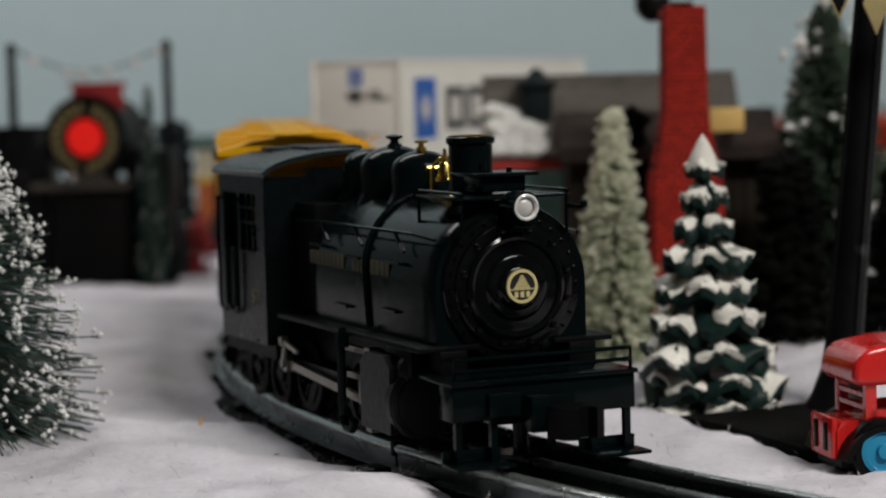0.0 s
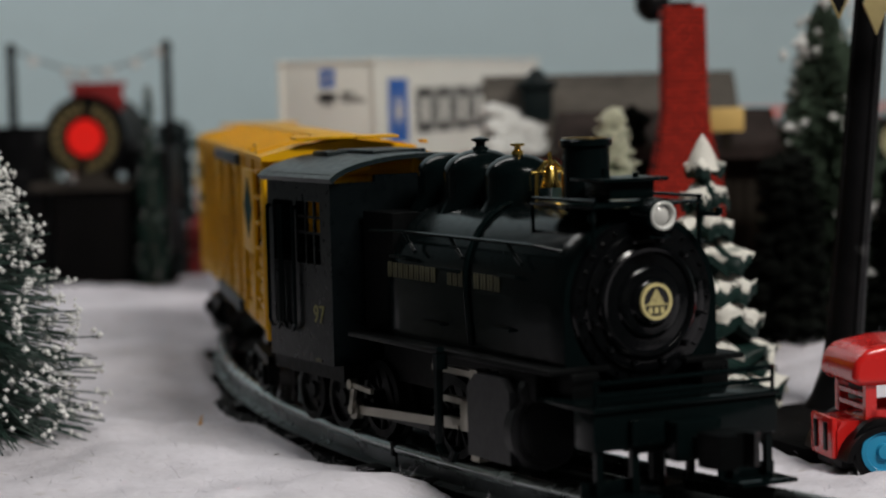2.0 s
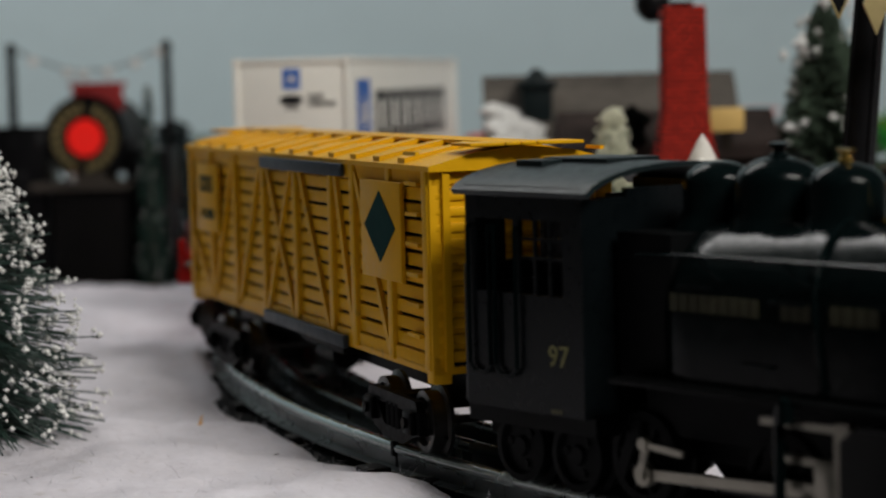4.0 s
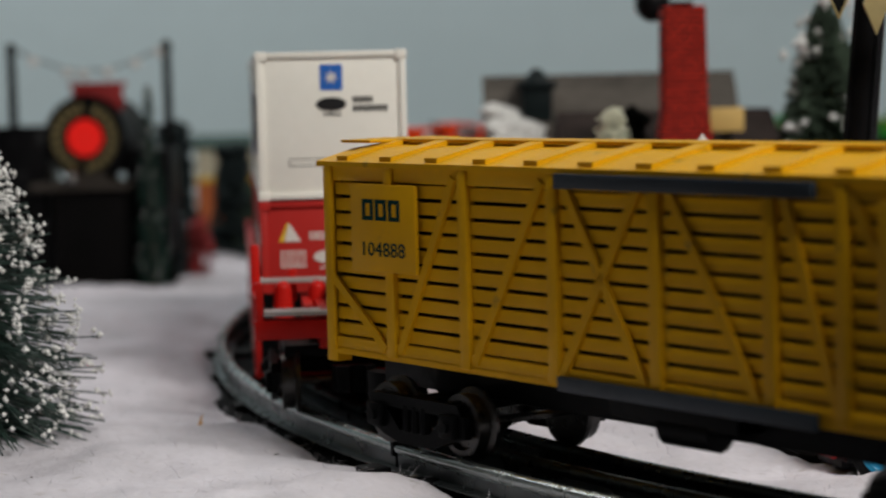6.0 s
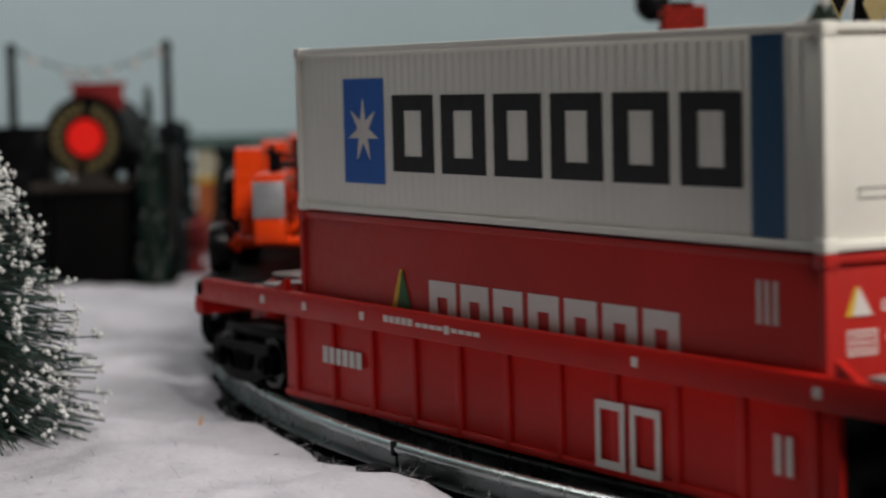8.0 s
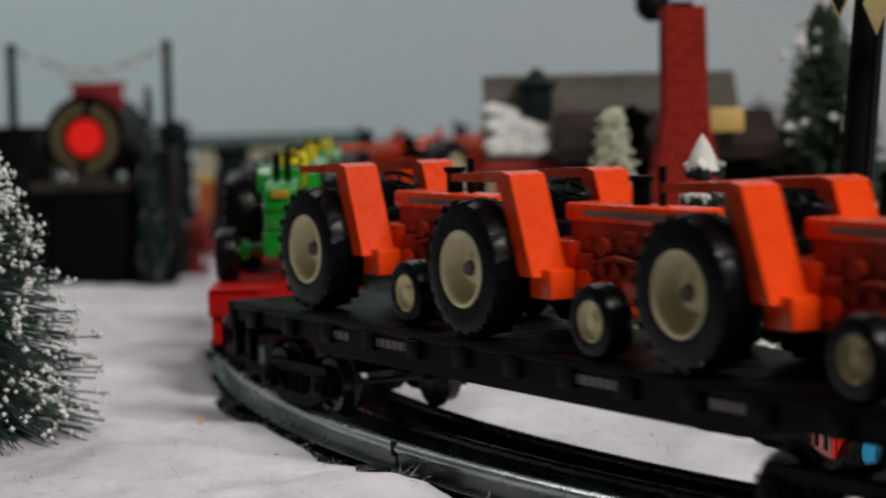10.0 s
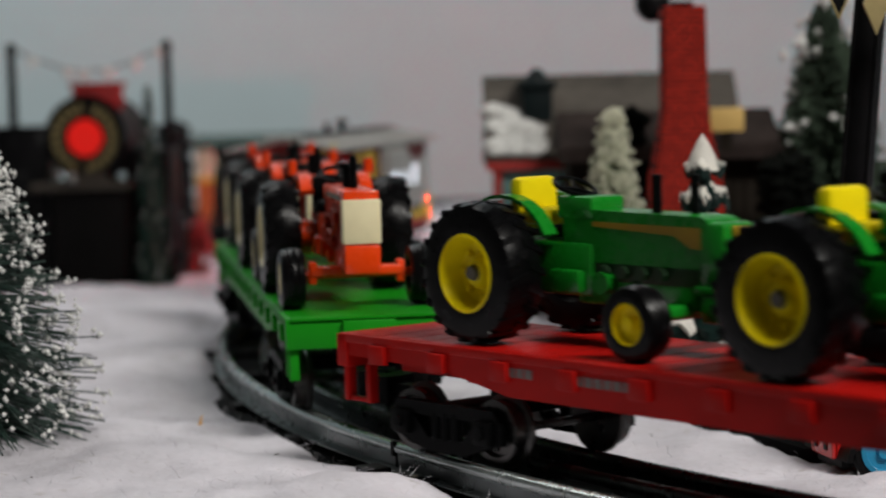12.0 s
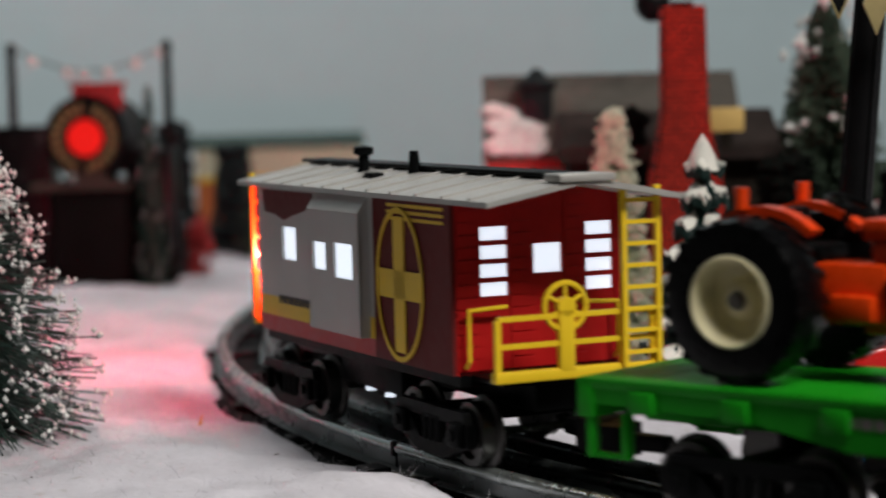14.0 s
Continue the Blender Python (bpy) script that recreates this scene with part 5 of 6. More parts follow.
    put("smoke_pipe", M_BLACKM, car, lambda b: (lathe(b, [(2.6, z1 + 2), (1.6, z1 + 5), (1.6, z1 + 8.5), (3.0, z1 + 9), (3.0, z1 + 11), (0, z1 + 11.6)], along("z", -26, -8), 16),
                                              rod(b, (6, -6, z1 + 3), (6, -6, z1 + 10.5), 2.0, 1.3, 10), box(b, -10, -4, -15, -11, z1 + 1.5, z1 + 4.2, 0.4)), "black stove pipe and vent")
    for s in (-1, 1):
        def railing(b, s=s):
            g = 23.5
            x = s * (h + (20 if s > 0 else 12))
            box(b, *sorted((x - s * 2, x + s)), -g, g, z0, z0 + 2.8, 0.3)
            for y in (-g + 1, g - 1, g - 10):
                box(b, x - 0.7, x + 0.7, y - 0.8, y + 0.8, z0 + 2, z0 + 16)
            for z in (z0 + 8.6, z0 + 15.6):
                box(b, x - 0.6, x + 0.6, -g + 1, g - 1, z, z + 1.3)
            box(b, x - 1.2, x + 1.2, -5.2, -0.8, z0 + 2, z0 + 18, 0.4)
            m = Matrix.Translation((x, -3, z0 + 18.5)) @ along("x")
            n = 20
            for i in range(n):
                a, c = 2 * math.pi * i / n, 2 * math.pi * (i + 1) / n
                rod(b, m @ Vector((6 * math.cos(a), 6 * math.sin(a), 0)), m @ Vector((6 * math.cos(c), 6 * math.sin(c), 0)), 0.8, seg=6)
            for k in range(6):
                a = math.pi * k / 3
                rod(b, m @ Vector((0, 0, 0)), m @ Vector((6 * math.cos(a), 6 * math.sin(a), 0)), 0.6, seg=6)
            rod(b, m @ Vector((0, 0, -1)), m @ Vector((0, 0, 1.2)), 2.6, seg=12)
            for y in (-w + 3.5, w - 3.5):
                tube(b, [(s * (h + 1), y, z0 + 2), (s * (h + 3), y, z0 + 4), (s * (h + 3), y, z0 + 17), (s * (h + 3), y * 0.5, z0 + 17.5)], 0.6, 6)
        put("railing", M_RAILING, car, railing, "yellow end railing with a brake wheel")

        def ladder(b, s=s):
            x, y0 = s * (h + (21.4 if s > 0 else 11)), s * (w - 12)
            for y in (y0, y0 + s * 10):
                box(b, x - 0.8, x + 0.8, y - 0.7, y + 0.7, z0 + 2, z1 + 2.4)
            for k in range(8):
                z = z0 + 5 + k * 5.6
                box(b, x - 0.6, x + 0.6, *sorted((y0, y0 + s * 10)), z, z + 1.1)
        put("ladder", M_RAILING, car, ladder, "yellow end ladder")

    def lantern(b, s):
        lathe(b, [(0, 0), (3.6, 0), (3.6, 5), (2.4, 5), (2.4, 0.6), (0, 0.6)], pose(-h + 0.5, s * 17, 46, 0, -85, 0), 20)
    for shell, s in zip(sides("rear_lantern", M_BLACKM, car, lantern, "black rear lantern tube"), (-1, 1)):
        put("red_lens", M_REDLIT, shell, lambda b, s=s: lathe(b, [(1.6, 1.0), (1.6, 1.3), (0, 1.5)], pose(-h + 0.5, s * 17, 46, 0, -85, 0), 18), "glowing red lens")
        # glowing ring added to spread red light over railing and snow
        put("lens_ring", M_REDGLOW, shell, lambda b, s=s: lathe(b, [(2.6, 5.05), (3.5, 5.05), (3.5, 5.4), (2.6, 5.4), (2.6, 5.05)], pose(-h + 0.5, s * 17, 46, 0, -85, 0), 20), "added glowing ring that spreads red light on the railing")
    # glowing discs stand for glints of interior light leaking through the floor; no lamps here
    for x, y in ((-4, -17), (6, -14), (12, -18)):
        put("floor_light", M_LIT, car, lambda b, x=x, y=y: rod(b, (x, y, 11.2), (x, y, 12.2), 1.5, seg=10), "glowing disc for interior light leaking through the floor")
    put("platform_floor", M_BLACKM, car, lambda b: [box(b, *sorted((s * (h + 0.2), s * (h + (18 if s > 0 else 10)))), -20, 20, z0 - 1.4, z0, 0.2) for s in (-1, 1)], "black end platform")
    put("underframe", M_BLACKM, car, lambda b: (box(b, -h - 14, h + 14, -9, 9, 15, z0, 0.5), box(b, -24, 20, -18, 18, 12, z0, 0.8), box(b, -h, h, -w + 2, w - 2, z0 - 3, z0 + 1)))
    for x in (-52, 52):
        bogie(car, x)
    coupler(car, h + 16, 1)
    coupler(car, -h - 6, -1)
    return car


CABOOSE = 170.1
BLACK_FLAT, RED_FLAT, GREEN_FLAT = 86.8, 116.5, 146.5
locomotive()
stock_car()
well_car()
flat_car(M_BLACKM, BLACK_FLAT, "black flat car loaded with orange tractors")
flat_car(M_FLATRED, RED_FLAT, "bright red flat car loaded with green tractors")
flat_car(M_FLATGREEN, GREEN_FLAT, "bright green flat car loaded with orange tractors")
load(tractor(M_TORANGE, M_CREAM, "loader"), BLACK_FLAT, (74, -23, -120))
load(tractor(M_TGREEN, M_TYELLOW, "green"), RED_FLAT, (79, -7, -117))
load(tractor(M_TORANGE, M_CREAM, "orange"), GREEN_FLAT, (83, -21, -129))
caboose()


# ---- the scenery: metres for places, millimetres for shapes ----
M_NEEDLE = material("dark_needles", (0.014, 0.038, 0.028), 0.6, spec=0.12, vary=0.4, grain=400, big=60, bump=0.1)
M_NEEDLE2 = material("glossy_needles", (0.022, 0.045, 0.036), 0.38, spec=0.4, vary=0.4, grain=400, big=60, bump=0.1)
M_TIPS = material("flocked_snow", (0.74, 0.74, 0.72), 0.95, vary=0.12, grain=500, bump=0.6)
M_RESIN = material("resin_green", (0.008, 0.022, 0.019), 0.45, spec=0.15, vary=0.4, grain=300, big=120, bump=0.4)
M_RESINSNOW = material("painted_snow", (0.78, 0.755, 0.69), 0.6, vary=0.2, grain=260, big=110, bump=0.6, spots=0.22, spot_colour=(0.10, 0.13, 0.11))
M_FROST = material("frosted_needles", (0.29, 0.33, 0.21), 0.9, vary=0.45, grain=300, big=70, bump=0.6)
M_FROSTTIP = material("frost", (0.62, 0.62, 0.48), 0.95, vary=0.2, grain=300)
M_BARK = material("twisted_wire", (0.05, 0.04, 0.03), 0.8, vary=0.3)
M_IRON = material("black_iron", (0.005, 0.005, 0.0055), 0.35, spec=0.1, vary=0.3, grain=260, bump=0.25, spots=0.03, spot_colour=(0.06, 0.06, 0.06))
M_TRUCK = material("red_tin", (0.55, 0.016, 0.014), 0.24, vary=0.1, grain=200, coat=0.5, bump=0.05, spots=0.03, spot_colour=(0.12, 0.05, 0.04))
M_BLUEW = material("blue_wheel", (0.02, 0.24, 0.42), 0.4, vary=0.1)
M_SHINGLE = material("grey_shingles", (0.10, 0.088, 0.075), 0.85, vary=0.3, grain=220, big=60, bump=0.6, piece=0.25)
M_DARKROOF = material("brown_roof", (0.038, 0.028, 0.025), 0.85, spec=0.08, vary=0.3, grain=220, big=60, bump=0.6, piece=0.25)
M_TEALWALL = material("teal_wall", (0.16, 0.33, 0.31), 0.7, vary=0.2, grain=200)
M_REDTRIM = material("red_trim", (0.36, 0.03, 0.025), 0.6, vary=0.15)
M_BROWN = material("brown_boards", (0.022, 0.018, 0.014), 0.85, spec=0.05, vary=0.3, grain=150, big=50, bump=0.4, piece=0.2)
M_OCHRE = material("ochre_sign", (0.62, 0.42, 0.14), 0.6, vary=0.12)
M_AMBER = material("amber_pane", (0.45, 0.22, 0.05), 0.3, vary=0.2)
M_DIRT = material("dark_board", (0.006, 0.0056, 0.0056), 0.8, spec=0.04, vary=0.4, grain=200, bump=0.5)


def brick_material():
    m = bpy.data.materials.new("red_brick_print")
    m.use_nodes = True
    nt = m.node_tree
    b = nt.nodes["Principled BSDF"]
    tc, br, nz = (nt.nodes.new(k) for k in ("ShaderNodeTexCoord", "ShaderNodeTexBrick", "ShaderNodeTexNoise"))
    mp = nt.nodes.new("ShaderNodeMapping")
    mp.inputs["Rotation"].default_value = (radians(90), 0, 0)
    nt.links.new(tc.outputs["Object"], mp.inputs[0])
    nt.links.new(mp.outputs[0], br.inputs["Vector"])
    br.inputs["Scale"].default_value = 120
    br.inputs["Color1"].default_value, br.inputs["Color2"].default_value, br.inputs["Mortar"].default_value = (0.52, 0.030, 0.016, 1), (0.34, 0.018, 0.011, 1), (0.10, 0.014, 0.011, 1)
    br.inputs["Mortar Size"].default_value = 0.06
    nz.inputs["Scale"].default_value = 300
    nt.links.new(br.outputs[0], b.inputs["Base Color"])
    b.inputs["Roughness"].default_value = 0.8
    b.inputs["Specular IOR Level"].default_value = 0.08
    bp = nt.nodes.new("ShaderNodeBump")
    bp.inputs["Strength"].default_value, bp.inputs["Distance"].default_value = 0.8, 0.0006
    nt.links.new(br.outputs[1], bp.inputs["Height"])
    bp.invert = True
    nt.links.new(bp.outputs[0], b.inputs["Normal"])
    return m


M_BRICK = brick_material()


def mesh_part(name, verts, faces, mat, parent, label="", kind="", smooth=True):
    me = bpy.data.meshes.new(name)
    me.from_pydata(verts, [], faces)
    me.materials.append(mat)
    if smooth:
        me.polygons.foreach_set("use_smooth", [True] * len(me.polygons))
    ob = new(name, me)
    ob.parent = parent
    return tagged(ob, label, kind=kind)


def blob(verts, faces, c, r, rng, flat=1.0):
    """A small uneven clump: an octahedron with jittered corners, once divided."""
    n = len(verts)
    ring = [(0, 0, 1), (1, 0, 0), (0, 1, 0), (-1, 0, 0), (0, -1, 0), (0, 0, -1)]
    for p in ring:
        k = r * rng.uniform(0.6, 1.3)
        verts.append((c[0] + p[0] * k, c[1] + p[1] * k, c[2] + p[2] * k * flat))
    for f in ((0, 1, 2), (0, 2, 3), (0, 3, 4), (0, 4, 1), (5, 2, 1), (5, 3, 2), (5, 4, 3), (5, 1, 4)):
        faces.append(tuple(n + i for i in f))


def bristle_tree(name, label, place, height, radius, count, needle, tips, seed, white_top=0.5, thin=0.45, droop=-0.25, tip_size=1.3, group="", tips_low=0.30):
    """A bottle-brush tree: a twisted wire trunk, stiff bristles round it, snow on their ends."""
    rng = random.Random(seed)
    t = thing(name, label, "tree", group, pose(*place))
    put("trunk", M_BARK, t, lambda b: (rod(b, (0, 0, 0), (0, 0, height * 0.97), 1.6, 0.6, 8), rod(b, (0, 0, 0), (0, 0, 4), 6, 5, 14)))
    nv, nf, tv, tf = [], [], [], []
    for i in range(count):
        h = rng.random() ** 1.15
        z = height * (0.06 + 0.94 * h)
        reach = (radius * (1 - h) ** 0.82 + 2.2) * rng.uniform(0.72, 1.06)
        a = rng.uniform(0, 2 * math.pi)
        d = Vector((math.cos(a), math.sin(a), droop + rng.uniform(-0.28, 0.22) + 0.5 * h)).normalized()
        p, q = Vector((0, 0, z)), Vector((0, 0, z)) + d * reach
        side = d.cross(Vector((0, 0, 1))).normalized() * thin
        up = side.cross(d).normalized() * thin
        n = len(nv)
        for c in (side, up, -side, -up):
            nv.append(tuple((p + c) / 1000))
        for c in (side, up, -side, -up):
            nv.append(tuple((q + c * 0.55) / 1000))
        for j in range(4):
            nf.append((n + j, n + (j + 1) % 4, n + 4 + (j + 1) % 4, n + 4 + j))
        nf.append((n + 4, n + 5, n + 6, n + 7))
        if rng.random() < tips_low + white_top * h:
            for _ in range(rng.randint(3, 6)):
                c = q + Vector((rng.gauss(0, 1), rng.gauss(0, 1), rng.gauss(0, 1))) * tip_size * 0.5
                blob(tv, tf, c / 1000, tip_size * rng.uniform(0.22, 0.48) / 1000, rng)
        if rng.random() < white_top * 0.7:
            c = p + (q - p) * rng.uniform(0.6, 0.98) + Vector((0, 0, thin))
            blob(tv, tf, c / 1000, tip_size * rng.uniform(0.3, 0.6) / 1000, rng)
    crown = mesh_part("crown", nv, nf, needle, t, "stiff bristle branches")
    mesh_part("flock", tv, tf, tips, crown, "white flock on the bristle ends", kind="stuff", smooth=False)
    return t


def resin_pine(name, label, place, height, radius, tiers, seed, green, snow_mat, arms=9):
    """A moulded tree: tiers of drooping boughs, each with a lump of painted snow."""
    rng = random.Random(seed)
    t = thing(name, label, "tree", "", pose(*place))
    put("trunk", green, t, lambda b: rod(b, (0, 0, 0), (0, 0, height * 0.93), radius * 0.5, 1.6, 10))

    def bough(b, a, z, reach, drop, wide, lift, fat, start=0.0):
        n, m = 6, 5
        rows = []
        for i in range(n + 1):
            u = start + (1 - start) * i / n
            w = wide * (0.30 + 0.70 * math.sin(math.pi * min(1, u * 0.72 + 0.10))) * (1 if i < n else 0.5)
            if start:
                w *= 0.25 + 0.75 * min(1.0, i / 3)
            row = []
            for j in range(m):
                s = -1 + 2 * j / (m - 1)
                x = reach * (u - 0.10 * abs(s) ** 1.5 * (i == n)) + rng.uniform(-0.5, 0.5)
                y = w * (s + rng.uniform(-0.12, 0.12))
                zz = z - drop * u ** 1.3 + 0.34 * drop * u ** 4 + lift - abs(s) ** 1.5 * w * 0.62 + rng.uniform(-0.8, 0.8)
                row.append((x * math.cos(a) - y * math.sin(a), x * math.sin(a) + y * math.cos(a), zz))
            rows.append(row)
        top = [[b.verts.new(p) for p in r] for r in rows]
        low = [[b.verts.new((p[0] * 0.97, p[1] * 0.97, p[2] - fat)) for p in r] for r in rows]
        for i in range(n):
            for j in range(m - 1):
                b.faces.new((top[i][j], top[i + 1][j], top[i + 1][j + 1], top[i][j + 1]))
                b.faces.new((low[i][j], low[i][j + 1], low[i + 1][j + 1], low[i + 1][j]))
            b.faces.new((top[i][0], low[i][0], low[i + 1][0], top[i + 1][0]))
            b.faces.new((top[i][-1], top[i + 1][-1], low[i + 1][-1], low[i][-1]))
        for j in range(m - 1):
            b.faces.new((top[n][j], low[n][j], low[n][j + 1], top[n][j + 1]))
            b.faces.new((top[0][j], top[0][j + 1], low[0][j + 1], low[0][j]))
    g, s = bmesh.new(), bmesh.new()
    for k in range(tiers):
        u = k / (tiers - 1)
        z = height * (0.17 + 0.76 * u)
        reach = radius * (1 - u * 0.76)
        n = max(4, round(arms * (1 - 0.55 * u)))
        for i in range(n):
            a = 2 * math.pi * (i + rng.uniform(-0.22, 0.22) + 0.5 * (k % 2)) / n
            rr, dd, ww = reach * rng.uniform(0.80, 1.16), 2.0 + reach * rng.uniform(0.42, 0.62), reach * rng.uniform(0.36, 0.50)
            bough(g, a, z, rr, dd, ww * 1.1, 0, 3.0)
            if rng.random() < 0.95:
                f = rng.uniform(0.92, 1.05)
                bough(s, a + rng.uniform(-0.10, 0.10), z + 0.2, rr * f, dd * f, ww * rng.uniform(0.70, 1.02), 0.9, 1.5, rng.uniform(0.30, 0.60) * (1 - 0.6 * u))
    lathe(s, [(radius * 0.22, height * 0.87), (radius * 0.17, height * 0.91), (radius * 0.08, height * 0.965), (0, height)], None, 9)
    crown = part("crown", g, green, t, "dark green moulded boughs", smooth=60)
    part("bough_snow", s, snow_mat, crown, "cream-white painted snow on the boughs", smooth=60)
    return t


bristle_tree("bottle_brush_tree", "dark green bottle-brush tree with white flocked tips on the snow", (-0.1445, 0.675, -0.012), 102, 46, 1350, M_NEEDLE2, M_TIPS, 3, 0.34, 0.42, -0.36, 2.3, tips_low=0.17)
resin_pine("snowy_pine", "moulded dark pine tree with thick painted snow on its boughs", (0.0855, 0.722, -0.013), 94, 27.5, 9, 11, M_RESIN, M_RESINSNOW, 9)
bristle_tree("frosted_fir", "pale frosted olive-green miniature fir tree", (0.0655, 0.842, -0.012), 98, 18, 1300, M_FROST, M_FROSTTIP, 5, 0.55, 0.7, -0.25, 2.0)
M_RESINB = material("mid_green", (0.045, 0.066, 0.045), 0.7, spec=0.08, vary=0.4, grain=300, big=100, bump=0.5)
bristle_tree("tall_snowy_pine", "tall green pine with white snow patches behind the post", (0.163, 0.935, -0.012), 142, 40, 2300, M_RESINB, M_TIPS, 23, 0.0, 1.2, -0.12, 7.5, tips_low=0.014)
bristle_tree("slim_dark_tree", "slim dark bottle-brush tree by the display engine", (-0.1585, 1.205, -0.012), 112, 9, 500, M_NEEDLE, M_TIPS, 8, 0.03, 0.7, tips_low=0.04)


def chimney():
    t = thing("brick_chimney", "tall red brick factory chimney with a flared base", "chimney", "", pose(0.0975, 0.885, -0.012, 0, 0, 0))

    def shaft(b):
        rows = [(14.5, 12, 0), (14.2, 12, 62), (13.6, 11.5, 72), (11.0, 10, 84), (9.0, 8.6, 96), (8.5, 8.3, 139)]
        rings = []
        for hx, hy, z in rows:
            c = 0.9
            rings.append([b.verts.new((x, y, z)) for x, y in ((-hx + c, -hy), (hx - c, -hy), (hx, -hy + c), (hx, hy - c), (hx - c, hy), (-hx + c, hy), (-hx, hy - c), (-hx, -hy + c))])
        for r0, r1 in zip(rings[:-1], rings[1:]):
            for i in range(8):
                b.faces.new((r0[i], r0[(i + 1) % 8], r1[(i + 1) % 8], r1[i]))
        b.faces.new(rings[-1])
    put("shaft", M_BRICK, t, shaft, "red brick shaft")
    put("flue", M_IRON, t, lambda b: rod(b, (0, 0, 138), (0, 0, 141), 4.5, seg=14))


chimney()


def cottage():
    """A grey-roofed house with teal walls, red trim and a snow patch, and its dark brown wing."""
    t = thing("toy_house", "teal toy house with grey shingle roof, red trim and snow", "house", "", pose(0.0785, 1.03, -0.012))
    hx, hy, ez, rz = 54, 32, 78, 112.0
    for s, n in ((-1, "wall"), (1, "wall")):
        put(n, M_TEALWALL, t, lambda b, s=s: box(b, -hx, hx, *sorted((s * hy, s * (hy - 2))), 0, ez), smooth=0)
        put("gable_wall", M_TEALWALL, t, lambda b, s=s: prism(b, [(-hy + 2, 0), (hy - 2, 0), (hy - 2, ez), (0, rz - 3), (-hy + 2, ez)], "x", *sorted((s * hx, s * (hx - 2)))), smooth=0)
        put("roof_slope", M_SHINGLE, t, lambda b, s=s: prism(b, [(s * (hy + 5), ez - 3), (0, rz - 2), (0, rz + 0.4), (s * (hy + 5), ez)][::s], "x", -hx - 4, hx + 4), "grey shingle roof", smooth=0)
        put("fascia", M_REDTRIM, t, lambda b, s=s: box(b, -hx - 4, hx + 4, *sorted((s * (hy + 5), s * (hy + 3.4))), ez - 7, ez - 2.6), "red eave trim", smooth=0)
    for k in range(7):
        for s in (-1,):
            y, z = s * (hy + 4 - k * 5.2), ez + 0.6 + k * (rz - ez) / 7.1
            put("shingle_course", M_SHINGLE, t, lambda b, y=y, z=z: prism(b, [(y, z - 0.6), (y + 6, z + 5.2), (y + 6, z + 6.0), (y, z + 0.7)], "x", -hx - 4.4, hx + 4.4), smooth=0)

    def patch(b):
        rng = random.Random(4)
        for i in range(70):
            u, v = rng.random(), rng.random()
            x = -hx - 1 + 20 * u
            k = v * (0.85 - 0.45 * u)
            y = -(hy + 5) * (1 - k * 0.8)
            bmesh.ops.create_icosphere(b, subdivisions=1, radius=rng.uniform(3.5, 5.5), matrix=Matrix.Translation((x, y, ez + k * 0.8 * (rz - ez))) @ Matrix.Diagonal((1.3, 1.0, 0.55, 1)))
    tagged(put("roof_snow", M_TIPS, t, patch, smooth=80), "heaped white snow on the roof corner", kind="stuff")

    def stack(b):
        box(b, -41, -27, -22, -8, 84, 109, 1.0)
        box(b, -43, -25, -24, -6, 107, 111, 1.0)
        lathe(b, [(6, 110), (5, 113), (2, 116), (0, 117)], along("z", -34, -15), 12)
    put("roof_vent", M_ROOF, t, stack, "dark capped roof vent")
    for x, z, w, h in ((-36, 34, 15, 24), (-8, 34, 13, 22)):
        f = put("window_frame", M_REDTRIM, t, lambda b, x=x, z=z, w=w, h=h: [box(b, x - w / 2, x + w / 2, -hy - 2, -hy - 0.1, z - h / 2, z - h / 2 + 2), box(b, x - w / 2, x + w / 2, -hy - 2, -hy - 0.1, z + h / 2 - 2, z + h / 2),
                                                                          box(b, x - w / 2, x - w / 2 + 2, -hy - 2, -hy - 0.1, z - h / 2, z + h / 2), box(b, x + w / 2 - 2, x + w / 2, -hy - 2, -hy - 0.1, z - h / 2, z + h / 2),
                                                                          box(b, x - 0.6, x + 0.6, -hy - 2, -hy - 0.1, z - h / 2, z + h / 2)], "red window frame", smooth=0)
        put("pane", M_AMBER, f, lambda b, x=x, z=z, w=w, h=h: box(b, x - w / 2 + 1, x + w / 2 - 1, -hy - 1, -hy - 0.2, z - h / 2 + 1, z + h / 2 - 1), "amber window pane", smooth=0)
    for x in (-hx + 1, -22, 8):
        put("corner_post", M_REDTRIM, t, lambda b, x=x: box(b, x - 1.8, x + 1.8, -hy - 3.4, -hy - 0.3, 0, ez - 5), "red porch post", smooth=0)

    w = thing("brown_cabin", "dark brown board cabin with a low brown roof", "house", "", pose(0.096, 0.955, -0.012))
    put("wall", M_BROWN, w, lambda b: box(b, -42, 42, -26, 26, 0, 80), "dark brown board wall", smooth=0)
    for i in range(16):
        put("board", M_BROWN, w, lambda b, i=i: box(b, -42 + i * 5.25, -37.2 + i * 5.25, -27, -25.9, 0, 79.5, 0.3), smooth=0)
    put("roof", M_DARKROOF, w, lambda b: prism(b, [(-34, 80.5), (-34, 83), (-4, 97), (28, 88), (28, 80.5)], "x", -46, 46), "brown shingle roof", smooth=0)
    put("eave", M_DARKROOF, w, lambda b: box(b, -47, 47, -36, -33.6, 76.5, 82, 0.4), smooth=0)
    put("sign_board", M_OCHRE, w, lambda b: box(b, 16, 30, -38, -36.2, 88, 98, 0.3), "plain ochre sign board on the roof edge")
    put("sign_post", M_BROWN, w, lambda b: box(b, 21, 25, -36.2, -34, 80, 97, 0.3))


cottage()


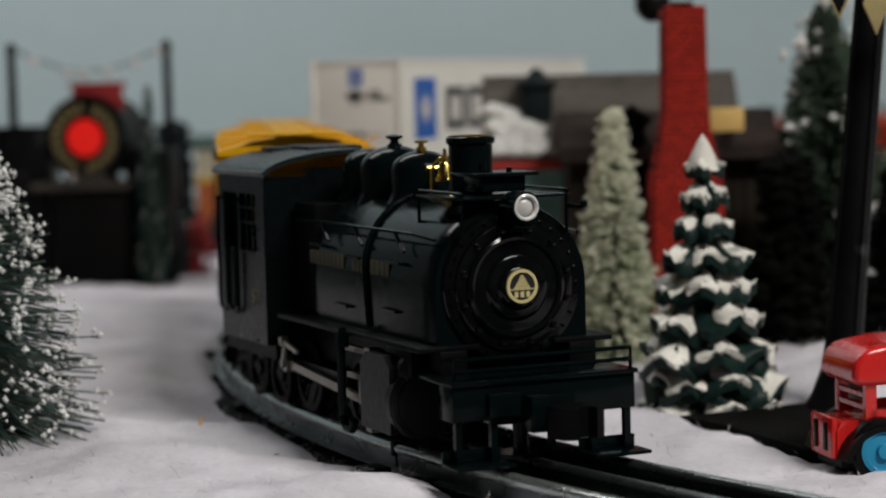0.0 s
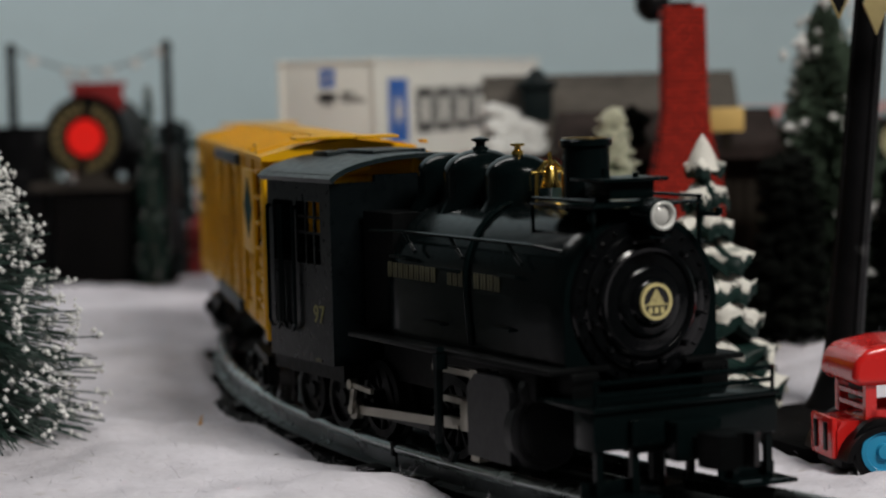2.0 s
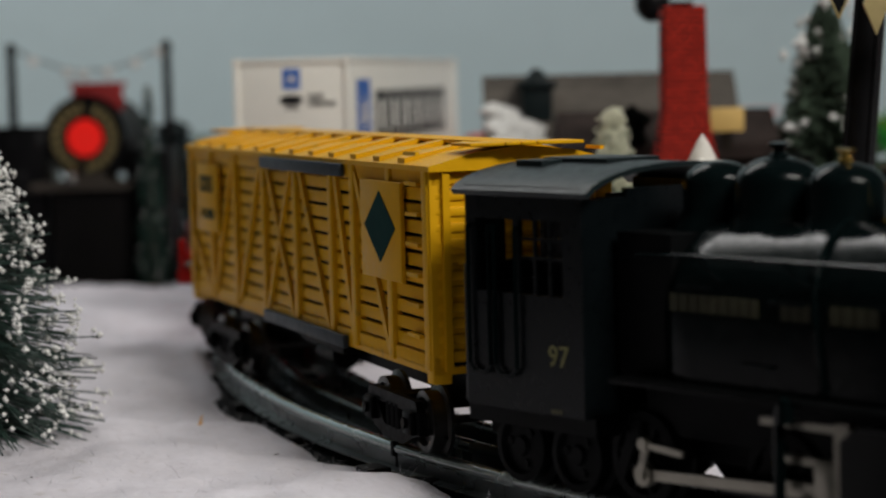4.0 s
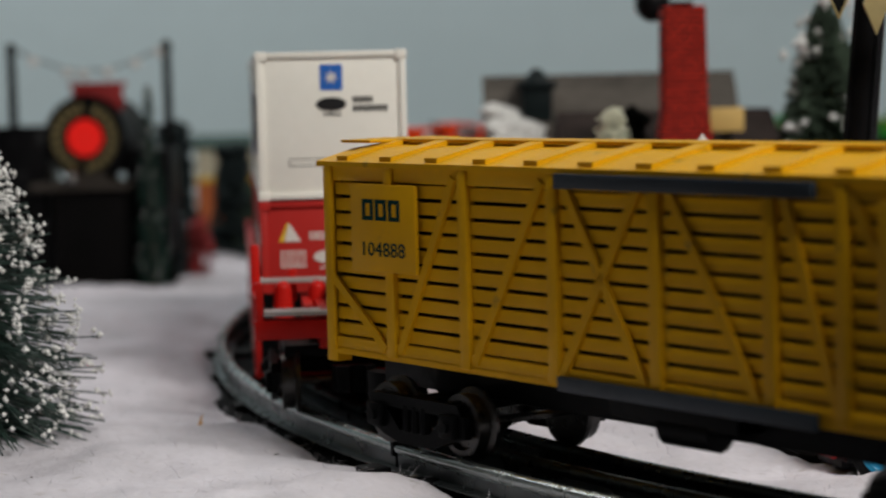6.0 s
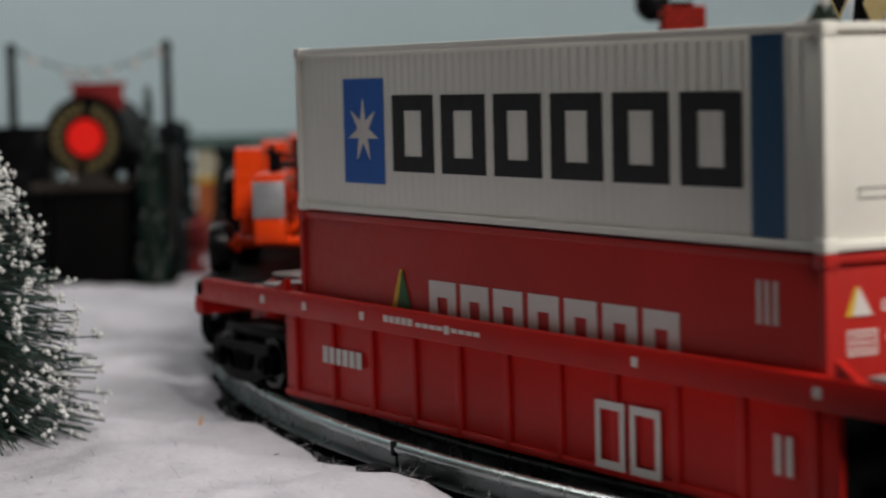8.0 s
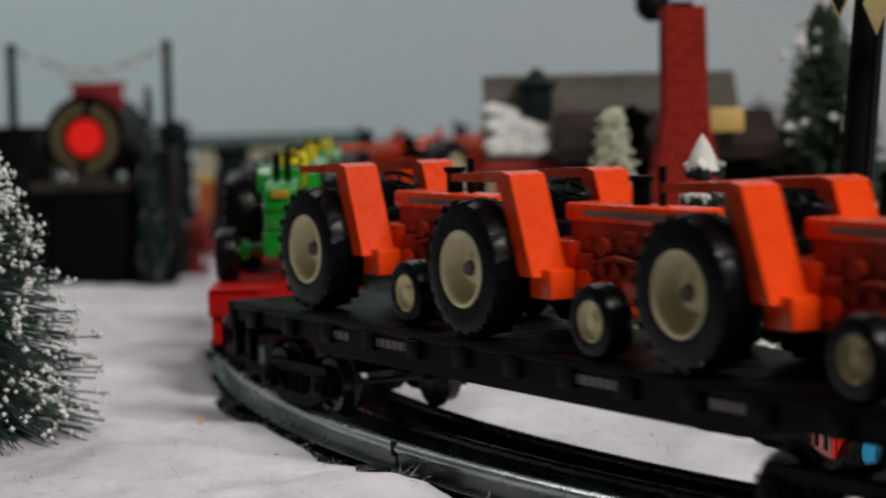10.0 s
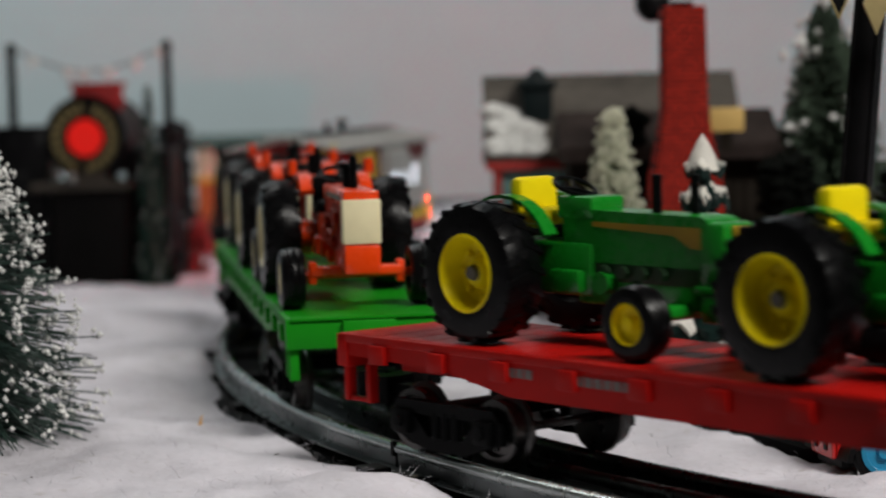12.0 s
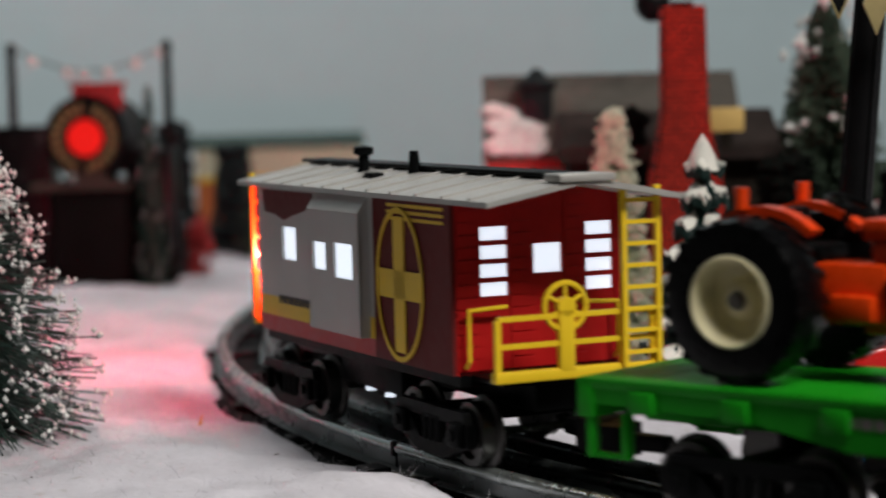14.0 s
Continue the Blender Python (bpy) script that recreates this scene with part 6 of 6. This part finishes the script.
def dark_bush(label, place, spread, high, n, mat, seed, name="dark_bush", size=4.0):
    """A low heap of small leafy clumps."""
    rng = random.Random(seed)
    t = thing(name, label, "bush", "", pose(*place))
    v, f = [], []
    for _ in range(n):
        a, q, z = rng.uniform(0, 6.283), math.sqrt(rng.random()), rng.random()
        k = spread * q * (1 - 0.55 * z)
        c = Vector((k * math.cos(a), k * math.sin(a), 1 + high * z))
        blob(v, f, c / 1000, size * rng.uniform(0.4, 1.0) / 1000, rng, 0.7)
    mesh_part("foliage", v, f, mat, t, smooth=False)
    put("stem", M_BARK, t, lambda b: rod(b, (0, 0, 0), (0, 0, high * 0.8), 1.5, 0.7, 7))
    return t


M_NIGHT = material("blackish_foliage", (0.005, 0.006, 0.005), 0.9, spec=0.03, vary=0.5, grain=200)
M_REDLEAF = material("red_foliage", (0.28, 0.03, 0.03), 0.8, vary=0.5, grain=200)
M_BERRY = material("red_ball", (0.45, 0.02, 0.015), 0.35, vary=0.1, coat=0.4)
# the first two bushes are added to darken the gap behind pine and post
dark_bush("added blackish bush filling the dark gap behind the pine", (0.140, 0.895, -0.012), 19, 76, 620, M_NIGHT, 31, size=5.5)
dark_bush("added blackish bush filling the dark gap behind the post", (0.190, 0.90, -0.012), 20, 70, 520, M_NIGHT, 32, size=5.5)
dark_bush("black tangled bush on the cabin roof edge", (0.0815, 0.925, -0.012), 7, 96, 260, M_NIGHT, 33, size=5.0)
dark_bush("small red foliage bush by the display engine", (-0.140, 1.27, -0.012), 9, 34, 70, M_REDLEAF, 34, size=5.0, name="red_bush")
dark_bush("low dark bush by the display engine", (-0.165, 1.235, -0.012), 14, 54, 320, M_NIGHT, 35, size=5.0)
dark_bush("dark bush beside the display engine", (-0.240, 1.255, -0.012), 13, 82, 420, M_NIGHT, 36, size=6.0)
dark_bush("dark green bush near the parked car", (-0.120, 1.36, -0.012), 14, 48, 300, M_RESINB, 37, size=5.0)


M_DUSK = material("grey_green_foliage", (0.022, 0.031, 0.032), 0.8, spec=0.08, vary=0.5, grain=200, big=60)
dark_bush("grey-green bush behind the display engine", (-0.163, 1.345, -0.012), 17, 88, 520, M_DUSK, 41, size=6.0)
dark_bush("grey-green bush near the parked car", (-0.128, 1.36, -0.012), 17, 74, 460, M_DUSK, 42, size=6.0)
dark_bush("low dark bush with grey leaves by the box", (-0.158, 1.27, -0.012), 14, 40, 300, M_DUSK, 43, size=5.0)
dark_bush("small faded red bush by the box", (-0.166, 1.25, -0.012), 9, 14, 60, M_REDLEAF, 44, size=4.5, name="red_bush")


def ornament():
    t = thing("ball_ornament", "shiny red ball on a short green stake", "ornament", "", pose(0.1465, 0.975, -0.012))
    put("ball", M_BERRY, t, lambda b: bmesh.ops.create_uvsphere(b, u_segments=20, v_segments=12, radius=5.6, matrix=Matrix.Translation((0, 0, 83))))
    put("cap", M_TIPS, t, lambda b: rod(b, (0, 0, 88), (0, 0, 91), 2.4, 1.2, 10))
    put("stake", M_RESINB, t, lambda b: rod(b, (0, 0, 0), (0, 0, 79), 1.4, seg=8))


ornament()


def shed():
    t = thing("dark_shed", "low dark brown shed between the cabin and the post", "shed", "", pose(0.1575, 0.945, -0.012))
    put("wall", M_BROWN, t, lambda b: box(b, -19, 26, -16, 16, 0, 58, 0.5), "dark brown wall")
    put("roof", M_DARKROOF, t, lambda b: prism(b, [(-20, 57), (-20, 59), (0, 68), (20, 59), (20, 57)], "x", -22, 29), "dark brown roof")


shed()


def lamp_post():
    t = thing("street_lamp", "black round-headed toy street lamp behind the chimney", "lamp", "", pose(0.0905, 0.938, -0.012))
    put("head", M_IRON, t, lambda b: bmesh.ops.create_uvsphere(b, u_segments=20, v_segments=12, radius=7.6, matrix=Matrix.Translation((0.5, 0, 142))))
    put("pole", M_IRON, t, lambda b: rod(b, (6.5, 0, 0), (6.5, 0, 140), 1.2, seg=8))
    put("arm", M_IRON, t, lambda b: rod(b, (0, 0, 146), (7, 0, 139), 1.2, seg=8))


lamp_post()


def crossing_post():
    t = thing("crossing_signal", "black iron crossing post with a black and gold diamond sign", "signal", "", pose(0.1255, 0.704, -0.0115))

    def post(b):
        lathe(b, [(0, 0), (13, 0), (12.2, 3), (9.4, 8), (7.0, 16), (6.0, 26), (5.6, 60), (4.8, 172), (0, 174)], None, 16)
        for v in b.verts:
            v.co.x += v.co.z * 0.088
    column = put("post", M_IRON, t, post, "fluted black iron post")
    for a in (0.4, 1.97, 3.54, 5.11):
        put("flute", M_IRON, column, lambda b: rod(b, (5.8 * math.cos(a) + 1.76, 5.8 * math.sin(a), 20), (4.6 * math.cos(a) + 15.1, 4.6 * math.sin(a), 172), 0.9, seg=6))
    put("base_plate", M_DIRT, t, lambda b: prism(b, [(-52, -12), (-38, -6), (-8, 10), (30, 14), (60, -30), (60, -88), (-14, -87), (-24, -78), (-31, -58), (-40, -34)], "z", 0.0, 4.4), "dark flat base board")

    def diamond(b, x, z, w, h):
        prism(b, [(x - w, z), (x, z - h), (x + w, z), (x, z + h)], "y", -20.5, -19)
    sign = put("sign_board", M_IRON, t, lambda b: [diamond(b, x, z, 4.2, 9.5) for x, z in ((-2, 137.4), (17.6, 132))] + [box(b, -1, 1.4, -20, -4, 140, 142)], "black diamond boards")
    put("sign_diamond", M_GOLDB, sign, lambda b: diamond(b, 9.6, 132.0, 4.0, 9.5), "pale gold diamond")
    put("sign_edge", M_GOLDB, sign, lambda b: [tube(b, [(-2 - 4.2, -20.8, 137.4), (-2, -20.8, 137.4 - 9.5), (-2 + 4.2, -20.8, 137.4)], 0.35, 5)], "thin gold edging")


M_GOLDB = material("pale_gold", (0.42, 0.34, 0.16), 0.4, 0.3, vary=0.2, grain=300)
crossing_post()


def toy_truck():
    """An old tin truck seen from its front corner."""
    t = thing("toy_truck", "glossy red tin toy truck with black fenders and blue wheels", "truck", "", pose(0.1318, 0.6165, -0.0125, 0, 0, -168))
    # x ahead
    def body(b):
        prism(b, [(2, 7), (27, 7), (27, 14), (25.6, 16.4), (2, 17.6)], "y", -8.4, 8.4)
        box(b, 26.6, 28.4, -8.0, 8.0, 6, 17.6, 0.8)
        box(b, -30, 19, -11, 11, 7, 17.4, 1.0)
    put("hood", M_TRUCK, t, body, "red hood and lower cab")

    def cab(b):
        for s in (-1, 1):
            for x in (2, 18, -22):
                box(b, x - 1.6, x + 1.6, *sorted((s * 11, s * 9.2)), 17, 27)
            box(b, -30, 18, *sorted((s * 11, s * 9.4)), 17, 19.6)
        for z in (19.6, 23.0):
            box(b, 17.4, 19.4, -10, 10, z, z + 1.2)
        box(b, 17.4, 19.4, -10, -8.4, 17, 27)
        box(b, 17.4, 19.4, 8.4, 10, 17, 27)
    put("cab_frame", M_TRUCK, t, cab, "red window posts")

    def roof(b):
        prism(b, [(-32, 26.5), (22.5, 26.5), (23.6, 29), (23.2, 33), (20, 36.4), (10, 38.2), (-32, 38.6)], "y", -12.6, 12.6)
    r = put("roof", M_TRUCK, t, roof, "rounded red roof")
    mod = r.modifiers.new("round", "BEVEL")
    mod.width, mod.segments = 0.0016, 3
    put("grille_slot", M_IRON, t, lambda b: [box(b, 28.3, 28.9, y - 1.1, y + 1.1, 8, 16, 0.3) for y in (-3.6, 3.6)], "dark radiator slots")
    for s in (-1, 1):
        def fender(b, s=s):
            arc = [(16 + 11.4 * math.cos(radians(a)), 4.4 + 11.4 * math.sin(radians(a))) for a in range(10, 176, 11)]
            prism(b, arc + [(16 + (x - 16) * 0.86, 4.4 + (z - 4.4) * 0.86) for x, z in arc[::-1]], "y", *sorted((s * 8.2, s * 15.6)))
        put("fender", M_IRON, t, fender, "glossy black fender")
        for x in (16, -20):
            w = put("wheel", M_IRON, t, lambda b, s=s, x=x: lathe(b, [(0, -2.4), (8.2, -2.4), (9.0, -1.4), (9.0, 1.6), (8.2, 2.6), (0, 2.6)], along("y" if s > 0 else "-y", x, s * 12, 8.8), 24), "black tyre")
            put("hub", M_BLUEW, w, lambda b, s=s, x=x: lathe(b, [(6.6, 2.0), (6.6, 3.0), (5.4, 3.4), (5.0, 2.6), (2.4, 2.8), (2.0, 4.0), (0, 4.2)], along("y" if s > 0 else "-y", x, s * 12, 8.8), 20), "bright blue wheel disc")
    put("floor_pan", M_IRON, t, lambda b: box(b, -30, 26, -9, 9, 3.4, 7.2, 0.5))


toy_truck()


def display_engine():
    """A black engine front with a red-lit drumhead, on a black box, with posts and a garland."""
    t = thing("display_engine", "black engine-front display with a red-lit drumhead on a box", "display", "", pose(-0.196, 1.225, -0.012))
    put("drum", M_DRUM, t, lambda b: lathe(b, [(0, -46), (21, -46), (22.5, -44), (22.5, -3), (23.4, -2), (23.4, 0), (20, 1), (0, 1)], pose(0, 0, 85, 90, 0, -10), 40), "dull grey-black drum")
    put("drum_band", M_IRON, t, lambda b: lathe(b, [(22.7, -8), (23.6, -8), (23.6, 1.2), (11, 1.8), (11, 1.0), (22.7, 1)], pose(0, 0, 85, 90, 0, -10), 40))
    put("red_disc", M_REDDISC, t, lambda b: lathe(b, [(10.3, 1.0), (10.0, 2.6), (0, 3.0)], pose(0, 0, 85, 90, 0, -10), 36), "glowing red disc")

    def ring(b):
        for k in range(22):
            if k in (5, 16):
                continue
            a = 2 * math.pi * k / 22
            m = pose(0, 0, 85, 90, 0, -10) @ Matrix.Rotation(a, 4, "Z")
            vs = [m @ Vector(p) for p in ((13.5, -1.2, 2.0), (19, -1.6, 2.0), (19, 1.6, 2.0), (13.5, 1.2, 2.0))]
            lo = [b.verts.new(q) for q in vs]
            hi = [b.verts.new(m @ Vector((p[0], p[1], 2.6))) for p in ((13.5, -1.2), (19, -1.6), (19, 1.6), (13.5, 1.2))]
            b.faces.new(hi)
            for j in range(4):
                b.faces.new((lo[j], lo[(j + 1) % 4], hi[(j + 1) % 4], hi[j]))
    put("ring_lettering", M_GOLDDIM2, t, ring, "worn gold bars of lettering round the disc", smooth=0)
    put("sign_board", M_BERRYD, t, lambda b: (box(b, -7, 21, 2, 5, 100, 114, 0.5), box(b, -9, 23, 1.4, 5.6, 113, 115.4, 0.5)), "dark red board with a gold edge")
    put("shelf", M_SHELF, t, lambda b: box(b, -30, 25, -12, 40, 56.5, 60.5, 0.6), "grey-brown shelf")
    put("box_base", M_DIRT, t, lambda b: box(b, -18, 23, -8, 38, 0, 56.4, 0.8), "black box base")
    put("cradle", M_SHELF, t, lambda b: prism(b, [(-14, 60), (14, 60), (10, 66), (-10, 66)], "y", -6, 34))
    # mirror ball added only to give the red lantern's glint below the drum
    put("lamp_jewel", M_CHROME, t, lambda b: bmesh.ops.create_uvsphere(b, u_segments=20, v_segments=12, radius=3.4, matrix=Matrix.Translation((-6, -13, 63.6))), "small bright metal ball added to mirror the red lantern")
    put("side_box", M_IRON, t, lambda b: box(b, -54, -22, 6, 40, 0, 92, 1.0), "dark box beside the drum")
    put("side_box", M_IRON, t, lambda b: box(b, 20, 46, 6, 40, 20, 78, 1.0), "dark box beside the drum")
    for x in (-43, 44):
        put("post", M_IRON, t, lambda b, x=x: (rod(b, (x, 18, 0), (x, 18, 134), 3.0, 2.4, 10), rod(b, (x, 18, 133), (x, 18, 138), 3.4, 2.4, 10)), "dark post")

    def line(b):
        pts = [(-43 + 87 * u, 18, 136 - 14 * math.sin(math.pi * u)) for u in [i / 14 for i in range(15)]]
        tube(b, pts, 0.6, 5)
    g = put("garland_wire", M_IRON, t, line, "thin sagging wire")
    for i, u in enumerate((0.14, 0.36, 0.46, 0.62, 0.80, 0.95)):
        put("garland_bulb", M_TIPS, g, lambda b, u=u: bmesh.ops.create_icosphere(b, subdivisions=2, radius=3.0, matrix=Matrix.Translation((-43 + 87 * u, 18, 133.6 - 14 * math.sin(math.pi * u)))), "pale round bulb")


M_CHROME = material("bright_metal", (0.30, 0.29, 0.28), 0.2, 1.0, vary=0.1, bump=0)
M_DRUM = material("dull_drum", (0.03, 0.033, 0.033), 0.6, spec=0.1, vary=0.25, grain=150)
M_GOLDDIM2 = material("dull_gold", (0.20, 0.16, 0.07), 0.6, vary=0.3, grain=300)
M_BERRYD = material("dark_red_board", (0.28, 0.018, 0.018), 0.6, vary=0.15)
M_SHELF = material("grey_brown_wood", (0.05, 0.043, 0.036), 0.6, spec=0.1, vary=0.2, grain=120)
display_engine()


def parked_car():
    t = thing("parked_freight_car", "cream and orange toy freight car with a green roof", "railway car", "", pose(-0.112, 1.53, -0.004, 0, 0, 4))
    put("lower_body", M_ORANGEB, t, lambda b: box(b, -56, 56, -26, 26, 6, 40, 0.6), "orange lower sides")
    for x in range(-54, 56, 12):
        put("side_rib", M_ORANGEB, t, lambda b, x=x: box(b, x - 1, x + 1, -27, -26.3, 6, 39))
    put("upper_body", M_CREAMB, t, lambda b: box(b, -56, 56, -26.2, 26.2, 40, 62, 0.6), "cream upper sides")
    put("stripe", M_YELP, t, lambda b: box(b, -56.5, 56.5, -26.8, 26.8, 39, 42, 0.3))
    put("roof", M_ROOFG, t, lambda b: prism(b, [(-29, 61), (-28, 64), (0, 70), (28, 64), (29, 61)], "x", -59, 59), "dark green roof")
    put("underframe", M_BLACKM, t, lambda b: box(b, -52, 52, -18, 18, -6, 6, 0.6))
    for x in (-36, 36):
        put("truck_frame", M_BLACKM, t, lambda b, x=x: box(b, x - 16, x + 16, -24, 24, -8, 2, 0.8))


M_ORANGEB = material("faded_orange", (0.42, 0.11, 0.03), 0.6, vary=0.15)
M_CREAMB = material("faded_cream", (0.55, 0.50, 0.36), 0.6, vary=0.12)
M_ROOFG = material("roof_green", (0.02, 0.055, 0.04), 0.5, vary=0.2)
parked_car()


def small_bits():
    """Litter on the snow and the clip beside the rail."""
    t = thing("track_clip", "black plastic wiring clip beside the outer rail", "clip", "", pose(-0.0105, 0.594, -0.0105, 0, 0, -28))
    put("clip_body", M_TIE, t, lambda b: (box(b, -8, 8, -4, 4, 0, 3.4, 0.6), box(b, -5, 5, -6, -3, 1, 4.6, 0.5), box(b, -10, -6, -2, 3, 0.5, 2.2, 0.3)))
    put("terminal", M_ROD, t, lambda b: (rod(b, (3, -3, 3.4), (3, -3, 5.0), 1.1, seg=8), rod(b, (-3, -3, 3.4), (-3, -3, 5.0), 1.1, seg=8)))
    leaf = thing("dry_leaf", "tiny curled orange-brown dry leaf on the snow", "leaf", "", pose(-0.0785, 0.697, snow_height(-0.0785, 0.697)))
    put("blade", M_LEAF, leaf, lambda b: prism(b, [(-0.9, 0), (-0.3, 0.6), (0.2, 2.4), (0.9, 3.4), (0.6, 1.6), (0.5, 0.2), (0.2, -0.6)], "y", -0.25, 0.25))
    rng = random.Random(12)
    for i, (x, y) in enumerate(((-0.125, 0.60), (-0.112, 0.588), (0.062, 0.668), (-0.05, 0.64))):
        s = thing("twig_bit", "tiny dark twig fragment on the snow", "twig", "twig bits", pose(x, y, snow_height(x, y) + 0.0004, 0, 0, rng.uniform(0, 180)))
        put("twig", M_BARK, s, lambda b: tube(b, [(-0.7, 0, 0), (0, 0.15, 0.1), (0.7, -0.1, 0)], 0.14, 5))


M_LEAF = material("dry_leaf_brown", (0.75, 0.38, 0.07), 0.7, vary=0.2)
small_bits()


# ---- what moves ----
def on_loop(degrees, half, ahead=0.0, up=0.0, inward=0.0):
    """The pose of a car whose middle is that far round the loop, with its trucks on the rails."""
    a = radians(degrees)
    rho = math.sqrt(R * R - (half / 1000) ** 2)
    m = Matrix.Translation((CX + rho * math.cos(a), CY + rho * math.sin(a), 0.0)) @ Matrix.Rotation(a + math.pi / 2, 4, "Z")
    return m @ Matrix.Translation((ahead, inward, up))


def motions():
    """Carries every car round the loop and turns its wheels."""
    steps = [i * 0.25 for i in range(57)]
    for ob, behind, half, *rest in TRAIN:
        # the slack between engine and train runs out as it gathers speed
        def slack(t, name=ob.name):
            if name == "steam_locomotive":
                return 1.7 * min(1.0, max(0.0, (t - 3.2) / 2.2))
            if name == "stock_car":
                return 0.45 - 0.37 * min(1.0, max(0.0, (t - 5.8) / 1.2))
            return 0.0
        walk(ob, [(t, on_loop(turn_at(t) - behind + slack(t), half, *rest)) for t in steps])
    start = turn_at(0)
    fine = [i / 15 for i in range(211)]
    for ob, place, r in SPUN:
        walk(ob, [(t, Matrix.Translation(place) @ Matrix.Rotation(radians((turn_at(t) - start)) * R / r - 0.94, 4, "Y")) for t in fine])
    for ob, place, reach in RODS:
        rows = []
        for t in fine:
            a = radians(turn_at(t) - start) * R / 0.011 - 0.94
            pin = Vector((0.0064 * math.sin(a), 0, 0.0064 * math.cos(a)))
            tilt = math.asin((pin.z - 0.0) / reach) if reach else 0.0
            rows.append((t, Matrix.Translation(place + pin) @ Matrix.Rotation(tilt, 4, "Y")))
        walk(ob, rows)


motions()
